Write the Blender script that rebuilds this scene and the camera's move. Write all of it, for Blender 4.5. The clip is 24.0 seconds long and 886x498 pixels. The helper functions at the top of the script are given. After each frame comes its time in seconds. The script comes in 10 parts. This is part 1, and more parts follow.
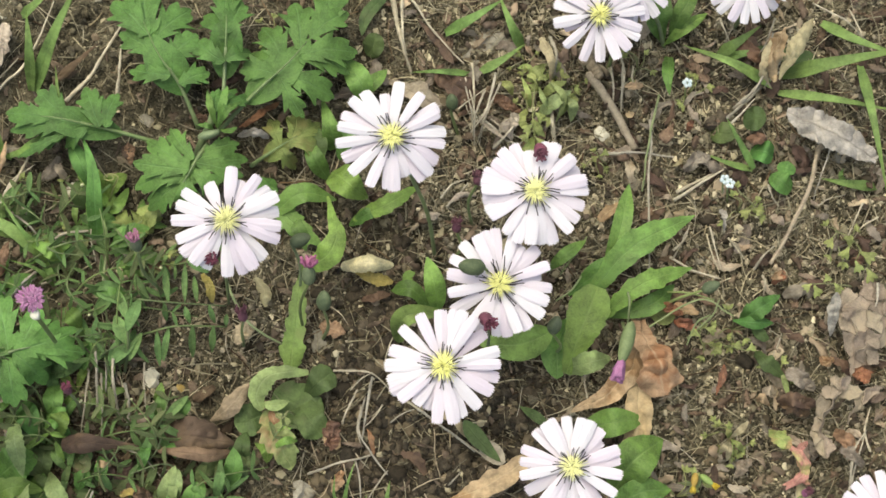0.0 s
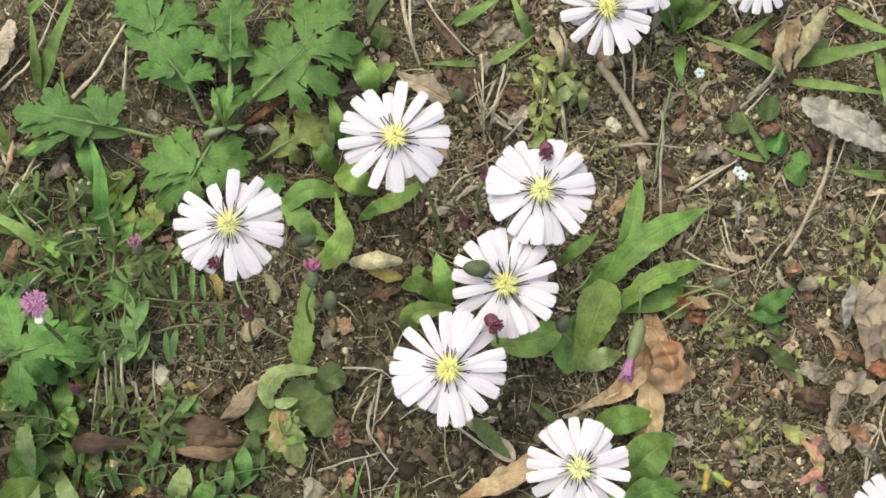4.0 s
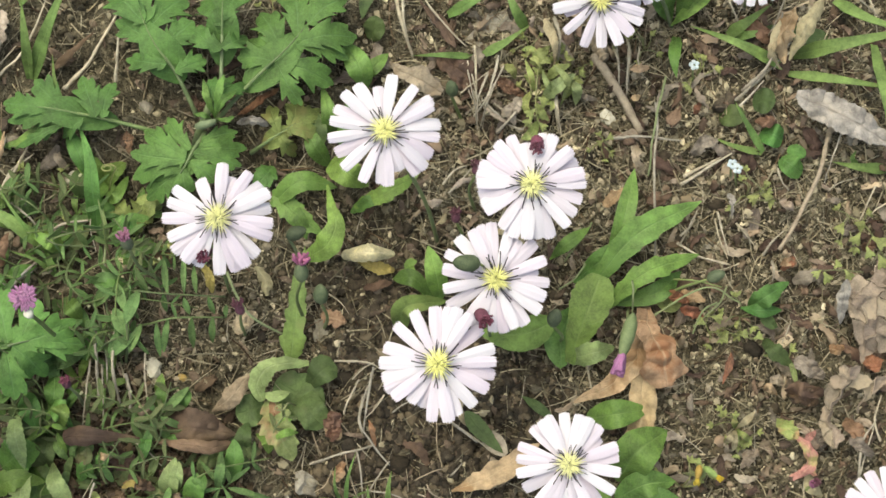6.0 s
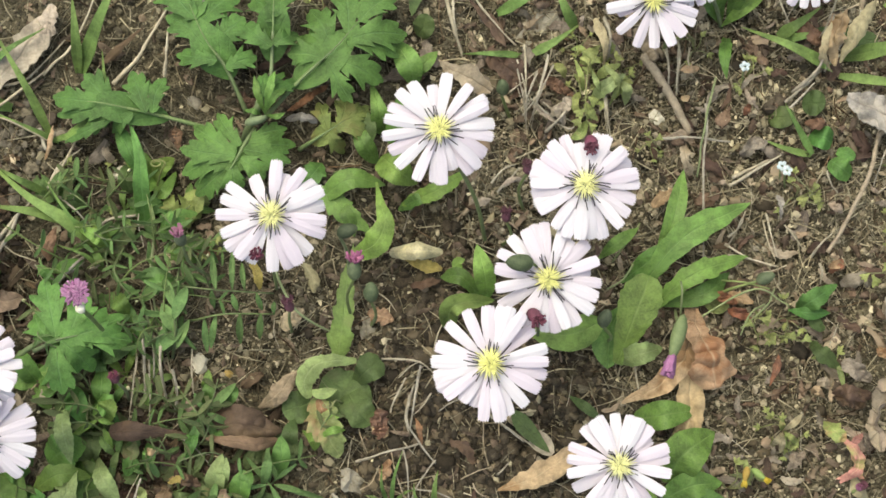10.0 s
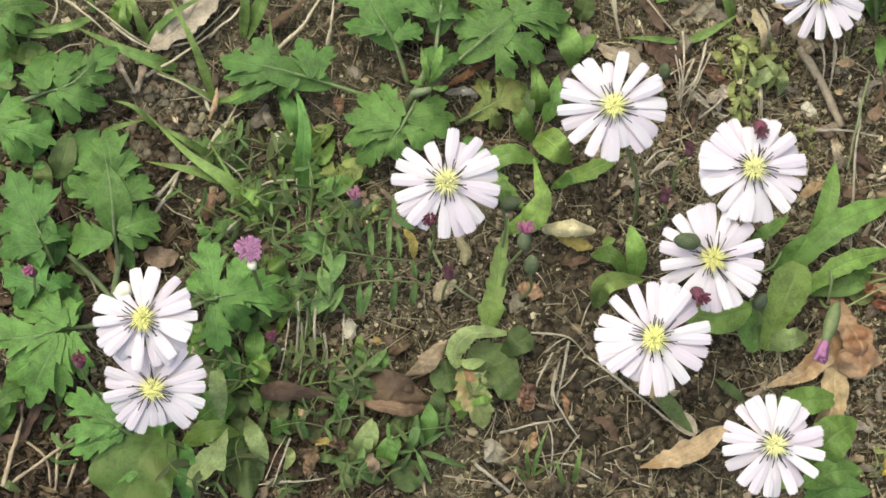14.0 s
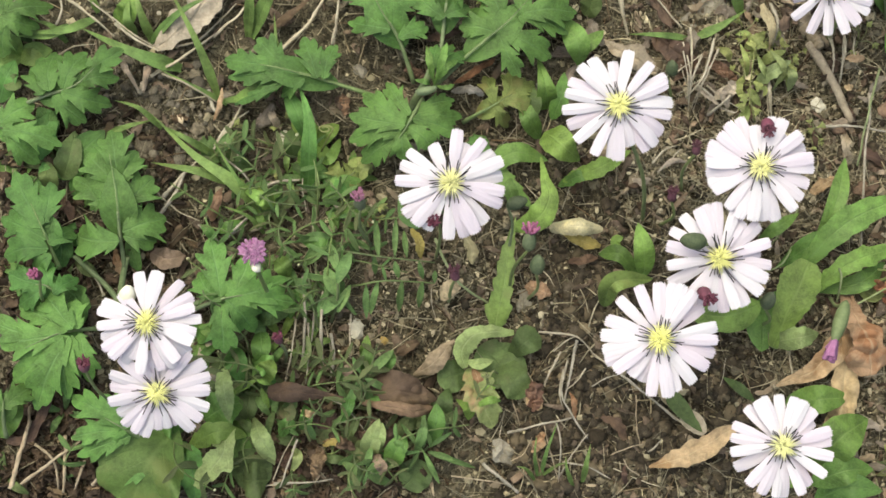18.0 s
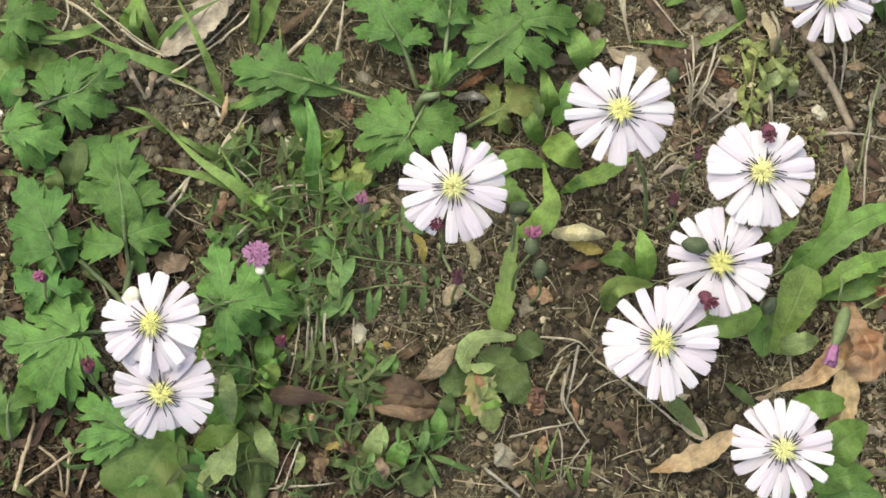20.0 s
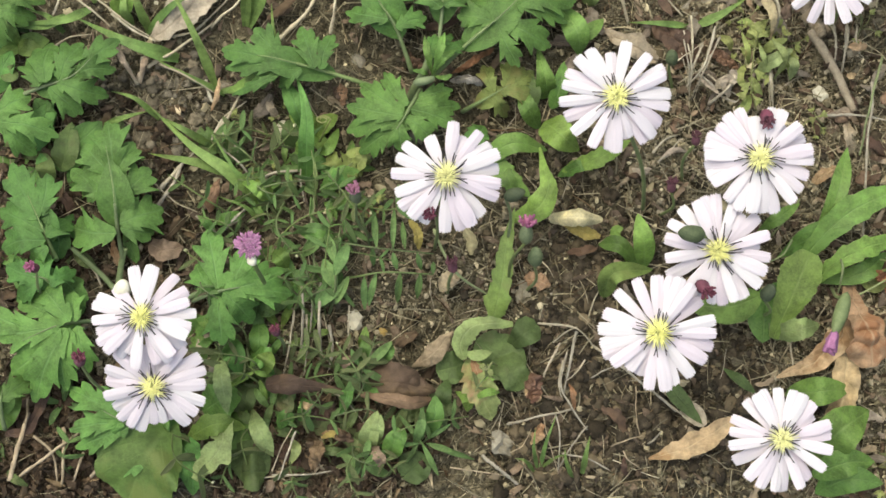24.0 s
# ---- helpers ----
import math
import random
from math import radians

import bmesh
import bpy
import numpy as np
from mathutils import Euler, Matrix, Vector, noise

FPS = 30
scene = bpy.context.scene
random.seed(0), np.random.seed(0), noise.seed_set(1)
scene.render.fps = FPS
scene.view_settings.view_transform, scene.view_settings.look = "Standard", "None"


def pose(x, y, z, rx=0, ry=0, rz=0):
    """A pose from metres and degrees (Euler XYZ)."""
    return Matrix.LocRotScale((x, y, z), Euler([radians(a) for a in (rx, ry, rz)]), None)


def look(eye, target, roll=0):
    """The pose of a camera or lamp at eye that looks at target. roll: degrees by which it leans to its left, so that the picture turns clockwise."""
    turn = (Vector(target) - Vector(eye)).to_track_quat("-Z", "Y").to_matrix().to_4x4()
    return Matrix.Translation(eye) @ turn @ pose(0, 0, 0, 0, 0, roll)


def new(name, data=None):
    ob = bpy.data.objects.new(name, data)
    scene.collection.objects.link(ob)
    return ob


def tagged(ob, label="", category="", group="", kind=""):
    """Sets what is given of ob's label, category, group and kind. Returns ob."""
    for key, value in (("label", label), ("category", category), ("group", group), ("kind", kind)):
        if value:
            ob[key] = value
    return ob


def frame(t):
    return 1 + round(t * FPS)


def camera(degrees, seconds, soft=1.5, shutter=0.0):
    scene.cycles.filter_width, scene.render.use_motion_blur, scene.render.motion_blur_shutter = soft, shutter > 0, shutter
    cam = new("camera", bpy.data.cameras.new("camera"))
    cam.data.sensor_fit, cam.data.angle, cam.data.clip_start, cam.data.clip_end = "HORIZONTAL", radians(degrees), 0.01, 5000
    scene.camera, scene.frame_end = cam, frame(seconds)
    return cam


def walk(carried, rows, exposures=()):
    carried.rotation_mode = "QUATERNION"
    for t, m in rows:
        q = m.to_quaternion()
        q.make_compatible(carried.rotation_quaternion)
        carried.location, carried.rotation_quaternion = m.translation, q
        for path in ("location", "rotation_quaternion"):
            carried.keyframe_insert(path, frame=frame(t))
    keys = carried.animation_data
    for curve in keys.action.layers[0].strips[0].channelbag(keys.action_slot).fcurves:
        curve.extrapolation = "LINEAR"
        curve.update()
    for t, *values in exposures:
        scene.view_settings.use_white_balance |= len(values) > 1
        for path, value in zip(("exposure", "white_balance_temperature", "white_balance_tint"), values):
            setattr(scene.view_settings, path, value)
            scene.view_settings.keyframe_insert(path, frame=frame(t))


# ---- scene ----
# A patch of wild flowers on bare soil, seen from above.
cam = camera(28.00, 24.0, soft=1.6)
ROWS = [
    (0, pose(0.00232, -0.05699, 0.44959, 8.155, -2.075, -1.981)),
    (0.5, pose(0.00728, -0.05309, 0.44997, 7.623, -1.540, -1.917)),
    (1, pose(0.00682, -0.04911, 0.44916, 7.120, -1.553, -2.099)),
    (1.5, pose(0.00719, -0.04614, 0.44817, 6.759, -1.241, -2.073)),
    (2, pose(0.01301, -0.04383, 0.44793, 6.253, -0.748, -2.064)),
    (2.5, pose(0.01365, -0.04085, 0.44822, 5.852, -0.542, -2.143)),
    (4.5, pose(0.01497, -0.04207, 0.44767, 6.102, -0.138, -2.206)),
    (5, pose(0.01498, -0.04081, 0.44711, 5.865, -0.008, -2.198)),
    (5.5, pose(0.01832, -0.04079, 0.44612, 5.737, 0.261, -2.077)),
    (6, pose(0.02091, -0.03787, 0.44621, 5.311, 0.291, -2.031)),
    (6.5, pose(0.01887, -0.03989, 0.44544, 5.472, -0.062, -2.050)),
    (7, pose(0.01984, -0.03754, 0.44634, 5.271, -0.030, -1.989)),
    (7.5, pose(0.01991, -0.03432, 0.44671, 4.941, -0.143, -1.983)),
    (8, pose(0.02154, -0.03396, 0.44588, 4.921, 0.117, -1.972)),
    (8.5, pose(0.02111, -0.03433, 0.44524, 5.006, 0.261, -1.975)),
    (9, pose(0.01880, -0.03426, 0.44550, 5.013, 0.348, -1.946)),
    (9.5, pose(0.01634, -0.03559, 0.44604, 5.074, 0.384, -1.810)),
    (10, pose(0.00886, -0.03641, 0.44592, 5.132, 0.229, -1.425)),
    (10.5, pose(0.00228, -0.03380, 0.44635, 4.817, 0.070, -0.974)),
    (12.5, pose(-0.02555, -0.04148, 0.44800, 4.991, -0.735, 0.520)),
    (13, pose(-0.02981, -0.04573, 0.44914, 5.339, -0.642, 0.822)),
    (13.5, pose(-0.03252, -0.04750, 0.45049, 5.509, -0.544, 1.188)),
    (14, pose(-0.03202, -0.04724, 0.45165, 5.635, -0.337, 1.359)),
    (14.5, pose(-0.02999, -0.04620, 0.45147, 5.706, 0.005, 1.231)),
    (15, pose(-0.03043, -0.04347, 0.45070, 5.491, 0.092, 1.234)),
    (15.5, pose(-0.02966, -0.04427, 0.44969, 5.503, 0.304, 1.241)),
    (16, pose(-0.02835, -0.04415, 0.44997, 5.468, 0.442, 1.207)),
    (16.5, pose(-0.02832, -0.04263, 0.44959, 5.248, 0.514, 1.176)),
    (17, pose(-0.02939, -0.04214, 0.44941, 5.164, 0.431, 1.111)),
    (17.5, pose(-0.02807, -0.04081, 0.44952, 5.008, 0.482, 1.032)),
    (18, pose(-0.02705, -0.04211, 0.44994, 4.997, 0.558, 1.102)),
    (18.5, pose(-0.02775, -0.04471, 0.45081, 5.266, 0.404, 1.355)),
    (20.5, pose(-0.02687, -0.04686, 0.45223, 5.744, 0.706, 1.266)),
    (21, pose(-0.02708, -0.04605, 0.45071, 5.631, 0.817, 1.147)),
    (21.5, pose(-0.02662, -0.04389, 0.44902, 5.410, 1.009, 1.154)),
    (22, pose(-0.02743, -0.03990, 0.44767, 4.929, 0.981, 1.287)),
    (22.5, pose(-0.02600, -0.03786, 0.44626, 4.426, 1.111, 1.249)),
    (23, pose(-0.02460, -0.03664, 0.44691, 4.153, 1.209, 1.185)),
    (23.5, pose(-0.02239, -0.03602, 0.44767, 3.990, 1.255, 1.149)),
    (24, pose(-0.02139, -0.03647, 0.44791, 4.016, 1.265, 1.052)),
]
walk(cam, ROWS, exposures=[(0, 0.83, 7250, -3), (24, 0.83, 7250, -3)])

# ---- light: bright overcast sky, a broad weak sun ----
world = bpy.data.worlds.new("sky")
scene.world = world
world.use_nodes = True
wn = world.node_tree.nodes
sky = wn.new("ShaderNodeTexSky")
sky.sky_type = "NISHITA"
sky.sun_disc = False
sky.sun_elevation = radians(68)
sky.sun_rotation = radians(-35)
sky.air_density = 0.7
sky.dust_density = 5.0
world.node_tree.links.new(sky.outputs[0], wn["Background"].inputs[0])
wn["Background"].inputs[1].default_value = 0.15
sun = new("sun", bpy.data.lights.new("sun", "SUN"))
sun.data.energy = 1.1
sun.data.angle = radians(60)
sun.data.color = (1.0, 0.96, 0.88)
sun.matrix_world = look((-0.25, 0.30, 1.0), (0, 0, 0))

# ---- materials ----


def nodes_of(m):
    m.use_nodes = True
    t = m.node_tree
    return t, t.nodes, t.links, t.nodes["Principled BSDF"]


def math_node(n, l, op, a, b=None, c=None):
    q = n.new("ShaderNodeMath")
    q.operation = op
    for i, v in enumerate((a, b, c)):
        if v is None:
            continue
        if isinstance(v, (int, float)):
            q.inputs[i].default_value = v
        else:
            l.new(v, q.inputs[i])
    return q.outputs[0]


def mix_node(n, l, fac, a, b, mode="MIX"):
    q = n.new("ShaderNodeMix")
    q.data_type = "RGBA"
    q.blend_type = mode
    for i, v in ((0, fac), (6, a), (7, b)):
        if isinstance(v, (int, float)):
            q.inputs[i].default_value = v
        elif isinstance(v, tuple):
            q.inputs[i].default_value = (*v, 1)
        else:
            l.new(v, q.inputs[i])
    return q.outputs[2]


def noise_node(n, l, scale, detail=4.0, rough=0.6, kind="Object"):
    tc = n.new("ShaderNodeTexCoord")
    q = n.new("ShaderNodeTexNoise")
    q.inputs["Scale"].default_value = scale
    q.inputs["Detail"].default_value = detail
    q.inputs["Roughness"].default_value = rough
    l.new(tc.outputs[kind], q.inputs["Vector"])
    return q.outputs[0]


def ramp_node(n, l, fac, lo, hi):
    q = n.new("ShaderNodeMapRange")
    q.inputs[1].default_value, q.inputs[2].default_value = lo, hi
    l.new(fac, q.inputs[0])
    return q.outputs[0]


def bump_node(n, l, height, strength, distance, normal_in):
    q = n.new("ShaderNodeBump")
    q.inputs["Strength"].default_value = strength
    q.inputs["Distance"].default_value = distance
    l.new(height, q.inputs["Height"])
    l.new(q.outputs[0], normal_in)


def plain(name, dark, light, rough=0.75, scale=400, fine=2500, bump=0.5, dist=0.0004, island=0.0, spread=0.25, third=None):
    """Stone, soil, bark, straw: two colours mixed by broad and fine noise, each piece a little different."""
    m = bpy.data.materials.new(name)
    t, n, l, p = nodes_of(m)
    a = noise_node(n, l, scale, 5)
    b = noise_node(n, l, fine, 3)
    fac = math_node(n, l, "ADD", math_node(n, l, "MULTIPLY", a, 0.65), math_node(n, l, "MULTIPLY", b, 0.35))
    col = mix_node(n, l, ramp_node(n, l, fac, 0.34, 0.66), dark, light)
    if island:
        g = n.new("ShaderNodeNewGeometry")
        r = g.outputs["Random Per Island"]
    else:
        g = n.new("ShaderNodeObjectInfo")
        r = g.outputs["Random"]
    if third:
        col = mix_node(n, l, ramp_node(n, l, r, 0.72, 0.98), col, third)
    hs = n.new("ShaderNodeHueSaturation")
    r2 = math_node(n, l, "FRACT", math_node(n, l, "MULTIPLY", r, 7.31))
    l.new(math_node(n, l, "ADD", math_node(n, l, "MULTIPLY", r2, 2 * spread), 1 - spread), hs.inputs["Value"])
    l.new(math_node(n, l, "ADD", math_node(n, l, "MULTIPLY", r, 0.3), 0.85), hs.inputs["Saturation"])
    l.new(col, hs.inputs["Color"])
    l.new(hs.outputs[0], p.inputs["Base Color"])
    p.inputs["Roughness"].default_value = rough
    p.inputs["Specular IOR Level"].default_value = 0.25
    bump_node(n, l, fac, bump, dist, p.inputs["Normal"])
    return m


def leafy(name, base, vein, rough=0.5, ribs=9, lines=False, through_light=0.25, patch=None, patch_at=0.62, scale=350, spread=0.22, edge=None, vein_amount=0.55):
    """A leaf: midrib and side veins along its own length and width, mottling, some light shining through."""
    m = bpy.data.materials.new(name)
    t, n, l, p = nodes_of(m)
    uv = n.new("ShaderNodeUVMap")
    uv.uv_map = "along"
    sep = n.new("ShaderNodeSeparateXYZ")
    l.new(uv.outputs[0], sep.inputs[0])
    s = sep.outputs[0]
    u = math_node(n, l, "ABSOLUTE", math_node(n, l, "SUBTRACT", math_node(n, l, "MULTIPLY", sep.outputs[1], 2.0), 1.0))
    a = noise_node(n, l, scale, 4)
    b = noise_node(n, l, scale * 7, 3)
    mid = ramp_node(n, l, u, 0.10, 0.02)
    if lines:
        side = math_node(n, l, "SINE", math_node(n, l, "MULTIPLY", sep.outputs[1], 60.0))
        side = ramp_node(n, l, side, 0.2, 1.0)
    else:
        w = math_node(n, l, "SUBTRACT", math_node(n, l, "MULTIPLY", s, float(ribs)), math_node(n, l, "MULTIPLY", u, 1.6))
        w = math_node(n, l, "ADD", w, math_node(n, l, "MULTIPLY", a, 0.5))
        side = ramp_node(n, l, math_node(n, l, "ABSOLUTE", math_node(n, l, "SUBTRACT", math_node(n, l, "FRACT", w), 0.5)), 0.09, 0.0)
    veins = math_node(n, l, "MAXIMUM", mid, math_node(n, l, "MULTIPLY", side, 0.45))
    dark = tuple(c * 0.62 for c in base)
    lite = tuple(min(1, c * 1.3) for c in base)
    fac = math_node(n, l, "ADD", math_node(n, l, "MULTIPLY", a, 0.7), math_node(n, l, "MULTIPLY", b, 0.3))
    col = mix_node(n, l, ramp_node(n, l, fac, 0.38, 0.62), dark, lite)
    tc = n.new("ShaderNodeTexCoord")
    net = n.new("ShaderNodeTexVoronoi")
    net.feature = "DISTANCE_TO_EDGE"
    net.inputs["Scale"].default_value = 950
    l.new(tc.outputs["Object"], net.inputs["Vector"])
    mesh = ramp_node(n, l, net.outputs["Distance"], 0.10, 0.0)
    col = mix_node(n, l, math_node(n, l, "MULTIPLY", mesh, 0.10), col, vein)
    if patch:
        c2 = noise_node(n, l, scale * 0.55, 5)
        col = mix_node(n, l, ramp_node(n, l, c2, patch_at - 0.06, patch_at + 0.06), col, patch)
    if edge:
        col = mix_node(n, l, math_node(n, l, "MULTIPLY", ramp_node(n, l, s, 0.62, 1.0), ramp_node(n, l, a, 0.3, 0.6)), col, edge)
    col = mix_node(n, l, math_node(n, l, "MULTIPLY", veins, vein_amount), col, vein)
    oi = n.new("ShaderNodeObjectInfo")
    hs = n.new("ShaderNodeHueSaturation")
    r2 = math_node(n, l, "FRACT", math_node(n, l, "MULTIPLY", oi.outputs["Random"], 5.7))
    l.new(math_node(n, l, "ADD", math_node(n, l, "MULTIPLY", oi.outputs["Random"], 2 * spread), 1 - spread), hs.inputs["Value"])
    l.new(math_node(n, l, "ADD", math_node(n, l, "MULTIPLY", r2, 0.022), 0.489), hs.inputs["Hue"])
    l.new(col, hs.inputs["Color"])
    l.new(hs.outputs[0], p.inputs["Base Color"])
    p.inputs["Roughness"].default_value = rough
    p.inputs["Specular IOR Level"].default_value = 0.35
    bump_node(n, l, math_node(n, l, "SUBTRACT", math_node(n, l, "MULTIPLY", b, 0.6), math_node(n, l, "ADD", veins, math_node(n, l, "MULTIPLY", mesh, 0.25))), 0.5, 0.0004, p.inputs["Normal"])
    if through_light:
        tr = n.new("ShaderNodeBsdfTranslucent")
        l.new(hs.outputs[0], tr.inputs[0])
        mx = n.new("ShaderNodeMixShader")
        mx.inputs[0].default_value = through_light
        l.new(p.outputs[0], mx.inputs[1])
        l.new(tr.outputs[0], mx.inputs[2])
        l.new(mx.outputs[0], n["Material Output"].inputs[0])
    return m


SOIL = bpy.data.materials.new("soil")
t_, n_, l_, p_ = nodes_of(SOIL)
big_ = noise_node(n_, l_, 45, 5)
mid_ = noise_node(n_, l_, 330, 6, 0.7)
fin_ = noise_node(n_, l_, 1900, 4, 0.7)
vor_ = n_.new("ShaderNodeTexVoronoi")
vor_.inputs["Scale"].default_value = 620
tc_ = n_.new("ShaderNodeTexCoord")
l_.new(tc_.outputs["Object"], vor_.inputs["Vector"])
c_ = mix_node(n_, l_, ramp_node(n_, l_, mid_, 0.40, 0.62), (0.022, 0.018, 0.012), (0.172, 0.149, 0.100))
c_ = mix_node(n_, l_, math_node(n_, l_, "MULTIPLY", ramp_node(n_, l_, big_, 0.42, 0.62), 0.6), c_, (0.200, 0.178, 0.124))
grain_ = math_node(n_, l_, "MULTIPLY", ramp_node(n_, l_, vor_.outputs["Distance"], 0.30, 0.16), ramp_node(n_, l_, fin_, 0.42, 0.6))
c_ = mix_node(n_, l_, math_node(n_, l_, "MULTIPLY", grain_, 0.55), c_, (0.40, 0.36, 0.262))
# Noise lows go near black: shade between grains, put into the colour.
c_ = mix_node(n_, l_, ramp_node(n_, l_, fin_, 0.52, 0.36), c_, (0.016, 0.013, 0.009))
l_.new(c_, p_.inputs["Base Color"])
p_.inputs["Roughness"].default_value = 0.92
p_.inputs["Specular IOR Level"].default_value = 0.15
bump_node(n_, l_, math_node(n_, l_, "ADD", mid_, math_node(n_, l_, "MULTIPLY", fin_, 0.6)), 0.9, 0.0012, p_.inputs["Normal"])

# The crumbs' low tone is deepened too, as painted shade in the gaps.
CRUMB = plain("soil_crumbs", (0.028, 0.023, 0.016), (0.185, 0.160, 0.109), 0.95, 500, 2600, 0.7, 0.0005, island=1, spread=0.55, third=(0.40, 0.36, 0.262))
FIBRE = plain("litter_straw", (0.15, 0.13, 0.086), (0.40, 0.355, 0.248), 0.8, 300, 2400, 0.4, 0.0003, island=1, spread=0.45, third=(0.09, 0.055, 0.035))
FLAKE = plain("litter_flakes", (0.070, 0.049, 0.036), (0.205, 0.155, 0.115), 0.8, 260, 1900, 0.5, 0.0004, island=1, spread=0.5, third=(0.32, 0.275, 0.21))
STONE = plain("stone", (0.15, 0.132, 0.104), (0.33, 0.305, 0.25), 0.9, 260, 1500, 0.7, 0.0006, spread=0.2)
OCHRE = plain("ochre_stone", (0.24, 0.165, 0.055), (0.38, 0.28, 0.11), 0.9, 260, 1500, 0.6, 0.0005, spread=0.1)
LUMP = plain("dry_soil_lumps", (0.055, 0.047, 0.036), (0.215, 0.190, 0.148), 0.95, 500, 2600, 0.7, 0.0005, island=1, spread=0.4)
PALE_STONE = plain("pale_stone", (0.42, 0.39, 0.31), (0.66, 0.63, 0.54), 0.85, 240, 1500, 0.5, 0.0005, spread=0.12)
TWIG = plain("twig_bark", (0.20, 0.158, 0.112), (0.40, 0.335, 0.25), 0.85, 350, 2400, 0.8, 0.0005, spread=0.2)
STRAW = plain("dry_straw", (0.23, 0.200, 0.150), (0.49, 0.445, 0.355), 0.7, 300, 2000, 0.4, 0.0003, spread=0.22)
DEAD = leafy("dead_leaf_orange", (0.36, 0.240, 0.148), (0.45, 0.335, 0.22), 0.75, 8, through_light=0.12, patch=(0.27, 0.140, 0.070), patch_at=0.56, scale=160, spread=0.12)
TAN = leafy("dead_leaf_tan", (0.43, 0.315, 0.195), (0.55, 0.42, 0.27), 0.75, 8, through_light=0.15, patch=(0.30, 0.19, 0.10), patch_at=0.58, scale=170, spread=0.12)
HAY = leafy("withered_hay_leaf", (0.37, 0.32, 0.20), (0.47, 0.42, 0.28), 0.75, lines=True, through_light=0.12, patch=(0.25, 0.20, 0.115), patch_at=0.58, scale=190, spread=0.15)
RUST = leafy("dead_leaf_rust", (0.19, 0.112, 0.072), (0.24, 0.15, 0.10), 0.7, 7, through_light=0.06, patch=(0.13, 0.08, 0.058), patch_at=0.6, scale=200, spread=0.2)
REDBROWN = leafy("dead_leaf_redbrown", (0.235, 0.105, 0.060), (0.32, 0.17, 0.10), 0.7, 7, through_light=0.08, patch=(0.13, 0.065, 0.042), patch_at=0.56, scale=260, spread=0.2)
BLUSH = leafy("blushing_leaf", (0.23, 0.28, 0.11), (0.32, 0.34, 0.16), 0.55, 7, through_light=0.2, patch=(0.32, 0.20, 0.12), patch_at=0.57, scale=150, spread=0.1)
OLIVE = leafy("olive_leaflet", (0.102, 0.140, 0.055), (0.15, 0.19, 0.085), 0.6, 7, through_light=0.15, patch=(0.15, 0.125, 0.07), patch_at=0.58, scale=220, spread=0.25, vein_amount=0.3)
ROTTEN_SHADE = plain("rotting_leaf_and_shade", (0.030, 0.021, 0.015), (0.095, 0.066, 0.046), 0.85, 300, 1900, 0.5, 0.0004, island=1, spread=0.5, third=(0.17, 0.13, 0.09))
CLOD = plain("dark_soil_clods", (0.017, 0.013, 0.009), (0.084, 0.067, 0.047), 0.95, 500, 2600, 0.7, 0.0005, island=1, spread=0.5, third=(0.16, 0.132, 0.094))
ASHLEAF = leafy("dead_leaf_ash", (0.275, 0.255, 0.235), (0.15, 0.13, 0.115), 0.8, 10, through_light=0.08, patch=(0.36, 0.33, 0.29), patch_at=0.6, scale=260, spread=0.06, vein_amount=0.5)
BONE = plain("pale_straw", (0.20, 0.178, 0.142), (0.44, 0.400, 0.335), 0.7, 380, 2200, 0.4, 0.0003, spread=0.15)
GRIT = plain("pale_grit", (0.13, 0.105, 0.075), (0.36, 0.315, 0.228), 0.9, 600, 2600, 0.6, 0.0004, island=1, spread=0.5, third=(0.52, 0.47, 0.355))
RUSTFLAKE = plain("rusty_flakes", (0.060, 0.041, 0.030), (0.18, 0.124, 0.090), 0.8, 300, 1900, 0.5, 0.0004, island=1, spread=0.5, third=(0.40, 0.33, 0.25))
GREYLEAF = leafy("dead_leaf_grey", (0.39, 0.33, 0.27), (0.24, 0.20, 0.155), 0.8, 11, through_light=0.08, patch=(0.25, 0.215, 0.17), patch_at=0.6, scale=190, spread=0.1)
CRISP = leafy("dead_leaf_crisp", (0.315, 0.258, 0.20), (0.20, 0.15, 0.105), 0.85, 9, through_light=0.06, patch=(0.25, 0.19, 0.135), patch_at=0.58, scale=210, spread=0.15)
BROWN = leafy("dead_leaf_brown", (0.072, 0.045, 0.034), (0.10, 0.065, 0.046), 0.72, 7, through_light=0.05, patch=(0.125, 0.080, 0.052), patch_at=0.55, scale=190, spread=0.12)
REDLEAF = leafy("reddened_leaf", (0.44, 0.215, 0.180), (0.54, 0.37, 0.26), 0.65, 8, through_light=0.15, patch=(0.34, 0.33, 0.13), patch_at=0.55, scale=200)
OCHRELEAF = leafy("dead_leaf_ochre", (0.33, 0.26, 0.085), (0.42, 0.34, 0.14), 0.7, 7, through_light=0.12, patch=(0.20, 0.15, 0.06), patch_at=0.58, scale=200, spread=0.1)
CREAM = leafy("curled_cream_leaf", (0.70, 0.62, 0.39), (0.74, 0.67, 0.46), 0.6, 8, through_light=0.15, patch=(0.50, 0.38, 0.18), patch_at=0.70, scale=260, spread=0.06)
ROTSHRED = leafy("dead_leaf_shred", (0.20, 0.17, 0.14), (0.26, 0.22, 0.18), 0.85, 6, through_light=0.05, patch=(0.12, 0.095, 0.075), patch_at=0.55, scale=260, spread=0.2)
CRACKED = leafy("dead_leaf_cracked", (0.235, 0.192, 0.150), (0.19, 0.15, 0.115), 0.85, 6, through_light=0.05, patch=(0.27, 0.215, 0.16), patch_at=0.56, scale=300, spread=0.16, vein_amount=0.4)
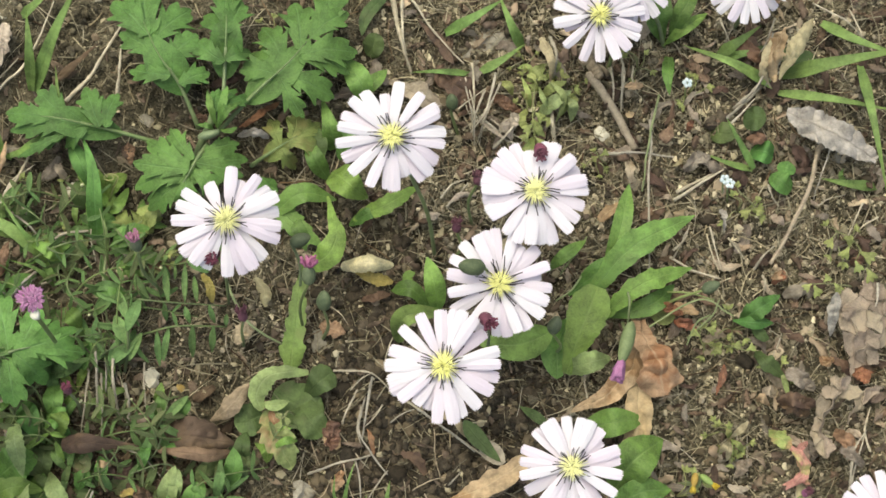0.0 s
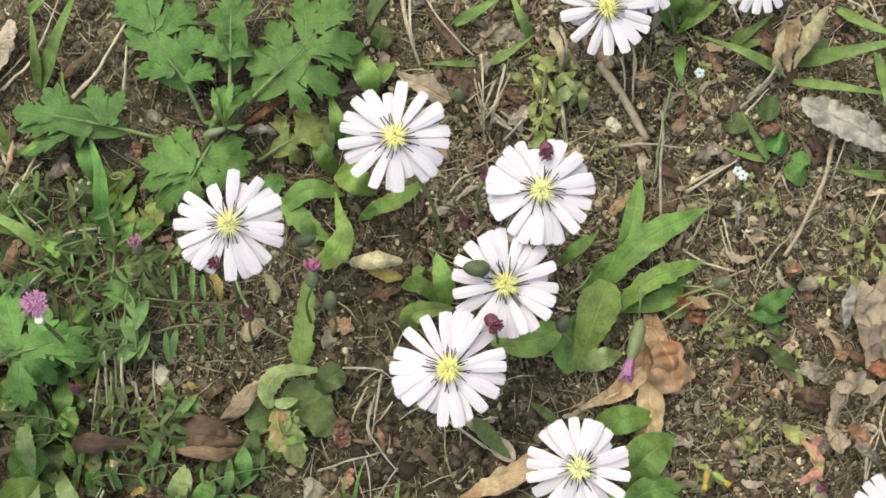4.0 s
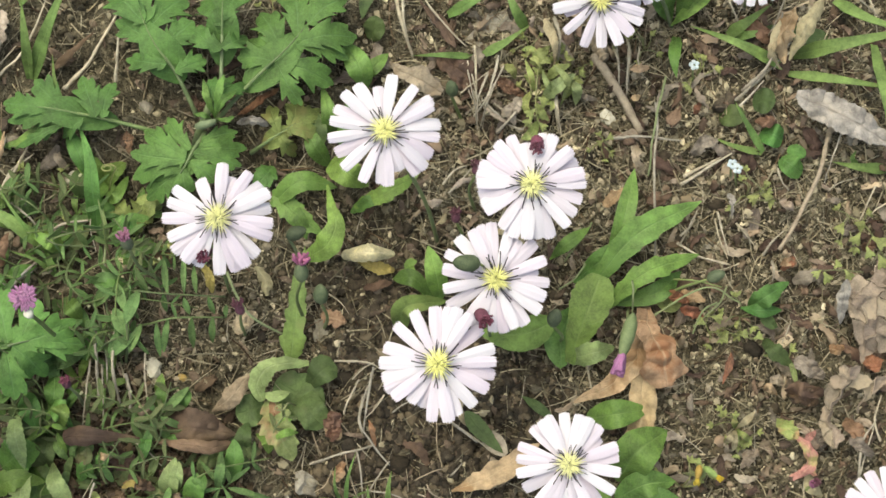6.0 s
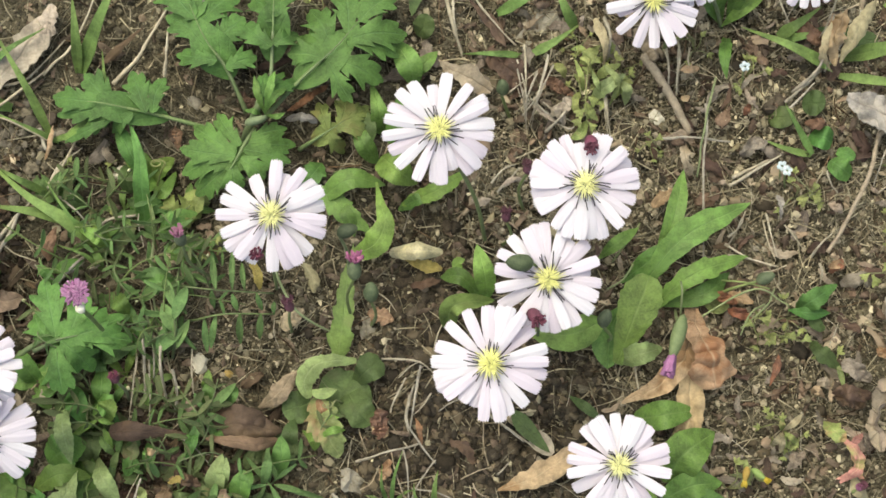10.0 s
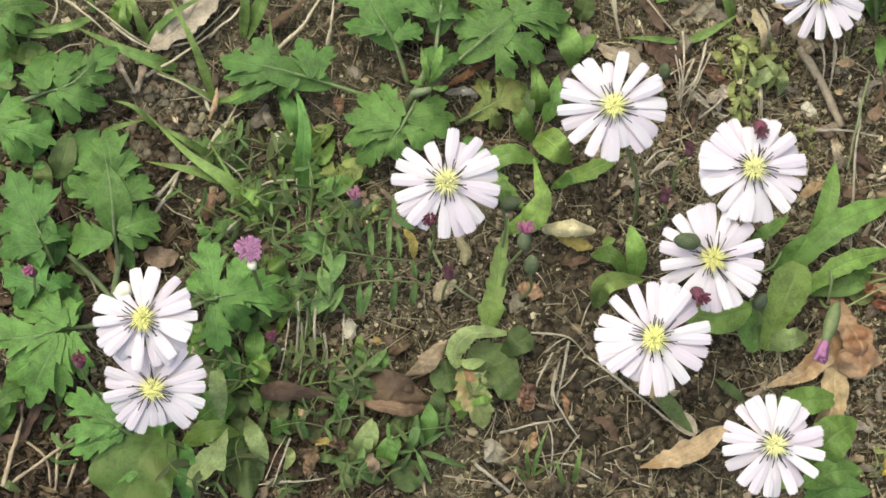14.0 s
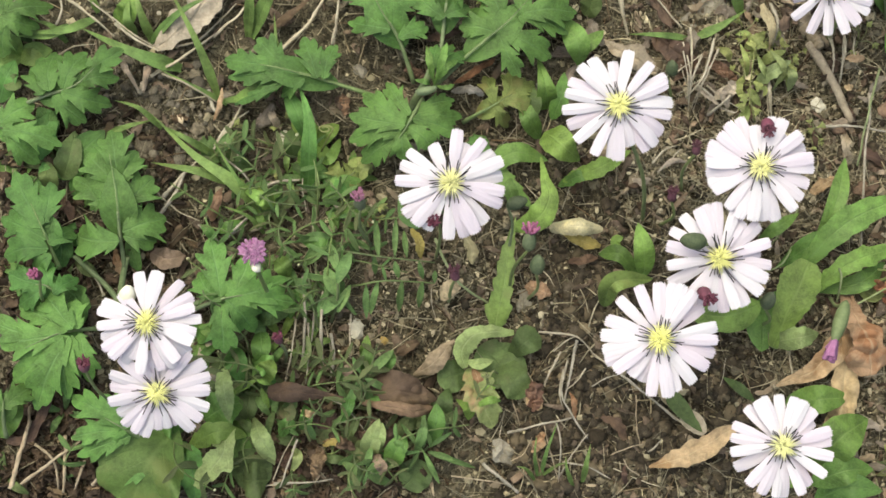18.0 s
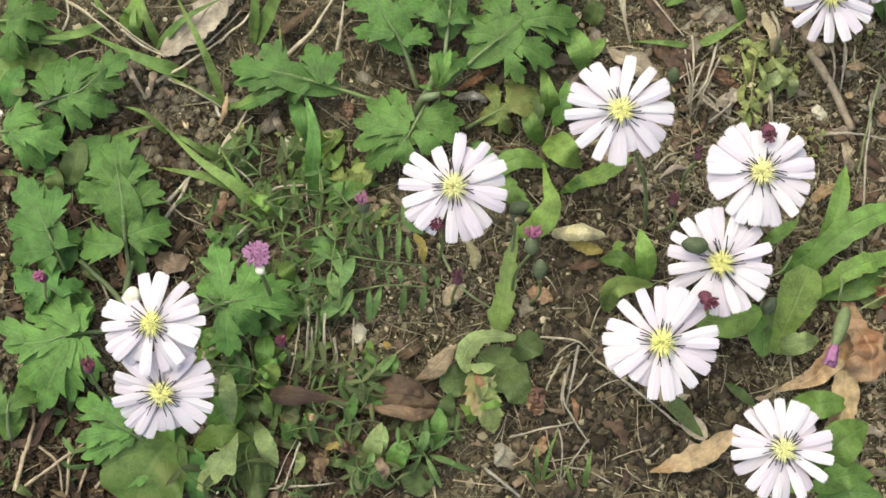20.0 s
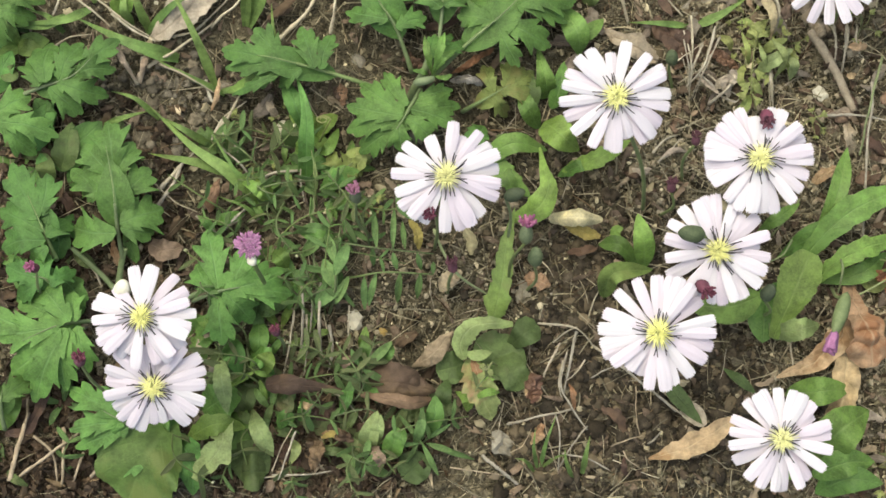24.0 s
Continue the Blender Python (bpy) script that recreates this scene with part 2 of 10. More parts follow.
ROSETTE = leafy("rosette_leaf", (0.128, 0.236, 0.057), (0.19, 0.30, 0.11), 0.42, 9, patch=(0.13, 0.235, 0.065), scale=240, vein_amount=0.4)
TENDER = leafy("tender_toothed_leaf", (0.215, 0.315, 0.090), (0.31, 0.41, 0.16), 0.5, 8, scale=200, vein_amount=0.4, patch=(0.26, 0.33, 0.11), patch_at=0.6)
YOUNG = leafy("young_leaf", (0.182, 0.292, 0.068), (0.27, 0.39, 0.13), 0.45, 8, scale=260, vein_amount=0.4)
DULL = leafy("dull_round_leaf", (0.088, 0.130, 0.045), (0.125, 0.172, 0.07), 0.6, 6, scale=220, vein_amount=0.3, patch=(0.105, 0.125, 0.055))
BROAD = leafy("broad_olive_leaf", (0.115, 0.190, 0.050), (0.17, 0.25, 0.080), 0.55, 5, scale=150, vein_amount=0.35, patch=(0.150, 0.200, 0.058), patch_at=0.55, spread=0.08)
UMBER = leafy("dead_leaf_umber", (0.165, 0.107, 0.070), (0.21, 0.145, 0.095), 0.75, 7, through_light=0.05, patch=(0.13, 0.085, 0.056), patch_at=0.58, scale=200, spread=0.1)
FAWN = leafy("dead_leaf_fawn", (0.265, 0.198, 0.142), (0.34, 0.26, 0.19), 0.8, 7, through_light=0.08, patch=(0.19, 0.14, 0.10), patch_at=0.56, scale=200, spread=0.1)
PARCH = leafy("dead_leaf_parchment", (0.46, 0.385, 0.255), (0.54, 0.46, 0.32), 0.8, 6, through_light=0.1, patch=(0.34, 0.27, 0.17), patch_at=0.6, scale=200, spread=0.08)
PALE = leafy("pale_green_leaf", (0.275, 0.345, 0.140), (0.35, 0.41, 0.20), 0.55, 7, scale=240, patch=(0.20, 0.25, 0.10), patch_at=0.62, spread=0.08)
SICK = leafy("yellowing_leaf", (0.25, 0.31, 0.105), (0.36, 0.39, 0.18), 0.55, 8, scale=260, patch=(0.38, 0.27, 0.14), patch_at=0.62)
MUGWORT = leafy("mugwort_leaf", (0.100, 0.212, 0.053), (0.152, 0.280, 0.105), 0.6, 4, scale=230, spread=0.20, vein_amount=0.55, through_light=0.22)
OLD_MUG = leafy("old_mugwort_leaf", (0.165, 0.205, 0.062), (0.22, 0.26, 0.10), 0.6, 5, through_light=0.2, patch=(0.20, 0.19, 0.07), patch_at=0.56, scale=220, spread=0.12, vein_amount=0.4)
YOUNG_MUG = leafy("young_mugwort_leaf", (0.122, 0.225, 0.056), (0.18, 0.29, 0.095), 0.55, 5, scale=260, vein_amount=0.4, through_light=0.2)
GRASS = leafy("grass_blade", (0.182, 0.284, 0.088), (0.22, 0.36, 0.12), 0.45, lines=True, scale=200, spread=0.15, edge=(0.20, 0.30, 0.08), vein_amount=0.25)
VETCH = leafy("vetch_leaflet", (0.122, 0.208, 0.072), (0.17, 0.26, 0.095), 0.6, 8, scale=300, spread=0.32, vein_amount=0.35)
FADED = leafy("faded_green_leaf", (0.275, 0.330, 0.150), (0.32, 0.37, 0.19), 0.6, 7, scale=240, patch=(0.20, 0.24, 0.105), patch_at=0.58, spread=0.12)
LIME = leafy("lime_seedling_leaf", (0.275, 0.310, 0.112), (0.36, 0.39, 0.18), 0.55, 5, scale=350, spread=0.2)
VETCH_STEM = plain("vetch_stem", (0.085, 0.115, 0.048), (0.155, 0.20, 0.085), 0.6, 260, 1600, 0.2, 0.0002, spread=0.2)
STEM = plain("green_stem", (0.155, 0.195, 0.085), (0.250, 0.295, 0.140), 0.55, 220, 1500, 0.2, 0.0002, spread=0.15)
GREEN_BUD = plain("pale_green_bud", (0.16, 0.23, 0.085), (0.27, 0.34, 0.15), 0.6, 420, 2200, 0.4, 0.0003, spread=0.1)
OLIVE_BUD = plain("olive_green_bud", (0.105, 0.150, 0.055), (0.18, 0.235, 0.095), 0.6, 420, 2200, 0.4, 0.0003, spread=0.1)
HAIRY = plain("mugwort_stem", (0.120, 0.168, 0.078), (0.205, 0.262, 0.135), 0.75, 420, 2600, 0.4, 0.0002, spread=0.1)
BUD = plain("bud_scales", (0.050, 0.068, 0.042), (0.120, 0.145, 0.085), 0.6, 420, 2200, 0.5, 0.0003, spread=0.2)
MAGENTA = plain("magenta_florets", (0.23, 0.065, 0.140), (0.40, 0.160, 0.29), 0.6, 900, 3000, 0.3, 0.0002, spread=0.15)
WINE = plain("wine_red_florets", (0.085, 0.028, 0.045), (0.175, 0.065, 0.098), 0.65, 900, 3000, 0.3, 0.0002, spread=0.2)
PLUM = plain("plum_bud_scales", (0.085, 0.035, 0.050), (0.185, 0.070, 0.105), 0.65, 700, 2600, 0.5, 0.0003, spread=0.2)
LILAC = plain("lilac_florets", (0.24, 0.105, 0.215), (0.40, 0.215, 0.36), 0.6, 800, 3000, 0.3, 0.0002, spread=0.1)
YELLOW = plain("yellow_styles", (0.80, 0.79, 0.31), (0.87, 0.86, 0.50), 0.55, 60, 300, 0.1, 0.0001, spread=0.06)
GOLD = plain("golden_florets", (0.34, 0.25, 0.05), (0.48, 0.38, 0.09), 0.6, 600, 3000, 0.3, 0.0002, spread=0.1)
ANTHER = plain("dark_anthers", (0.020, 0.018, 0.024), (0.060, 0.052, 0.062), 0.55, 60, 300, 0.2, 0.0001, spread=0.2)
WHITE = plain("off_white_fluff", (0.66, 0.64, 0.52), (0.82, 0.80, 0.70), 0.8, 500, 2500, 0.5, 0.0003, spread=0.06)
PALE_BLUE = plain("pale_blue_petals", (0.42, 0.50, 0.56), (0.58, 0.65, 0.68), 0.6, 500, 2500, 0.2, 0.0002, spread=0.06)

PETAL = bpy.data.materials.new("white_lilac_petal")
t_, n_, l_, p_ = nodes_of(PETAL)
uv_ = n_.new("ShaderNodeUVMap")
uv_.uv_map = "along"
sep_ = n_.new("ShaderNodeSeparateXYZ")
l_.new(uv_.outputs[0], sep_.inputs[0])
oi_ = n_.new("ShaderNodeObjectInfo")
line_ = ramp_node(n_, l_, math_node(n_, l_, "SINE", math_node(n_, l_, "MULTIPLY", sep_.outputs[1], 31.0)), 0.3, 1.0)
tint_ = mix_node(n_, l_, oi_.outputs["Random"], (0.755, 0.738, 0.81), (0.715, 0.655, 0.765))
tint_ = mix_node(n_, l_, math_node(n_, l_, "MULTIPLY", line_, 0.06), tint_, (0.60, 0.50, 0.60))
tint_ = mix_node(n_, l_, math_node(n_, l_, "MULTIPLY", ramp_node(n_, l_, sep_.outputs[0], 0.24, 0.05), 0.8), tint_, (0.76, 0.75, 0.33))
l_.new(tint_, p_.inputs["Base Color"])
p_.inputs["Roughness"].default_value = 0.6
p_.inputs["Specular IOR Level"].default_value = 0.25
bump_node(n_, l_, line_, 0.10, 0.0002, p_.inputs["Normal"])
tr_ = n_.new("ShaderNodeBsdfTranslucent")
l_.new(tint_, tr_.inputs[0])
mx_ = n_.new("ShaderNodeMixShader")
mx_.inputs[0].default_value = 0.36
l_.new(p_.outputs[0], mx_.inputs[1])
l_.new(tr_.outputs[0], mx_.inputs[2])
l_.new(mx_.outputs[0], n_["Material Output"].inputs[0])

# ---- shapes ----


def value_noise(x, y, seed=0):
    """Smooth noise in 0..1 on arrays."""
    xi, yi = np.floor(x).astype(np.int64), np.floor(y).astype(np.int64)
    fx, fy = x - xi, y - yi
    fx, fy = fx * fx * (3 - 2 * fx), fy * fy * (3 - 2 * fy)

    def h(a, b):
        k = (a * 374761393 + b * 668265263 + seed * 1442695041) & 0x7FFFFFFF
        k = ((k ^ (k >> 13)) * 1274126177) & 0x7FFFFFFF
        return ((k ^ (k >> 16)) & 0xFFFF) / 65535.0

    top = h(xi, yi) * (1 - fx) + h(xi + 1, yi) * fx
    low = h(xi, yi + 1) * (1 - fx) + h(xi + 1, yi + 1) * fx
    return top * (1 - fy) + low * fy


def relief(x, y):
    """Height of the soil at x, y."""
    x, y = np.asarray(x, float), np.asarray(y, float)
    near = 1 / (1 + (np.hypot(x, y) / 0.6) ** 2)
    z = 0.0055 * (value_noise(x * 28, y * 28, 3) - 0.5) + 0.0035 * (value_noise(x * 95, y * 95, 5) - 0.5)
    z = z + (0.0036 * (value_noise(x * 260, y * 260, 7) - 0.5) + 0.0026 * (value_noise(x * 620, y * 620, 9) - 0.5)) * near
    return z - 0.001


def mesh_of(name, verts, faces, uv=None, smooth=True):
    me = bpy.data.meshes.new(name)
    me.from_pydata([tuple(v) for v in verts], [], faces)
    if uv is not None:
        lay = me.uv_layers.new(name="along")
        idx = np.empty(len(me.loops), np.int32)
        me.loops.foreach_get("vertex_index", idx)
        lay.data.foreach_set("uv", np.asarray(uv, np.float32)[idx].ravel())
    if smooth:
        me.polygons.foreach_set("use_smooth", np.ones(len(me.polygons), bool))
    me.update()
    return me


def spline(points, n):
    """A smooth run of n places through a few given ones."""
    p = np.array(points, float)
    if len(p) == 2:
        p = np.array([p[0], (p[0] + p[1]) / 2, p[1]])
    q = np.vstack([2 * p[0] - p[1], p, 2 * p[-1] - p[-2]])
    out = []
    for s in np.linspace(0, len(p) - 1, n):
        i = min(int(s), len(p) - 2)
        f = s - i
        a, b, c, d = q[i], q[i + 1], q[i + 2], q[i + 3]
        out.append(0.5 * (2 * b + (c - a) * f + (2 * a - 5 * b + 4 * c - d) * f**2 + (3 * b - a - 3 * c + d) * f**3))
    return np.array(out)


def shell(name, grid, uv, thick=0.00022):
    """A thin closed sheet from a grid of places."""
    return mesh_of(name, *shell_data(grid, uv, thick))


def joined(name, pieces):
    """One mesh from several sheets."""
    verts, faces, uvs, base = [], [], [], 0
    for v, f, u in pieces:
        verts.append(v)
        uvs.append(u)
        faces += [tuple(base + k for k in q) for q in f]
        base += len(v)
    return mesh_of(name, np.vstack(verts), faces, np.vstack(uvs))


def shell_data(grid, uv, thick):
    n, m, _ = grid.shape
    du, dv = np.gradient(grid, axis=0), np.gradient(grid, axis=1)
    nr = np.cross(du, dv)
    nr /= np.linalg.norm(nr, axis=2, keepdims=True) + 1e-12
    if nr[..., 2].mean() < 0:
        nr = -nr
    top, low = (grid + nr * thick / 2).reshape(-1, 3), (grid - nr * thick / 2).reshape(-1, 3)
    k = n * m
    faces = []
    for i in range(n - 1):
        for j in range(m - 1):
            a, b, c, d = i * m + j, i * m + j + 1, (i + 1) * m + j + 1, (i + 1) * m + j
            faces += [(a, b, c, d), (k + d, k + c, k + b, k + a)]
    rim = [j for j in range(m)] + [i * m + m - 1 for i in range(1, n)] + [(n - 1) * m + j for j in range(m - 2, -1, -1)] + [i * m for i in range(n - 2, 0, -1)]
    for a, b in zip(rim, rim[1:] + rim[:1]):
        faces.append((b, a, k + a, k + b))
    return np.vstack([top, low]), faces, np.vstack([uv.reshape(-1, 2)] * 2)


def oval(s):
    return np.sin(np.pi * np.clip(s, 0, 1) ** 0.85) ** 0.75


def lance(s):
    return (np.sin(np.pi * np.clip(s, 0, 1) ** 1.25)) ** 0.9 * 0.95 + 0.10 * (1 - s)


def strap(s):
    return np.minimum(1, np.minimum(0.55 + s * 4, (1 - s) * 1.7)) ** 0.85


def spoon(s):
    return np.minimum(1, 0.22 + 1.15 * s) * np.clip((1.03 - s) * 5, 0, 1) ** 0.5


def reed(s):
    return np.minimum(1, np.minimum(0.5 + s * 2.2, (1.01 - s) * 1.25)) ** 0.9


def disc(s):
    return np.sqrt(np.clip(1 - (2 * s - 1) ** 2, 0, 1))


def wedge(s):
    return np.clip(0.30 + 0.95 * s, 0, 1) * np.clip((1.03 - s) * 3.6, 0, 1) ** 0.7


def ragged(s):
    return np.clip(np.sin(np.pi * np.clip(s, 0.03, 0.97)) ** 0.5, 0, 1)


def crisp(me):
    """Faces stay smooth, but the thin rim keeps its edge."""
    me.set_sharp_from_angle(angle=radians(55))
    return me


def blade(name, *args, **more):
    return crisp(mesh_of(name, *blade_data(*args, **more)))


def blade_data(path, width, shape=lance, fold=0.15, cup=0.0, teeth=0, tooth=0.0, sweep=0.0, ripple=0.0, crumple=0.0, twist=0.0, rag=0.0, n=18, m=5, seed=0, thick=0.00022):
    """A leaf blade laid along a path: its outline, teeth, a fold along the midrib, waves and crumples."""
    rng = np.random.default_rng(seed)
    mid = spline(path, n)
    tan = np.gradient(mid, axis=0)
    tan /= np.linalg.norm(tan, axis=1, keepdims=True) + 1e-12
    up = np.array([0, 0, 1.0])
    side = np.cross(tan, up)
    side /= np.linalg.norm(side, axis=1, keepdims=True) + 1e-9
    nor = np.cross(side, tan)
    s = np.linspace(0, 1, n)
    ang = np.radians(twist) * (s - 0.3)
    side, nor = side * np.cos(ang)[:, None] + nor * np.sin(ang)[:, None], nor * np.cos(ang)[:, None] - side * np.sin(ang)[:, None]
    w = width / 2 * np.maximum(shape(s), 0.02)
    grid, uv = np.zeros((n, m, 3)), np.zeros((n, m, 2))
    ph = rng.uniform(0, 6.28, 6)
    length = np.linalg.norm(np.diff(mid, axis=0), axis=1).sum()
    for j, u in enumerate(np.linspace(-1, 1, m)):
        a = abs(u)
        ww = w.copy()
        if teeth:
            f = (s * teeth + ph[0] + (0.4 if u < 0 else 0)) % 1.0
            ww = ww * (1 - tooth * (1 - f))
        if rag:
            k = ph[5] + (0 if u < 0 else 40)
            ww = ww * (1 - rag * value_noise(s * 7 + k, s * 0 + seed, seed) - 0.5 * rag * value_noise(s * 19 + k, s * 0 + 3, seed + 2))
        fwd = np.tan(np.radians(sweep)) * ww * a * np.clip((1.02 - s) * 4, 0.25, 1)
        z = fold * ww * a - cup * ww * a * a
        z = z + ripple * ww * a * np.sin(s * 15 + ph[1] + (ph[2] if u < 0 else 0))
        grid[:, j] = mid + side * (u * ww)[:, None] + tan * fwd[:, None] + nor * z[:, None]
        uv[:, j, 0], uv[:, j, 1] = s, (u + 1) / 2
    if crumple:
        k = 3.2 / length
        q = grid.reshape(-1, 3)
        off = np.array([value_noise(q[:, 0] * k * f + ph[3], q[:, 1] * k * f + ph[4], seed + 11) - 0.5 for f in (1, 2.6, 6.0)])
        fold_line = np.abs(off[1]) * 2
        q[:, 2] += crumple * (off[0] + 0.55 * fold_line + 0.22 * off[2])
        q[:, 0] += crumple * 0.35 * (value_noise(q[:, 1] * k * 3, q[:, 0] * k * 3 + 9, seed + 5) - 0.5)
    return shell_data(grid, uv, thick)


def tube(name, path, r0, r1=None, sides=6, n=10, bumpy=0.0, seed=0, cap=True):
    """A round stalk along a path, from radius r0 to r1."""
    r1 = r0 if r1 is None else r1
    v, f, _ = tube_data(path, r0, r1, sides, n, bumpy, seed)
    return mesh_of(name, v, f)


def tube_data(path, r0, r1, sides, n, bumpy=0.0, seed=0, base=0):
    mid = spline(path, n)
    tan = np.gradient(mid, axis=0)
    tan /= np.linalg.norm(tan, axis=1, keepdims=True) + 1e-12
    ref = np.array([0, 0, 1.0]) if abs(tan[0, 2]) < 0.8 else np.array([1.0, 0, 0])
    a = np.cross(tan, ref)
    a /= np.linalg.norm(a, axis=1, keepdims=True) + 1e-12
    b = np.cross(tan, a)
    rng = np.random.default_rng(seed)
    rad = np.linspace(r0, r1, n) * (1 + bumpy * rng.uniform(-1, 1, n))
    th = np.arange(sides) * 2 * np.pi / sides
    v = (mid[:, None] + rad[:, None, None] * (np.cos(th)[None, :, None] * a[:, None] + np.sin(th)[None, :, None] * b[:, None])).reshape(-1, 3)
    f = [(base + i * sides + k, base + i * sides + (k + 1) % sides, base + (i + 1) * sides + (k + 1) % sides, base + (i + 1) * sides + k) for i in range(n - 1) for k in range(sides)]
    f += [tuple(base + k for k in range(sides))[::-1], tuple(base + (n - 1) * sides + k for k in range(sides))]
    return v, f, len(v)


def ball_data(level):
    bm = bmesh.new()
    bmesh.ops.create_icosphere(bm, subdivisions=level, radius=1)
    v = np.array([tuple(q.co) for q in bm.verts])
    f = [tuple(q.index for q in p.verts) for p in bm.faces]
    bm.free()
    return v, f


BALL1, BALL2, BALL3 = ball_data(1), ball_data(2), ball_data(3)


def lump(name, centre, size, seed=0, rough=0.35, ball=None, squash=(1, 1, 0.65), flat=True):
    """An uneven stone or clod."""
    v, f = ball or BALL3
    rng = np.random.default_rng(seed)
    o = rng.uniform(0, 50, 3)
    k = 1 + rough * 2 * (value_noise(v[:, 0] * 1.4 + o[0] + v[:, 2], v[:, 1] * 1.4 + o[1] - v[:, 2], seed) - 0.5)
    k += rough * 0.6 * (value_noise(v[:, 0] * 4 + o[1] + v[:, 2] * 3, v[:, 1] * 4 + o[2], seed + 1) - 0.5)
    a = rng.uniform(0, 6.28)
    q = v * k[:, None] * np.array(squash) * size
    q = np.stack([q[:, 0] * np.cos(a) - q[:, 1] * np.sin(a), q[:, 0] * np.sin(a) + q[:, 1] * np.cos(a), q[:, 2]], 1)
    return mesh_of(name, q + np.array(centre), f)


# ---- things and parts ----


def thing(name, base, label, category, group="", kind=""):
    e = new(name)
    e.empty_display_size = 0.005
    e.location = base
    return tagged(e, label, category, group, kind)


def part(name, mesh, material, parent, label="", m=None):
    ob = new(name, mesh)
    if not mesh.materials:
        mesh.materials.append(material)
    ob.parent = parent
    root = parent
    ob.matrix_parent_inverse = Matrix.Translation(-Vector(root.location)) if root.parent is None else root.matrix_basis.inverted()
    if m is not None:
        ob.matrix_basis = m
    if label:
        ob["label"] = label
    return ob


def solo(name, mesh, material, label, category, group="", kind=""):
    ob = new(name, mesh)
    mesh.materials.append(material)
    return tagged(ob, label, category, group, kind)


def ground_z(x, y):
    return float(relief(x, y))


def laid(points, lift=0.0):
    """A path that follows the soil: heights are taken above it."""
    return [(x, y, z + ground_z(x, y) + lift) for x, y, z in points]


# ---- the ground: one sheet out to the horizon ----
inner_x, inner_y = np.arange(-0.19, 0.1851, 0.0008), np.arange(-0.112, 0.1121, 0.0008)
far_out = np.array([0.004, 0.01, 0.02, 0.04, 0.08, 0.16, 0.35, 0.8, 2, 5, 15, 50, 200, 900])
gx = np.concatenate([inner_x[0] - far_out[::-1], inner_x, inner_x[-1] + far_out])
gy = np.concatenate([inner_y[0] - far_out[::-1], inner_y, inner_y[-1] + far_out])
XX, YY = np.meshgrid(gx, gy, indexing="ij")
ZZ = relief(XX, YY)
nx, ny = XX.shape
idx = np.arange(nx * ny).reshape(nx, ny)
quads = np.stack([idx[:-1, :-1], idx[1:, :-1], idx[1:, 1:], idx[:-1, 1:]], -1).reshape(-1, 4)
me = mesh_of("ground", np.stack([XX, YY, ZZ], -1).reshape(-1, 3), quads.tolist())
solo("ground", me, SOIL, "dark brown crumbly soil with fine gravel, gap shade painted in", "ground", kind="structure")

# ---- loose cover of the soil ----


def scatter(name, count, maker, material, label, category, seed, smooth=True, region=(-0.165, 0.155, -0.085, 0.095), soft=0.0):
    """Many loose pieces over a stretch of soil, thinning out past its edges where soft is given."""
    rng = np.random.default_rng(seed)
    verts, faces, base = [], [], 0
    for i in range(count):
        x, y = rng.uniform(region[0], region[1]), rng.uniform(region[2], region[3])
        if soft:
            x, y = x + rng.normal(0, soft), y + rng.normal(0, soft)
        v, f = maker(rng, x, y, ground_z(x, y))
        verts.append(v)
        faces += [tuple(base + k for k in q) for q in f]
        base += len(v)
    return solo(name, mesh_of(name, np.vstack(verts), faces, None, smooth), material, label, category, kind="stuff")


def crumb(rng, x, y, z):
    s = 0.00034 * (1 / (0.06 + rng.random())) ** 0.50
    v = BALL1[0] * (1 + 0.5 * rng.uniform(-1, 1, (len(BALL1[0]), 1))) * s * rng.uniform(0.6, 1.2, 3)
    return v + np.array([x, y, z + 0.25 * s]), BALL1[1]


def fibre(rng, x, y, z):
    a, ln = rng.uniform(0, 6.28), 0.0015 + 0.011 * rng.random() ** 2.2
    b = a + rng.uniform(-0.32, 0.32)
    p0 = np.array([x, y, z + rng.uniform(0.0002, 0.0012)])
    p1 = p0 + 0.5 * ln * np.array([math.cos(a), math.sin(a), rng.uniform(-0.05, 0.25)])
    p2 = p1 + 0.5 * ln * np.array([math.cos(b), math.sin(b), rng.uniform(-0.25, 0.05)])
    r = 0.00006 + 0.00018 * rng.random() ** 2
    v, f, _ = tube_data([p0, p1, p2], r, r * 0.6, 4, 5)
    return v, f


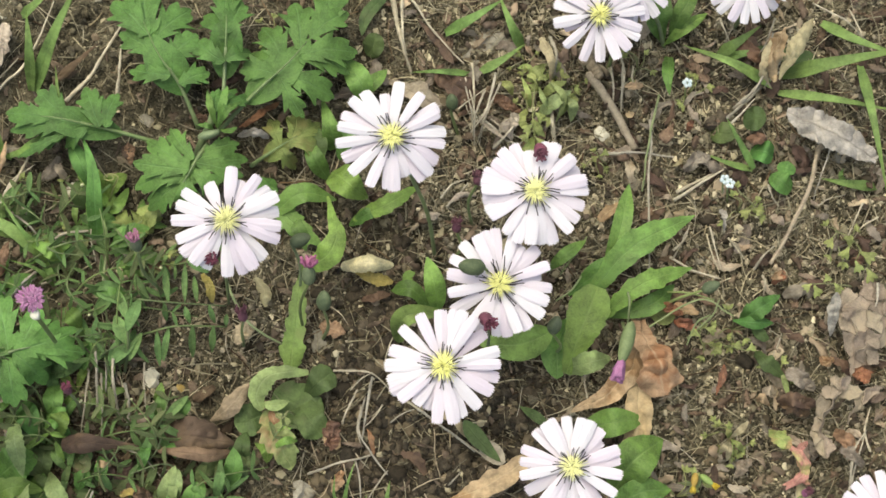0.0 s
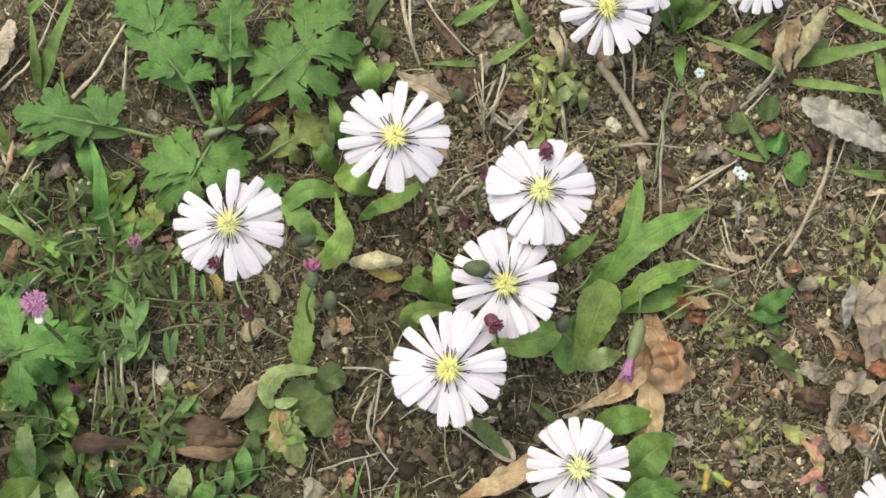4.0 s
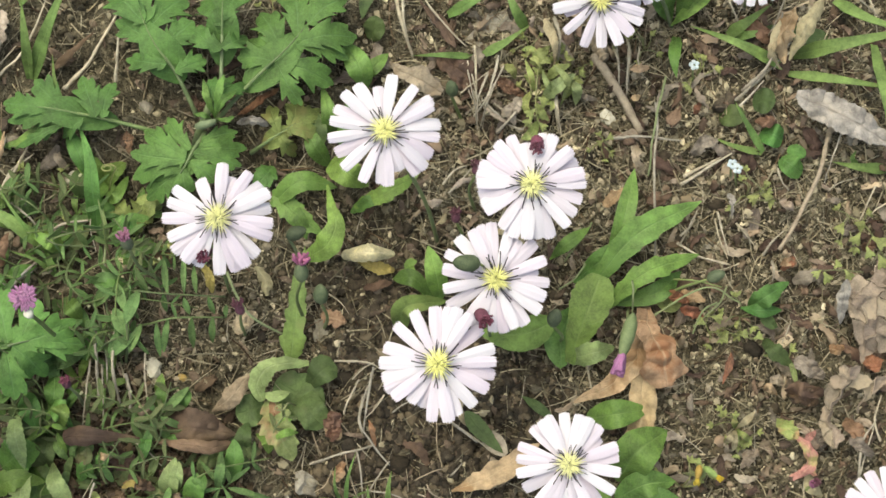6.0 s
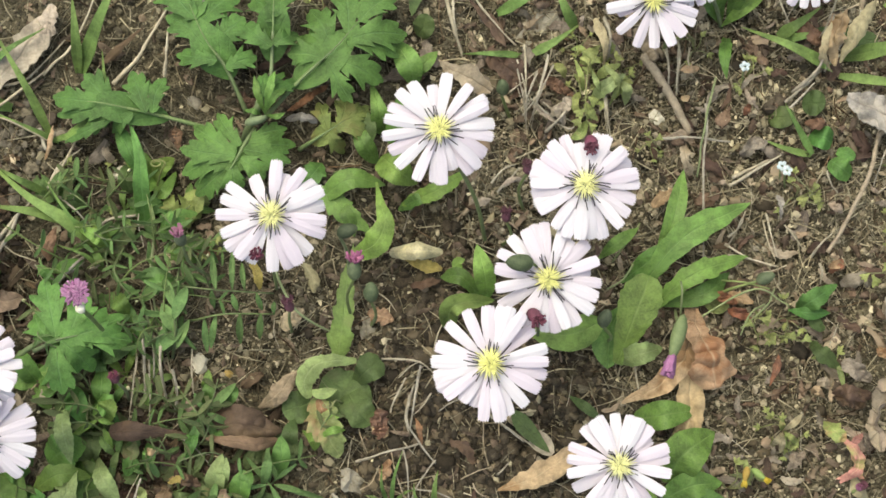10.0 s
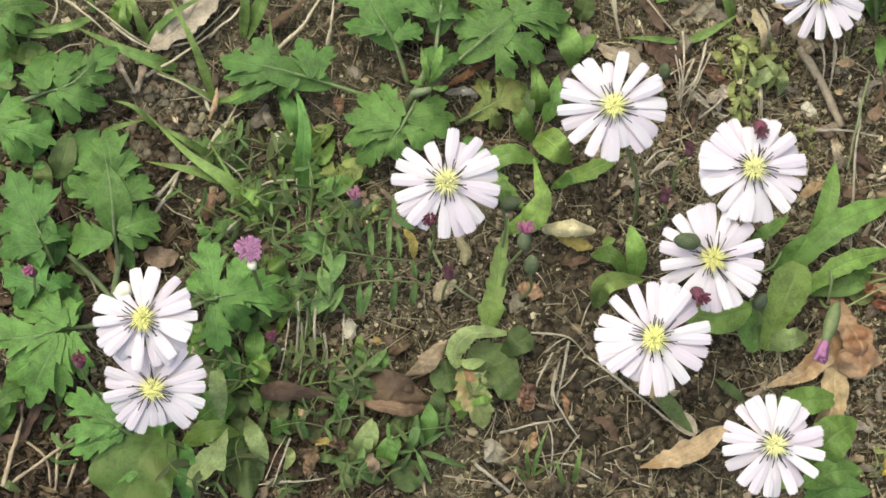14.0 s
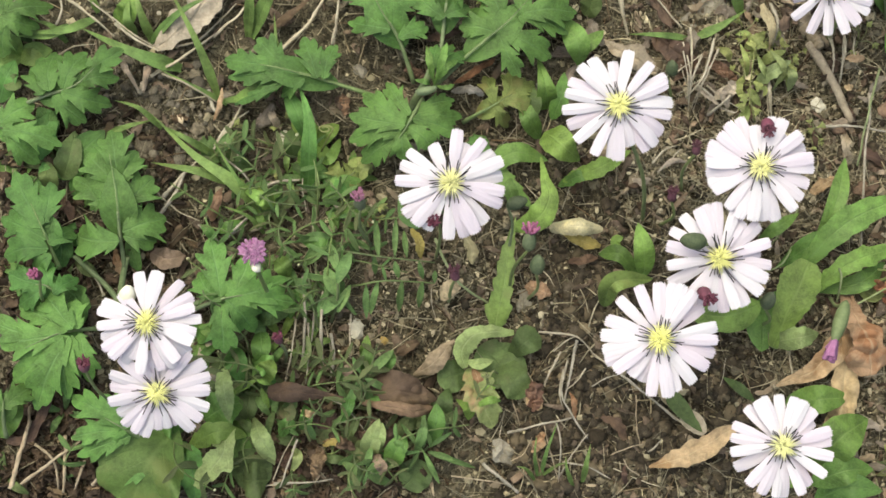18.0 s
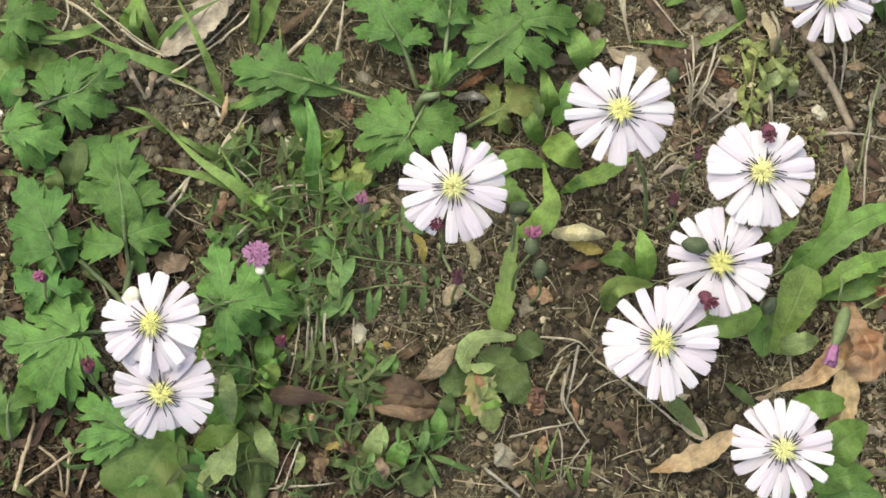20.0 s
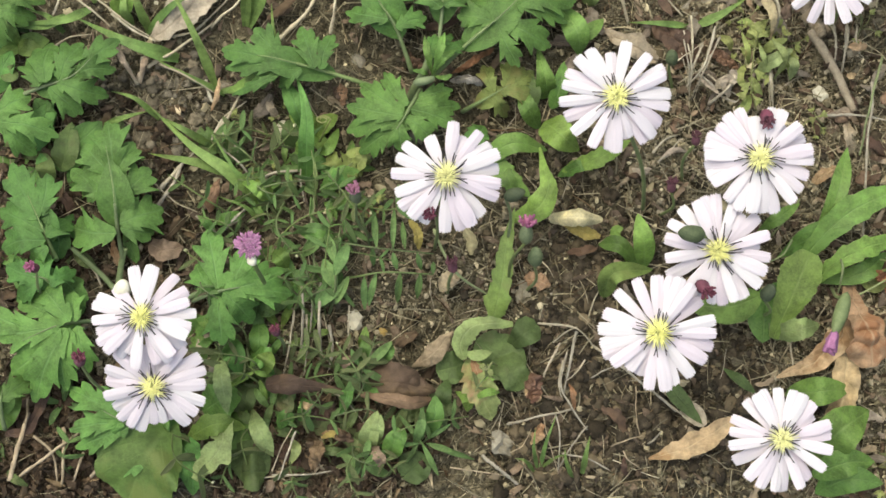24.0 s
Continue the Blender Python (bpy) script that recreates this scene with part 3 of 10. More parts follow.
def flake(rng, x, y, z):
    ln, w, a = rng.uniform(0.0012, 0.0062), rng.uniform(0.0005, 0.0021), rng.uniform(0, 6.28)
    n, m = 6, 4
    s, u = np.meshgrid(np.linspace(-0.5, 0.5, n), np.linspace(-0.5, 0.5, m), indexing="ij")
    wid = w * (1 - np.abs(2 * s) ** rng.uniform(1.5, 6) * rng.uniform(0.3, 0.9)) * (1 + 0.45 * rng.uniform(-1, 1, (n, 1)))
    px, py = s * ln, u * wid
    pz = 0.0012 * rng.uniform(-1, 1) * np.sin(s * 4) + rng.uniform(-0.5, 0.5) * py + 0.0005 * rng.uniform(-1, 1, (n, m)) + 0.0010
    ca, sa = math.cos(a), math.sin(a)
    v = np.stack([x + px * ca - py * sa, y + px * sa + py * ca, z + pz], -1).reshape(-1, 3)
    low = v - np.array([0, 0, 0.00018])
    k = n * m
    f = []
    for i in range(n - 1):
        for j in range(m - 1):
            q = (i * m + j, (i + 1) * m + j, (i + 1) * m + j + 1, i * m + j + 1)
            f += [q, tuple(k + c for c in q[::-1])]
    rim = list(range(m)) + [i * m + m - 1 for i in range(1, n)] + [(n - 1) * m + j for j in range(m - 2, -1, -1)] + [i * m for i in range(n - 2, 0, -1)]
    f += [(b, c, k + c, k + b) for b, c in zip(rim, rim[1:] + rim[:1])]
    return np.vstack([v, low]), f


scatter("soil_crumbs", 24000, crumb, CRUMB, "brown soil crumbs and sand grains", "gravel", 1, False)
scatter("straw_litter", 10500, fibre, FIBRE, "short dry straw and root fibres on soil", "litter", 2)
scatter("leaf_litter", 1500, flake, FLAKE, "small brown flakes of dead leaves", "litter", 3)



def grit(rng, x, y, z):
    v, f = crumb(rng, x, y, z + 0.0003)
    return (v - [x, y, z]) * 0.8 + [x, y, z], f


def scrap(rng, x, y, z):
    v, f = flake(rng, x, y, z)
    v = (v - [x, y, z]) * rng.uniform(0.6, 1.4)
    return v * [1, 1, 1.4] + rng.normal(0, 0.00022, v.shape) * [1, 1, 0.3] + [x, y, z], f


BARE = (0.008, 0.150, -0.072, 0.085)
for k, (share, stretch) in enumerate([(0.72, (0.048, 0.150, -0.072, 0.085)), (0.20, (0.008, 0.048, 0.004, 0.085))]):
    scatter("pale_grit", int(9500 * share), grit, GRIT, "pale grit and sand on bare soil", "gravel", 5 + 30 * k, False, stretch, 0.006)
    scatter("rusty_leaf_litter", int(620 * share), scrap, RUSTFLAKE, "rust-brown scraps of rotting leaves", "litter", 6 + 30 * k, True, stretch, 0.006)
    scatter("root_fibres", int(2600 * share), fibre, FIBRE, "thin pale root fibres on bare soil", "litter", 7 + 30 * k, True, stretch, 0.006)
# The scraps under the vetch are added dark cover in place of its shade.
scatter("rotting_leaf_litter", 520, scrap, ROTTEN_SHADE, "dark leaf scraps standing in for shade under the vetch", "litter", 8, True, (-0.086, -0.038, -0.065, -0.040), 0.006)
scatter("rotting_leaf_litter", 600, scrap, ROTTEN_SHADE, "dark rotting scraps between dry stalks", "litter", 10, True, (-0.144, -0.112, -0.067, -0.043), 0.005)

UPPER = (0.016, 0.140, -0.004, 0.068)
scatter("pale_grit", 2600, grit, GRIT, "pale grit on the upper bare soil", "gravel", 16, False, UPPER, 0.006)
scatter("root_fibres", 1500, fibre, FIBRE, "short straw and fibres on the upper bare soil", "litter", 17, True, UPPER, 0.006)
AMONG = (-0.060, -0.004, -0.028, 0.002)
scatter("pale_grit", 1000, grit, GRIT, "pale grit among vetch stalks", "gravel", 12, False, AMONG, 0.007)
scatter("root_fibres", 300, fibre, FIBRE, "thin pale fibres among vetch stalks", "litter", 13, True, AMONG, 0.007)
scatter("rotting_leaf_litter", 480, scrap, ROTTEN_SHADE, "dark leaf scraps below mugwort", "litter", 14, True, (-0.150, -0.098, -0.022, 0.026), 0.006)


def clod(rng, x, y, z):
    """A rounded, lumpy crumb of soil."""
    v, f = BALL2
    s = 0.00034 * (1 / (0.06 + rng.random())) ** 0.50 * rng.uniform(0.8, 1.7)
    k = 1 + 0.26 * np.sin(v @ rng.normal(0, 2.6, 3) + rng.uniform(0, 6)) + 0.20 * np.sin(v @ rng.normal(0, 5.0, 3) + rng.uniform(0, 6))
    v = v * k[:, None] * s * rng.uniform(0.65, 1.25, 3) * [1, 1, 0.75]
    return v + np.array([x, y, z + 0.15 * s]), f


# Dark crumbs over the bare soil stand in for deep shadows between grit.
scatter("dark_soil_clods", 2600, clod, CLOD, "dark crumbs standing in for shadowed gaps among grit", "gravel", 11, True, BARE, 0.006)
scatter("dark_soil_clods", 6200, clod, CLOD, "dark moist crumbs of soil", "gravel", 9, True, (-0.014, 0.044, -0.062, -0.002), 0.008)



def coarse(rng, x, y, z):
    v, f = clod(rng, x, y, z)
    return (v - [x, y, z]) * 1.15 + [x, y, z], f


scatter("grey_soil_lumps", 260, coarse, LUMP, "greyish lumps of dry soil among grass", "gravel", 15, True, (-0.114, -0.094, 0.022, 0.037), 0.006)

# ---- the white flowers ----


def petal_mesh(kind):
    """A strap-shaped petal of unit length: two grooves along it, five teeth at its blunt tip."""
    rng = np.random.default_rng(40 + kind)
    n, m = 13, 11
    grid, uv = np.zeros((n, m, 3)), np.zeros((n, m, 2))
    lift, droop = (0.16, 0.12, 0.20, 0.13)[kind], (0.10, 0.16, 0.22, 0.30)[kind]
    curl = (0.02, -0.03, 0.04, -0.05)[kind]
    for i, s in enumerate([*np.linspace(0, 0.965, n - 1), 1.0]):
        w = 0.5 * (0.32 + 0.68 * min(1, s * 1.5) ** 0.9) * (1 - 0.11 * (max(0, s - 0.72) / 0.28) ** 1.8)
        for j, u in enumerate(np.linspace(-1, 1, m)):
            x = s
            if i == n - 1:
                x += (0.018 if j % 2 else -0.014) - 0.025 * u * u + rng.uniform(-0.008, 0.008)
            elif i == n - 2:
                x -= 0.012 * u * u
            z = lift * s - droop * s**2.4 + 0.007 * math.cos(2.5 * math.pi * u) * s - 0.05 * u * u * w
            grid[i, j] = (x, u * w + curl * s * s, z)
            uv[i, j] = (s, (u + 1) / 2)
    return crisp(shell("ray_petal", grid, uv, 0.010))


PETALS = [petal_mesh(k) for k in range(4)]
ANTHERS = []
for k in range(3):
    bend = (0.05, -0.07, 0.09)[k]
    ANTHERS.append(tube("anther_tube", [(0.10, 0, 0.10), (0.25, bend * 0.3, 0.14), (0.37 + 0.04 * k, bend, 0.162)], 0.0126, 0.0098, 5, 8))
for q in PETALS:
    q.materials.append(PETAL)
for q in ANTHERS:
    q.materials.append(ANTHER)


def style_cluster(seed):
    """The yellow heart: a dense middle and thin curled styles that stand out like a star."""
    rng = np.random.default_rng(seed)
    verts, faces, base = [], [], 0
    for i in range(230):
        a, r = rng.uniform(0, 6.28), 0.150 * math.sqrt((i + 0.5) / 230)
        reach = 0.03 + (0.14 * rng.random() if i > 130 else 0.04 * rng.random())
        d = np.array([math.cos(a), math.sin(a), 0])
        p0 = d * r * 0.6 + np.array([0, 0, 0.03])
        p1 = d * r + np.array([0, 0, 0.20 - 0.45 * r])
        p2 = d * (r + reach) + np.array([rng.uniform(-0.03, 0.03), rng.uniform(-0.03, 0.03), 0.215 - 0.50 * r])
        v, f, c = tube_data([p0, p1, p2], 0.0066, 0.0050, 4, 5, base=base)
        verts.append(v)
        faces += f
        base += c
    return mesh_of("flower_heart", np.vstack(verts), faces)


STYLES = [style_cluster(k) for k in range(2)]
CUP = lump("involucre", (0, 0, -0.16), 0.17, 3, 0.12, BALL2, (1, 1, 1.3))


def flower(centre, angles, radius=0.0129, tip=(0, 0), root=None, seed=0, short=(), label="white lilac-tinged flower with yellow heart and dark anthers"):
    """One flower head: petals at the given bearings, anthers, styles, cup, and its stalk down to the soil."""
    rng = random.Random(seed)
    cx, cy, cz = centre
    rx, ry = root if root else (cx, cy - 0.012)
    e = thing("daisy_flower", (rx, ry, ground_z(rx, ry)), label, "flower", "white flowers")
    pos = Matrix.Translation(centre) @ Euler((radians(tip[0]), radians(tip[1]), 0)).to_matrix().to_4x4()
    heart = part("flower_heart", STYLES[seed % 2], YELLOW, e, "yellow curled styles", pos @ Matrix.Scale(radius, 4))
    for i, a in enumerate(sorted(angles)):
        low = a in short or i % 3 == 1
        ln = radius * rng.uniform(0.91, 0.98) * (0.80 if a in short else 1.0)
        m = pos @ Matrix.Rotation(radians(a), 4, "Z") @ Matrix.Translation((radius * 0.03, 0, -0.0007 * low - 0.0003 * (i % 2)))
        m = m @ Matrix.Rotation(radians(rng.uniform(-3, 4) + 4 * low), 4, "Y") @ Matrix.Rotation(radians(rng.uniform(-12, 12)), 4, "X")
        m = m @ Matrix.Diagonal((ln, radius * rng.uniform(0.200, 0.252), radius, 1))
        part("ray_petal", PETALS[rng.choice((0, 0, 1, 1, 2, 3))], PETAL, e, m=m)
        m = pos @ Matrix.Rotation(radians(a + rng.uniform(-9, 9)), 4, "Z") @ Matrix.Scale(radius * rng.uniform(0.72, 1.08), 4)
        part("anther_tube", ANTHERS[rng.randrange(3)], ANTHER, heart, m=m)
    for a in range(0, 360, 30):
        m = pos @ Matrix.Rotation(radians(a + rng.uniform(-16, 16)), 4, "Z") @ Matrix.Translation((0, 0, 0.0004)) @ Matrix.Scale(radius * rng.uniform(0.58, 0.95), 4)
        part("anther_tube", ANTHERS[rng.randrange(3)], ANTHER, heart, m=m)
    part("involucre", CUP, BUD, e, "green cup of scales", pos @ Matrix.Scale(radius, 4))
    foot = (rx, ry, ground_z(rx, ry) - 0.001)
    mid = (rx * 0.6 + cx * 0.4 + rng.uniform(-0.003, 0.003), ry * 0.6 + cy * 0.4, cz * 0.5)
    neck = pos @ Vector((0, 0, -radius * 0.3))
    part("stem", tube("stem", [foot, mid, tuple(neck)], 0.00056, 0.00046, 7, 12), STEM, e)
    return e


flower((-0.0303, 0.0080, 0.0490), [82, 68, 53, 36, 24, 9, -8, -22, -46, -62, -74, -90, -117, -129, -144, -160, 178, 162, 144, 117], tip=(4, 0), root=(-0.0328, 0.0068, 0.0025)[:2], seed=1, short=(68, 117))
flower((0.0079, 0.0269, 0.0470), [52, 32, 24, 8, -9, -27, -42, -53, -72, -88, -96, -115, -139, -156, -174, 168, 153, 136, 118, 97, 79], tip=(3, 2), root=(0.0190, 0.0053, 0.0025)[:2], seed=2, short=(97, -72))
flower((0.0409, 0.0136, 0.0440), [77, 63, 53, 40, 29, 11, -1, -17, -35, -51, -72, -84, -97, -112, -128, -151, -162, -172, 177, 168, 155, 142, 128, 113, 97], tip=(2, -2), root=(0.0471, 0.0117, 0.0025)[:2], seed=3, short=(53, 97, 84))
flower((0.0320, -0.0074, 0.0410), [92, 71, 58, 40, 18, 10, -6, -23, -38, -59, -71, -83, -94, -114, -125, -151, -171, 168, 150, 131, 114, 104], tip=(3, 0), root=(0.0389, -0.0112, 0.0025)[:2], seed=4, short=(10, 58))
flower((0.0180, -0.0264, 0.0450), [90, 75, 67, 54, 38, 13, 0, -14, -30, -51, -71, -81, -98, -110, -127, -144, -154, -167, 178, 160, 136, 113], radius=0.0134, tip=(2, 0), root=(0.0217, -0.0307, 0.0025)[:2], seed=5, short=(-110, -127))
flower((0.0470, -0.0501, 0.0390), [110, 120, 92, 74, 61, 46, 37, 17, 6, -12, -34, -52, -68, -85, -96, -112, -130, -150, -172, 172, 159, 132], radius=0.0122, tip=(0, 3), root=(0.0535, -0.0529, 0.0025)[:2], seed=6, short=(37,))
flower((-0.0971, -0.0252, 0.0550), [104, 85, 76, 54, 31, 18, 4, -12, -23, -37, -51, -61, -74, -97, -120, -136, -149, -161, -175, 168, 158, 136, -114], radius=0.0118, tip=(3, -2), root=(-0.1018, -0.0304, 0.0025)[:2], seed=7, short=(-114, 136))
flower((-0.0952, -0.0404, 0.0490), [32, 18, 0, -19, -34, -52, -66, -80, -94, -108, -121, -133, -146, -166, 179, 162, 140, 120, 100, 75, 52], radius=0.0122, tip=(16, 0), root=(-0.0998, -0.0459, 0.0025)[:2], seed=8, short=(-94, -80, -66, 100, 75))
flower((0.0597, 0.0592, 0.0300), [-171, -161, -139, -110, -90, -69, -50, -31, -19, -12, 5, 22, 38, 55, 72, 90, 108, 127, 146, 164], radius=0.0118, tip=(10, 0), root=(0.0657, 0.0527, 0.0025)[:2], seed=9, short=(-161, -12))
flower((0.0685, 0.0688, 0.0280), list(range(-175, 180, 17)), radius=0.0112, tip=(8, 0), root=(0.0807, 0.0583, 0.0025)[:2], seed=10)
flower((0.0976, 0.0675, 0.0280), list(range(-170, 180, 18)), radius=0.0108, tip=(12, 0), root=(0.0987, 0.0624, 0.0025)[:2], seed=11)
flower((0.1203, -0.0654, 0.0360), list(range(-178, 180, 18)), radius=0.0122, tip=(4, 0), root=(0.1310, -0.0710, 0.0025)[:2], seed=12)

# ---- buds and small heads on stalks ----


def bud(top, root, tuft=None, size=0.0026, lean=0.0, bearing=-90, label="closed dark green flower bud on a thin stalk", name="flower_bud", tuft_size=1.0, seed=0, body=None, slim=0.62):
    """An egg-shaped bud, with a tuft of coloured florets at its mouth where it is opening."""
    rng = np.random.default_rng(seed)
    x, y, z = top
    root = (root[0] * 0.55 + x * 0.45, root[1] * 0.55 + y * 0.45)
    gz = ground_z(root[0], root[1])
    e = thing(name, (root[0], root[1], gz), label, "flower bud", "buds")
    d = Vector((math.cos(radians(bearing)) * math.sin(radians(lean)), math.sin(radians(bearing)) * math.sin(radians(lean)), math.cos(radians(lean))))
    turn = d.to_track_quat("Z", "Y").to_matrix().to_4x4()
    m = Matrix.Translation(top) @ turn
    v = BALL2[0].copy()
    s = np.stack([v[:, 0] * slim * (1 - 0.18 * v[:, 2]), v[:, 1] * slim * (1 - 0.18 * v[:, 2]), v[:, 2]], 1) * size
    s *= (1 + 0.05 * np.sin(8 * np.arctan2(v[:, 1], v[:, 0])))[:, None]
    s = np.array([tuple(m @ Vector(q)) for q in s])
    body_ob = part("bud_body", mesh_of("bud_body", s, BALL2[1]), body or BUD, e)
    if tuft:
        verts, faces, base = [], [], 0
        for i in range(34):
            a, r = rng.uniform(0, 6.28), size * slim * tuft_size * math.sqrt(rng.random())
            p0 = m @ Vector((math.cos(a) * r * 0.4, math.sin(a) * r * 0.4, size * 0.7))
            p2 = m @ Vector((math.cos(a) * r * 1.25, math.sin(a) * r * 1.25, size * (1.15 + 0.5 * rng.random())))
            p1 = m @ Vector((math.cos(a) * r * 0.8, math.sin(a) * r * 0.8, size * 1.0))
            vv, ff, c = tube_data([p0, p1, p2], size * 0.075, size * 0.11, 4, 4, base=base)
            verts.append(vv)
            faces += ff
            base += c
        part("floret_tuft", mesh_of("floret_tuft", np.vstack(verts), faces), tuft, body_ob, "tuft of small coloured florets")
    foot = Vector((root[0], root[1], gz - 0.001))
    neck = Vector(top) - d * size * 0.9
    mid = foot.lerp(neck, 0.55) + Vector((rng.uniform(-0.002, 0.002), rng.uniform(-0.002, 0.002), 0.002))
    part("stem", tube("stem", [foot, mid, neck], 0.00046, 0.00034, 6, 10), STEM, e)
    return e


bud((0.0254, -0.0040, 0.0460), (0.0487, -0.0158, 0.0025), None, 0.0033, 78, 175, seed=1)
bud((0.0426, 0.0232, 0.0440), (0.0438, 0.0199, 0.0025), WINE, 0.0025, 30, -90, "half-open wine-red flower bud on a stalk", seed=2, body=PLUM)
bud((-0.0336, 0.0009, 0.0450), (-0.0346, -0.0104, 0.0025), WINE, 0.0024, 30, -100, "half-open wine-red flower bud on a stalk", seed=3, body=PLUM)
bud((0.0285, -0.0159, 0.0430), (0.0334, -0.0225, 0.0025), WINE, 0.0026, 30, -60, "half-open wine-red flower bud on a stalk", seed=4, body=PLUM)
bud((-0.0120, -0.0046, 0.0460), (-0.0178, -0.0209, 0.0025), MAGENTA, 0.0027, 55, 85, "dark bud opening with a magenta tuft", seed=5)
bud((-0.0508, 0.0031, 0.0490), (-0.0501, -0.0063, 0.0025), MAGENTA, 0.0023, 30, 95, "dark bud opening with a magenta tuft", seed=6)
bud((-0.0290, -0.0110, 0.0220), (-0.0319, -0.0205, 0.0025), PLUM, 0.0020, 30, 100, "low wine-red bud among vetch", seed=7, body=PLUM)
bud((0.0235, 0.0094, 0.0200), (0.0228, 0.0008, 0.0025), WINE, 0.0019, 30, 90, "low wine-red bud above bare soil", seed=8, body=PLUM)
bud((0.0288, 0.0203, 0.0240), (0.0288, 0.0079, 0.0025), WINE, 0.0018, 30, 90, "low wine-red bud above bare soil", seed=81, body=PLUM)
bud((-0.0092, -0.0084, 0.0260), (-0.0121, -0.0211, 0.0025), None, 0.0030, 40, 80, seed=9)
bud((0.0460, -0.0160, 0.0260), (0.0505, -0.0245, 0.0025), None, 0.0028, 40, 60, seed=10)
bud((0.0861, -0.0068, 0.0160), (0.0654, -0.0135, 0.0025), None, 0.0025, 70, 20, seed=11)
bud((0.0237, 0.0417, 0.0160), (0.0283, 0.0328, 0.0025), None, 0.0026, 30, 90, seed=12)
bud((-0.0144, 0.0061, 0.0280), (-0.0180, -0.0172, 0.0025), None, 0.0028, 70, 15, seed=13)
bud((0.0630, -0.0210, 0.0260), (0.0692, -0.0064, 0.0025), LILAC, 0.0060, 80, -109, "nodding green bud with a magenta tuft", seed=14, tuft_size=0.65, body=OLIVE_BUD, slim=0.29)
bud((-0.1291, -0.0132, 0.0260), (-0.1304, -0.0281, 0.0025), MAGENTA, 0.0020, 8, 160, "dark bud opening with a magenta tuft", seed=15, body=PLUM)
bud((-0.1123, -0.0351, 0.0480), (-0.1152, -0.0519, 0.0025), WINE, 0.0022, 20, 60, "half-open wine-red flower bud on a stalk", seed=16, body=PLUM)
bud((-0.0716, -0.0272, 0.0180), (-0.0717, -0.0368, 0.0025), PLUM, 0.0018, 20, 90, "low wine-red bud among vetch", seed=17, body=PLUM)
bud((0.0800, -0.0540, 0.0130), (0.0760, -0.0550, 0.0020), GOLD, 0.0020, 80, -105, "small orange-yellow bud near the soil", seed=18, tuft_size=0.7, body=OCHRE, slim=0.45)
bud((0.0830, -0.0540, 0.0130), (0.0770, -0.0540, 0.0020), GOLD, 0.0021, 80, -40, "small yellow-tipped bud near the soil", seed=19, tuft_size=0.6, body=GREEN_BUD, slim=0.42)
bud((0.1090, -0.0580, 0.0060), (0.1100, -0.0600, 0.0020), WINE, 0.0017, 15, 60, "dull magenta bud beside the reddened leaf", seed=20, body=MAGENTA)
bud((-0.1020, -0.0189, 0.0530), (-0.1125, -0.0306, 0.0025), None, 0.0026, 30, 60, "pale cream withered bud beside a white flower", seed=21, body=WHITE, slim=0.75)


def clover_head(top, root, r=0.0040):
    """A round head of lilac florets, some hanging pale below."""
    rng = np.random.default_rng(77)
    gz = ground_z(root[0], root[1])
    e = thing("vetch_flower", (root[0], root[1], gz), "round lilac-pink flower head with white lower florets", "flower")
    for i in range(120):
        a, q = rng.uniform(0, 6.28), math.sqrt(rng.random())
        d = Vector((math.cos(a) * q, 0.8 * math.sin(a) * q, 0.35 + 0.4 * (1 - q))).normalized()
        c = Vector(top) + Vector((d.x * r * 0.75 * q * 1.05, d.y * r * 0.75 * q * 1.0, d.z * r * 0.4))
        m = Matrix.Translation(c) @ d.to_track_quat("Z", "Y").to_matrix().to_4x4() @ Matrix.Diagonal((r * 0.105, r * 0.115, r * 0.20, 1))
        if i == 0:
            shared = lump("floret", (0, 0, 0), 1, 5, 0.3, BALL1, (1, 1, 1))
        part("floret", shared, LILAC, e, m=m)
    low = Vector(top) + Vector((0.0006, -r * 0.85, -0.001))
    part("withered_floret", lump("withered_floret", low, r * 0.36, 4, 0.3, BALL2, (0.8, 1, 0.8)), WHITE, e, "off-white withered floret")
    part("stem", tube("stem", [(root[0], root[1], gz - 0.001), ((root[0] + top[0]) / 2, (root[1] + top[1]) / 2, top[2] * 0.6), tuple(low)], 0.0006, 0.0005, 6, 10), STEM, e)


clover_head((-0.0752, -0.0081, 0.0440), (-0.0751, -0.0184, 0.0025))

# ---- leaf rosettes of the white flowers ----


def rosette(label, leaves, name="leaf_rosette", category="plant", group="leaf rosettes"):
    """leaves: rows of path, width, outline, material and options."""
    x, y, z = leaves[0][0][0]
    e = thing(name, (x, y, ground_z(x, y)), label, category, group)
    for k, (path, width, shape, material, more) in enumerate(leaves):
        opts = dict(n=20, m=7, fold=0.18, cup=0.12, ripple=0.10, seed=k + int(abs(x) * 90000) % 97)
        opts.update(more)
        part("leaf", blade("leaf", laid(path), width, shape, **opts), material, e)
    return e


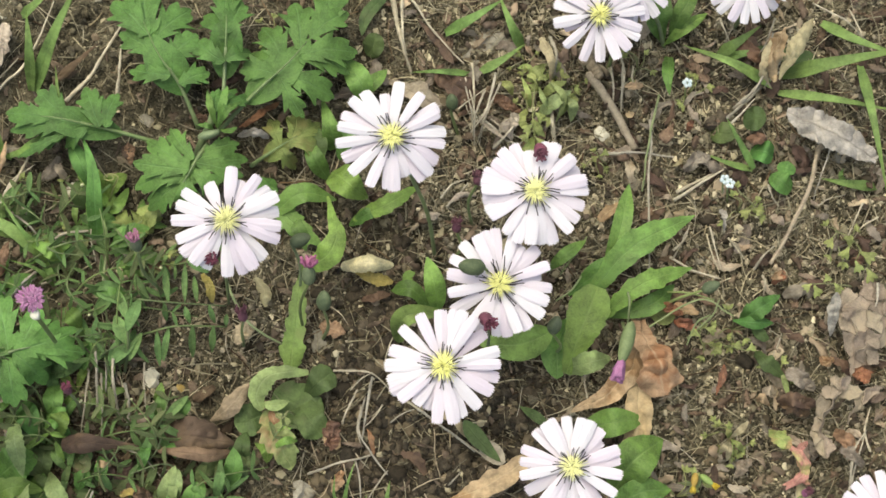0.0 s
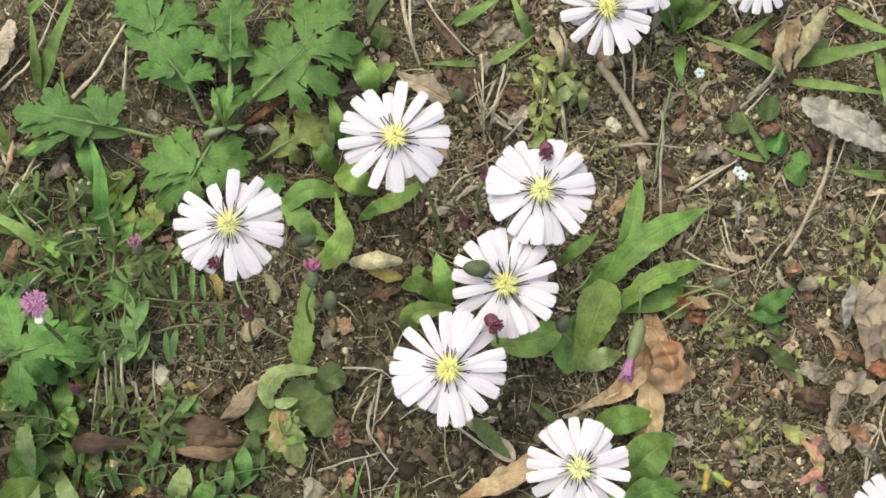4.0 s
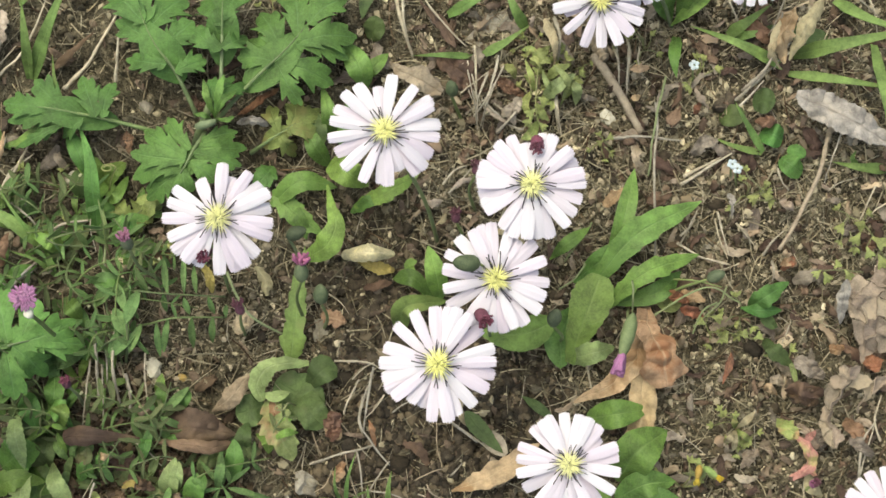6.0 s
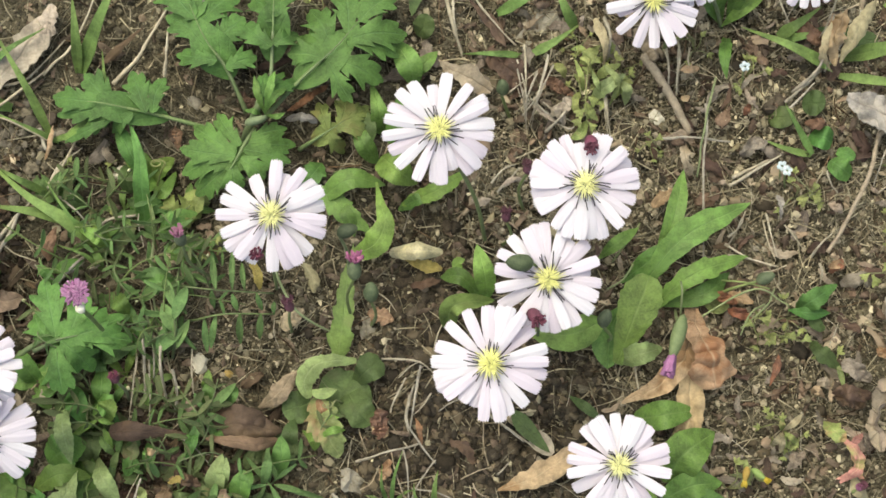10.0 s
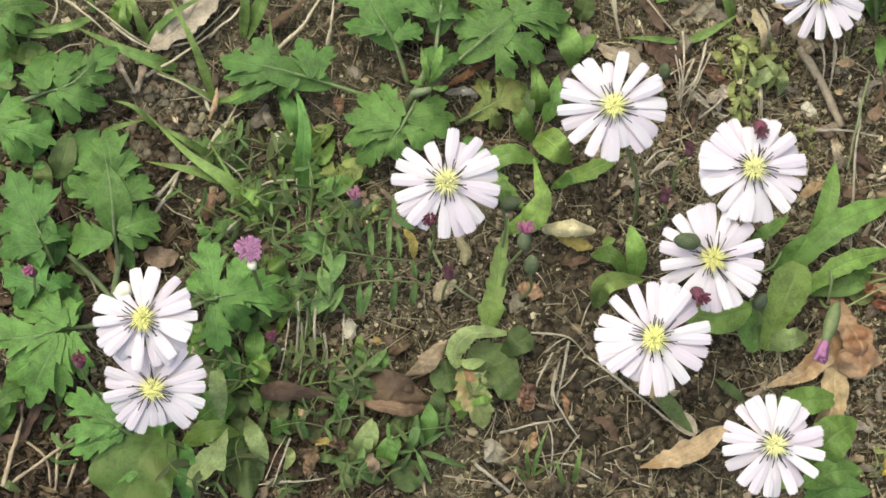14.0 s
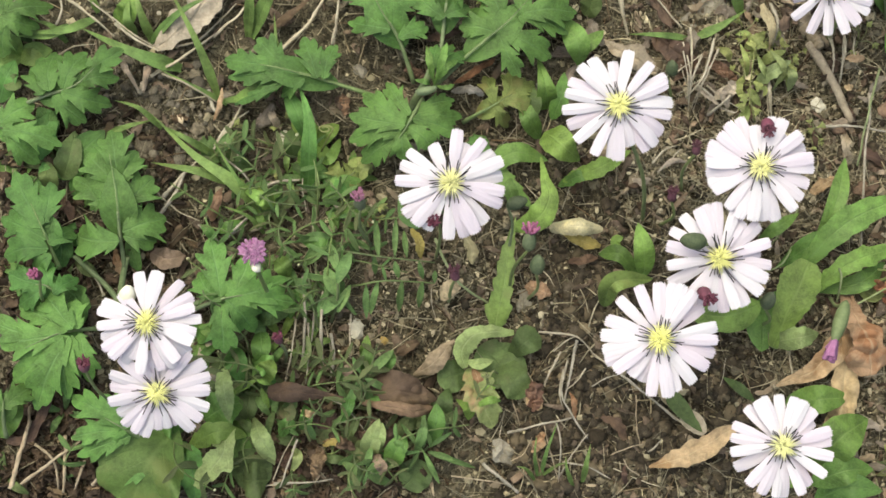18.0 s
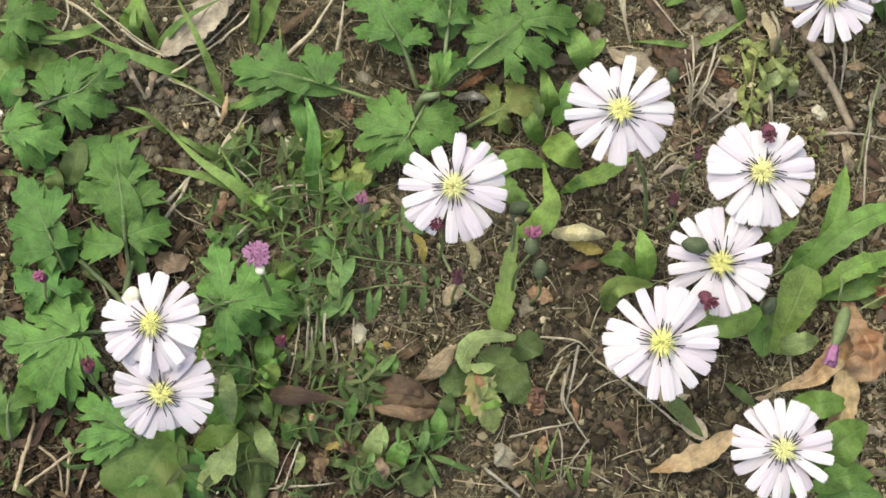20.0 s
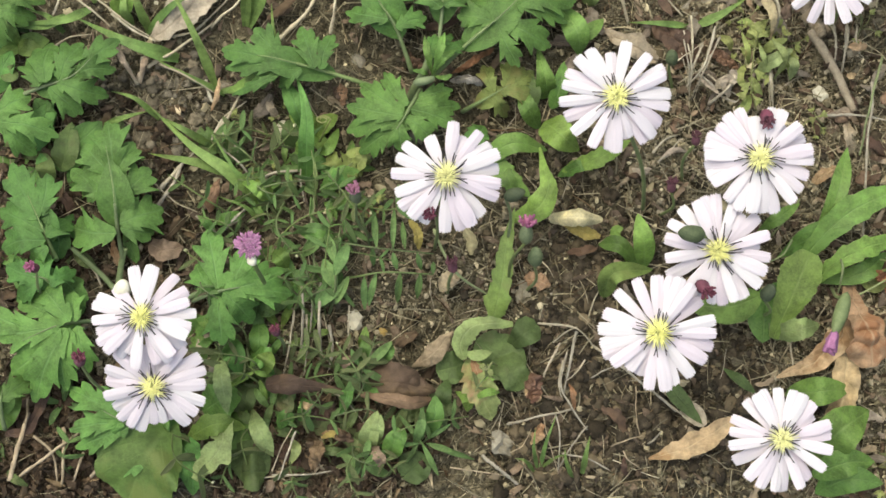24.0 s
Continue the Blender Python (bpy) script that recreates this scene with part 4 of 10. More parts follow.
TOOTHED = dict(teeth=9, tooth=0.14, n=28)
WAVY = dict(ripple=0.28)
rosette("bright green rosette of long toothed leaves", [
    ([(0.0540, -0.0116, 0.0020), (0.0668, 0.0037, 0.0140), (0.0850, 0.0128, 0.0090)], 0.00829, lance, ROSETTE, dict(teeth=6, tooth=0.16, n=40, fold=0.22, rag=0.10)),
    ([(0.0592, -0.0089, 0.0020), (0.0649, 0.0083, 0.0120), (0.0687, 0.0216, 0.0080)], 0.00486, lance, ROSETTE, dict(fold=0.35)),
    ([(0.0567, -0.0160, 0.0020), (0.0688, -0.0054, 0.0120), (0.0842, -0.0003, 0.0080)], 0.00715, lance, YOUNG, dict(teeth=6, tooth=0.26, n=40, rag=0.2, fold=0.1)),
    ([(0.0503, -0.0263, 0.0080), (0.0540, -0.0163, 0.0130), (0.0587, -0.0052, 0.0130)], 0.01201, spoon, YOUNG, dict(teeth=8, tooth=0.09, n=34, cup=0.1, fold=0.06, rag=0.1)),
    ([(0.0483, -0.0275, 0.0020), (0.0489, -0.0191, 0.0070), (0.0518, -0.0123, 0.0090)], 0.00858, oval, ROSETTE, {}),
    ([(0.0472, -0.0158, 0.0080), (0.0385, -0.0190, 0.0120), (0.0284, -0.0181, 0.0090)], 0.00887, oval, YOUNG, dict(teeth=6, tooth=0.05, n=26, fold=0.25)),
    ([(0.0469, 0.0000, 0.0030), (0.0507, 0.0030, 0.0120), (0.0570, 0.0073, 0.0090)], 0.00343, lance, YOUNG, {}),
    ([(0.0496, -0.0253, 0.0040), (0.0557, -0.0243, 0.0130), (0.0615, -0.0228, 0.0090)], 0.00658, oval, PALE, dict(teeth=5, tooth=0.16, n=30, rag=0.15)),
    ([(0.0598, -0.0118, 0.0020), (0.0721, -0.0099, 0.0070), (0.0799, -0.0041, 0.0050)], 0.00515, lance, ROSETTE, WAVY),
    ([(0.0528, -0.0058, 0.0020), (0.0596, -0.0010, 0.0080), (0.0682, 0.0029, 0.0090)], 0.00572, lance, ROSETTE, WAVY),
    ([(0.0729, -0.0101, 0.0020), (0.0768, -0.0125, 0.0040), (0.0797, -0.0109, 0.0040)], 0.00400, oval, SICK, {}),
])
rosette("bright green leaves beside a lower flower", [
    ([(0.0540, -0.0403, 0.0030), (0.0608, -0.0392, 0.0120), (0.0691, -0.0385, 0.0080)], 0.00715, oval, ROSETTE, {}),
    ([(0.0611, -0.0557, 0.0030), (0.0650, -0.0486, 0.0130), (0.0732, -0.0437, 0.0090)], 0.01115, oval, YOUNG, dict(teeth=6, tooth=0.05, n=24)),
    ([(0.0602, -0.0602, 0.0030), (0.0668, -0.0565, 0.0080), (0.0748, -0.0562, 0.0060)], 0.00715, oval, ROSETTE, {}),
    ([(0.0614, -0.0644, 0.0030), (0.0680, -0.0604, 0.0080), (0.0767, -0.0614, 0.0060)], 0.00715, oval, ROSETTE, {}),
    ([(0.0504, -0.0598, 0.0020), (0.0544, -0.0586, 0.0050), (0.0599, -0.0608, 0.0050)], 0.00486, lance, YOUNG, WAVY),
])
rosette("young green leaves rising from bare soil", [
    ([(0.0191, -0.0091, 0.0020), (0.0181, -0.0031, 0.0120), (0.0165, 0.0039, 0.0130)], 0.00540, oval, YOUNG, {}),
    ([(0.0175, -0.0091, 0.0020), (0.0125, -0.0039, 0.0080), (0.0073, -0.0035, 0.0040)], 0.00429, lance, ROSETTE, dict(fold=0.4)),
    ([(0.0087, -0.0167, 0.0020), (0.0105, -0.0113, 0.0120), (0.0207, -0.0098, 0.0100)], 0.00520, oval, TENDER, dict(fold=0.5)),
    ([(0.0151, -0.0083, 0.0020), (0.0115, -0.0007, 0.0060), (0.0135, 0.0009, 0.0040)], 0.00257, lance, YOUNG, {}),
])
rosette("light green rosette under the flowers", [
    ([(-0.0150, 0.0020, 0.0090), (-0.0090, 0.0040, 0.0140), (-0.0060, 0.0090, 0.0150), (-0.0070, 0.0140, 0.0140), (-0.0080, 0.0200, 0.0130)], 0.00931, lambda s: np.clip(0.18 + 2.6 * s, 0, 1) * np.clip(1.12 - 1.02 * s, 0, 1) ** 1.3, YOUNG, dict(teeth=14, tooth=0.06, n=40, cup=0.35, fold=0.25)),
    ([(-0.0190, -0.0230, 0.0030), (-0.0170, -0.0140, 0.0090), (-0.0160, -0.0050, 0.0100), (-0.0140, 0.0050, 0.0080)], 0.00800, strap, TENDER, dict(teeth=7, tooth=0.26, n=52, fold=0.06, ripple=0.22, rag=0.28)),
    ([(-0.0230, 0.0160, 0.0040), (-0.0150, 0.0210, 0.0090), (-0.0060, 0.0200, 0.0060)], 0.00564, oval, ROSETTE, dict(teeth=4, tooth=0.10, n=34, fold=0.3)),
    ([(-0.0220, 0.0200, 0.0030), (-0.0170, 0.0140, 0.0070), (-0.0100, 0.0080, 0.0040)], 0.00761, oval, ROSETTE, dict(teeth=5, tooth=0.30, n=44, rag=0.15)),
    ([(-0.0200, 0.0160, 0.0030), (-0.0160, 0.0130, 0.0060), (-0.0140, 0.0070, 0.0030)], 0.00423, lance, ROSETTE, dict(teeth=3, tooth=0.2, n=34)),
    ([(-0.0070, 0.0270, 0.0050), (-0.0050, 0.0250, 0.0100), (-0.0020, 0.0220, 0.0120), (0.0020, 0.0200, 0.0070)], 0.00818, oval, YOUNG, dict(teeth=5, tooth=0.06, n=34, fold=-0.15, cup=-0.2)),
    ([(-0.0020, 0.0150, 0.0030), (0.0070, 0.0180, 0.0090), (0.0150, 0.0230, 0.0060)], 0.00564, oval, YOUNG, dict(teeth=7, tooth=0.20, n=44, rag=0.18)),
    ([(-0.0030, 0.0140, 0.0020), (0.0020, 0.0160, 0.0070), (0.0070, 0.0170, 0.0050)], 0.00423, oval, ROSETTE, dict(teeth=4, tooth=0.2, n=34, rag=0.2)),
    ([(-0.0060, 0.0340, 0.0020), (-0.0070, 0.0380, 0.0090), (-0.0090, 0.0460, 0.0080)], 0.00508, strap, YOUNG, dict(fold=0.2)),
    ([(-0.0050, 0.0310, 0.0020), (-0.0030, 0.0360, 0.0060), (-0.0020, 0.0430, 0.0050)], 0.00451, oval, ROSETTE, {}),
    ([(-0.0080, 0.0260, 0.0020), (-0.0110, 0.0300, 0.0070), (-0.0130, 0.0360, 0.0050)], 0.00479, oval, ROSETTE, {}),
    ([(0.0020, 0.0450, 0.0020), (0.0010, 0.0490, 0.0090), (-0.0030, 0.0570, 0.0080)], 0.00649, lance, ROSETTE, {}),
    ([(0.0020, 0.0480, 0.0020), (0.0040, 0.0500, 0.0070), (0.0080, 0.0540, 0.0050)], 0.00395, lance, ROSETTE, {}),
    ([(-0.0220, 0.0260, 0.0020), (-0.0240, 0.0230, 0.0060), (-0.0270, 0.0200, 0.0050)], 0.00649, oval, MUGWORT, dict(teeth=4, tooth=0.3, n=34)),
    ([(-0.0190, 0.0230, 0.0030), (-0.0150, 0.0230, 0.0060), (-0.0100, 0.0230, 0.0040)], 0.00169, strap, DULL, {}),
])
rosette("dull rounded leaves with a yellowing one", [
    ([(-0.0140, -0.0240, 0.0060), (-0.0190, -0.0240, 0.0100), (-0.0240, -0.0250, 0.0110), (-0.0270, -0.0290, 0.0100), (-0.0260, -0.0330, 0.0080)], 0.00649, lambda s: np.clip(0.25 + 1.6 * s, 0, 1) * np.clip((1.04 - s) * 3.2, 0, 1) ** 0.7, PALE, dict(teeth=8, tooth=0.14, n=50, fold=-0.1, rag=0.28)),
    ([(-0.0260, -0.0310, 0.0080), (-0.0230, -0.0320, 0.0090), (-0.0190, -0.0310, 0.0070)], 0.00282, lance, PALE, {}),
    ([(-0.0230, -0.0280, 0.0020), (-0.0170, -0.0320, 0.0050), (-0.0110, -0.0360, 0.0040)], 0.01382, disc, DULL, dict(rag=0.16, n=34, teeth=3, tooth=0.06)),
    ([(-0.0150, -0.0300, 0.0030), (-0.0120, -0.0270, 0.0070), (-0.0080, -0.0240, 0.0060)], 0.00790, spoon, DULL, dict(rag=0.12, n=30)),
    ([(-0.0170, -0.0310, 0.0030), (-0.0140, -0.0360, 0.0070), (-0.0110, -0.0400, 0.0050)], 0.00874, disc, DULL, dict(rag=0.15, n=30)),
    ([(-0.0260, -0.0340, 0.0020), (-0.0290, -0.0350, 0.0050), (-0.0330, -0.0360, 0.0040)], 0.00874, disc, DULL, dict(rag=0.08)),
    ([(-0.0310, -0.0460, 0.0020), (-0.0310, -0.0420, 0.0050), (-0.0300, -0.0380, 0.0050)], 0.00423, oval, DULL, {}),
    ([(-0.0250, -0.0330, 0.0040), (-0.0220, -0.0400, 0.0090), (-0.0190, -0.0480, 0.0050)], 0.01072, oval, BLUSH, dict(teeth=6, tooth=0.30, n=44, m=9, crumple=0.003, cup=0.0, rag=0.15)),
    ([(-0.0230, -0.0320, 0.0050), (-0.0220, -0.0370, 0.0080), (-0.0210, -0.0410, 0.0060)], 0.00338, lance, CRISP, {}),
    ([(-0.0280, -0.0410, 0.0030), (-0.0250, -0.0430, 0.0070), (-0.0250, -0.0460, 0.0050)], 0.00310, lance, YOUNG, {}),
    ([(-0.0230, -0.0390, 0.0070), (-0.0200, -0.0380, 0.0100), (-0.0180, -0.0370, 0.0090)], 0.00169, lance, YOUNG, {}),
    ([(-0.0240, -0.0430, 0.0070), (-0.0200, -0.0410, 0.0100), (-0.0170, -0.0410, 0.0090)], 0.00197, lance, YOUNG, {}),
])
rosette("grey-green leaf with a withered tip", [
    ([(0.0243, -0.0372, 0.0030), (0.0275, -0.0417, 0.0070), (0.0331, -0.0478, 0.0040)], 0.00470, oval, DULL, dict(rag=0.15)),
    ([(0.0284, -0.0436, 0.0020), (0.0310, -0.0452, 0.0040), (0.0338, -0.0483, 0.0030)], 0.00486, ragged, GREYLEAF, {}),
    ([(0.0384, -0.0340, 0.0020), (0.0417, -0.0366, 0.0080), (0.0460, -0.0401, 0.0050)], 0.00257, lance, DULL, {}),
])
rosette("small leaves behind the far flowers", [
    ([(0.0801, 0.0592, 0.0020), (0.0776, 0.0639, 0.0100), (0.0788, 0.0721, 0.0100)], 0.00715, lance, ROSETTE, {}),
    ([(0.0816, 0.0592, 0.0020), (0.0835, 0.0645, 0.0100), (0.0886, 0.0717, 0.0080)], 0.00486, lance, ROSETTE, {}),
    ([(0.0814, 0.0554, 0.0020), (0.0798, 0.0490, 0.0070), (0.0803, 0.0442, 0.0050)], 0.00315, strap, ROSETTE, {}),
    ([(0.0801, 0.0585, 0.0020), (0.0844, 0.0613, 0.0080), (0.0914, 0.0659, 0.0070)], 0.00343, lance, YOUNG, {}),
    ([(0.0093, 0.0753, 0.0020), (0.0033, 0.0686, 0.0050), (0.0016, 0.0629, 0.0040)], 0.00343, oval, DULL, {}),
    ([(0.0030, 0.0589, 0.0020), (0.0045, 0.0606, 0.0040), (0.0053, 0.0636, 0.0040)], 0.00572, disc, DULL, {}),
])
rosette("pale curled leaves above straw", [
    ([(0.0470, 0.0410, 0.0030), (0.0500, 0.0430, 0.0090), (0.0550, 0.0460, 0.0080)], 0.00451, oval, FADED, dict(teeth=4, tooth=0.15, n=34, rag=0.15)),
    ([(0.0530, 0.0460, 0.0040), (0.0550, 0.0420, 0.0090), (0.0550, 0.0390, 0.0050)], 0.00254, lance, FADED, WAVY),
    ([(0.0480, 0.0460, 0.0030), (0.0500, 0.0470, 0.0080), (0.0540, 0.0490, 0.0060)], 0.00282, oval, LIME, dict(teeth=4, tooth=0.2, n=34)),
    ([(0.0440, 0.0500, 0.0030), (0.0460, 0.0510, 0.0080), (0.0490, 0.0540, 0.0060)], 0.00338, oval, LIME, dict(teeth=4, tooth=0.25, n=34)),
    ([(0.0450, 0.0400, 0.0030), (0.0460, 0.0370, 0.0070), (0.0480, 0.0350, 0.0050)], 0.00254, oval, LIME, dict(teeth=3, tooth=0.25, n=30)),
    ([(0.0440, 0.0430, 0.0030), (0.0420, 0.0390, 0.0070), (0.0440, 0.0360, 0.0050)], 0.00226, oval, LIME, dict(teeth=3, tooth=0.25, n=30)),
    ([(0.0370, 0.0500, 0.0030), (0.0390, 0.0480, 0.0070), (0.0400, 0.0460, 0.0050)], 0.00254, oval, LIME, dict(teeth=3, tooth=0.25, n=30)),
])
rosette("pale curled leaves of a withering weed", [
    ([(0.0512, 0.0390, 0.0020), (0.0528, 0.0438, 0.0100), (0.0495, 0.0485, 0.0090)], 0.00172, lance, PALE, WAVY),
    ([(0.0513, 0.0405, 0.0020), (0.0478, 0.0434, 0.0090), (0.0467, 0.0476, 0.0070)], 0.00143, lance, PALE, WAVY),
    ([(0.0528, 0.0412, 0.0020), (0.0547, 0.0435, 0.0080), (0.0547, 0.0399, 0.0040)], 0.00229, lance, SICK, WAVY),
    ([(0.0448, 0.0429, 0.0020), (0.0438, 0.0462, 0.0070), (0.0426, 0.0509, 0.0060)], 0.00157, oval, SICK, TOOTHED),
    ([(0.0466, 0.0518, 0.0020), (0.0442, 0.0536, 0.0060), (0.0418, 0.0539, 0.0050)], 0.00172, oval, SICK, TOOTHED),
    ([(0.0452, 0.0354, 0.0020), (0.0433, 0.0316, 0.0050), (0.0409, 0.0307, 0.0040)], 0.00257, oval, SICK, {}),
])
rosette("strap-shaped green leaves under the mugwort", [
    ([(-0.0670, 0.0120, 0.0040), (-0.0660, 0.0200, 0.0130), (-0.0660, 0.0280, 0.0150), (-0.0690, 0.0370, 0.0120)], 0.00400, strap, MUGWORT, dict(fold=0.3)),
    ([(-0.0670, 0.0230, 0.0060), (-0.0690, 0.0290, 0.0120), (-0.0730, 0.0370, 0.0100)], 0.00450, lance, MUGWORT, {}),
    ([(-0.0730, 0.0390, 0.0060), (-0.0790, 0.0360, 0.0100), (-0.0870, 0.0330, 0.0070)], 0.00367, lance, YOUNG, {}),
    ([(-0.0710, 0.0200, 0.0020), (-0.0710, 0.0230, 0.0060), (-0.0710, 0.0270, 0.0050)], 0.00423, disc, DULL, {}),
    ([(-0.0590, 0.0250, 0.0030), (-0.0610, 0.0190, 0.0070), (-0.0640, 0.0190, 0.0040)], 0.00282, oval, ROSETTE, {}),
    ([(-0.0620, 0.0070, 0.0030), (-0.0590, 0.0120, 0.0080), (-0.0530, 0.0140, 0.0060)], 0.00620, oval, ROSETTE, dict(rag=0.2, teeth=3, tooth=0.2, n=34)),
    ([(-0.0600, 0.0050, 0.0030), (-0.0550, 0.0060, 0.0080), (-0.0500, 0.0060, 0.0050)], 0.00508, oval, ROSETTE, dict(rag=0.2)),
    ([(-0.0560, 0.0140, 0.0040), (-0.0530, 0.0160, 0.0080), (-0.0520, 0.0190, 0.0070)], 0.00395, oval, SICK, dict(teeth=3, tooth=0.2, n=30)),
    ([(-0.0810, 0.0130, 0.0040), (-0.0780, 0.0090, 0.0090), (-0.0750, 0.0070, 0.0070)], 0.00479, wedge, YOUNG, {}),
    ([(-0.0650, 0.0080, 0.0030), (-0.0640, 0.0120, 0.0090), (-0.0650, 0.0190, 0.0090)], 0.00141, strap, PALE, {}),
    ([(-0.0900, -0.0000, 0.0030), (-0.0860, 0.0010, 0.0080), (-0.0820, 0.0030, 0.0060)], 0.00310, lance, ROSETTE, {}),
    ([(-0.0910, 0.0100, 0.0030), (-0.0900, 0.0060, 0.0060), (-0.0910, 0.0030, 0.0040)], 0.00282, oval, ROSETTE, {}),
])
rosette("round seed leaves of young seedlings", [
    ([(0.1014, 0.0302, 0.0020), (0.1036, 0.0285, 0.0050), (0.1061, 0.0274, 0.0040)], 0.00601, disc, MUGWORT, {}),
    ([(0.1061, 0.0234, 0.0020), (0.1082, 0.0210, 0.0050), (0.1113, 0.0196, 0.0040)], 0.00572, disc, MUGWORT, {}),
    ([(0.0996, 0.0377, 0.0020), (0.1021, 0.0376, 0.0040), (0.1046, 0.0373, 0.0040)], 0.00658, disc, DULL, {}),
    ([(0.0913, 0.0349, 0.0020), (0.0939, 0.0344, 0.0040), (0.0971, 0.0339, 0.0040)], 0.00572, disc, DULL, {}),
    ([(0.1077, 0.0256, 0.0020), (0.1097, 0.0247, 0.0040), (0.1120, 0.0237, 0.0040)], 0.00343, disc, MUGWORT, {}),
    ([(0.1029, 0.0564, 0.0020), (0.1157, 0.0540, 0.0040), (0.1194, 0.0537, 0.0040)], 0.00429, disc, DULL, {}),
])
rosette("pale three-lobed leaf above dry litter", [
    ([(0.0960, -0.0140, 0.0030), (0.0990, -0.0120, 0.0100), (0.1060, -0.0080, 0.0080)], 0.00592, oval, MUGWORT, dict(teeth=4, tooth=0.18, n=34, ripple=0.2, rag=0.15)),
    ([(0.0940, -0.0140, 0.0030), (0.0980, -0.0150, 0.0080), (0.1040, -0.0150, 0.0060)], 0.00367, lance, MUGWORT, dict(cup=0.4, rag=0.1)),
    ([(0.0990, -0.0150, 0.0030), (0.1010, -0.0180, 0.0060), (0.1030, -0.0190, 0.0040)], 0.00367, oval, DULL, dict(rag=0.2)),
    ([(0.1000, -0.0220, 0.0030), (0.1010, -0.0250, 0.0080), (0.1060, -0.0290, 0.0050)], 0.00536, ragged, DULL, dict(rag=0.4)),
    ([(0.1050, -0.0270, 0.0050), (0.1060, -0.0300, 0.0060), (0.1070, -0.0340, 0.0030)], 0.00155, lance, PALE, {}),
])
rosette("yellow-green lower leaves near the mugwort", [
    ([(-0.0135, 0.0407, 0.0020), (-0.0113, 0.0354, 0.0060), (-0.0094, 0.0299, 0.0040)], 0.00629, lance, DULL, {}),
    ([(-0.0527, 0.0147, 0.0020), (-0.0537, 0.0171, 0.0050), (-0.0545, 0.0202, 0.0040)], 0.00715, disc, SICK, dict(teeth=4, tooth=0.2, n=26)),
])
rosette("broad olive leaves below the pair of flowers", [
    ([(-0.0980, -0.0490, 0.0040), (-0.1040, -0.0580, 0.0110), (-0.1090, -0.0700, 0.0070)], 0.02468, oval, BROAD, dict(teeth=5, tooth=0.07, n=44, m=9, sweep=25, rag=0.08)),
    ([(-0.1000, -0.0500, 0.0050), (-0.1070, -0.0560, 0.0120), (-0.1170, -0.0630, 0.0080)], 0.01297, oval, MUGWORT, dict(teeth=5, tooth=0.20, n=44, sweep=25)),
    ([(-0.0950, -0.0540, 0.0060), (-0.0870, -0.0500, 0.0130), (-0.0800, -0.0510, 0.0090)], 0.00677, oval, YOUNG, dict(teeth=4, tooth=0.22, n=44, rag=0.15)),
    ([(-0.0980, -0.0530, 0.0040), (-0.0930, -0.0600, 0.0080), (-0.0930, -0.0680, 0.0050)], 0.00846, oval, MUGWORT, dict(teeth=4, tooth=0.15, n=34)),
    ([(-0.0875, -0.0470, 0.0040), (-0.0850, -0.0545, 0.0140), (-0.0920, -0.0638, 0.0080)], 0.01001, ragged, PALE, dict(teeth=6, tooth=0.2, n=36, ripple=0.2, rag=0.45)),
    ([(-0.0912, -0.0471, 0.0030), (-0.0861, -0.0442, 0.0100), (-0.0815, -0.0427, 0.0080)], 0.01001, oval, ROSETTE, TOOTHED),
    ([(-0.0873, -0.0322, 0.0040), (-0.0850, -0.0387, 0.0180), (-0.0841, -0.0476, 0.0120)], 0.00486, lance, PALE, dict(teeth=12, tooth=0.16, n=40)),
    ([(-0.0793, -0.0462, 0.0030), (-0.0760, -0.0509, 0.0140), (-0.0724, -0.0567, 0.0090)], 0.00486, lance, PALE, TOOTHED),
    ([(-0.0780, -0.0370, 0.0030), (-0.0749, -0.0346, 0.0130), (-0.0735, -0.0321, 0.0110)], 0.00572, oval, YOUNG, TOOTHED),
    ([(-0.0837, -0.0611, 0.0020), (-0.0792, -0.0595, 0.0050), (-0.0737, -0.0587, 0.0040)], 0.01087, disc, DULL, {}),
    ([(-0.0955, -0.0486, 0.0020), (-0.0990, -0.0473, 0.0070), (-0.1049, -0.0488, 0.0050)], 0.01001, oval, ROSETTE, TOOTHED),
    ([(-0.0856, -0.0470, 0.0020), (-0.0821, -0.0511, 0.0070), (-0.0849, -0.0568, 0.0050)], 0.00858, oval, ROSETTE, TOOTHED),
    ([(-0.0519, -0.0314, 0.0020), (-0.0510, -0.0288, 0.0090), (-0.0506, -0.0253, 0.0090)], 0.00286, oval, YOUNG, {}),
    ([(-0.1420, -0.0525, 0.0030), (-0.1384, -0.0467, 0.0100), (-0.1369, -0.0432, 0.0080)], 0.00715, oval, ROSETTE, {}),
])

# ---- mugwort ----


def lobe(s):
    return np.clip(0.40 + 1.05 * s, 0, 1) * np.clip((1.03 - s) * 2.1, 0, 1) ** 0.85


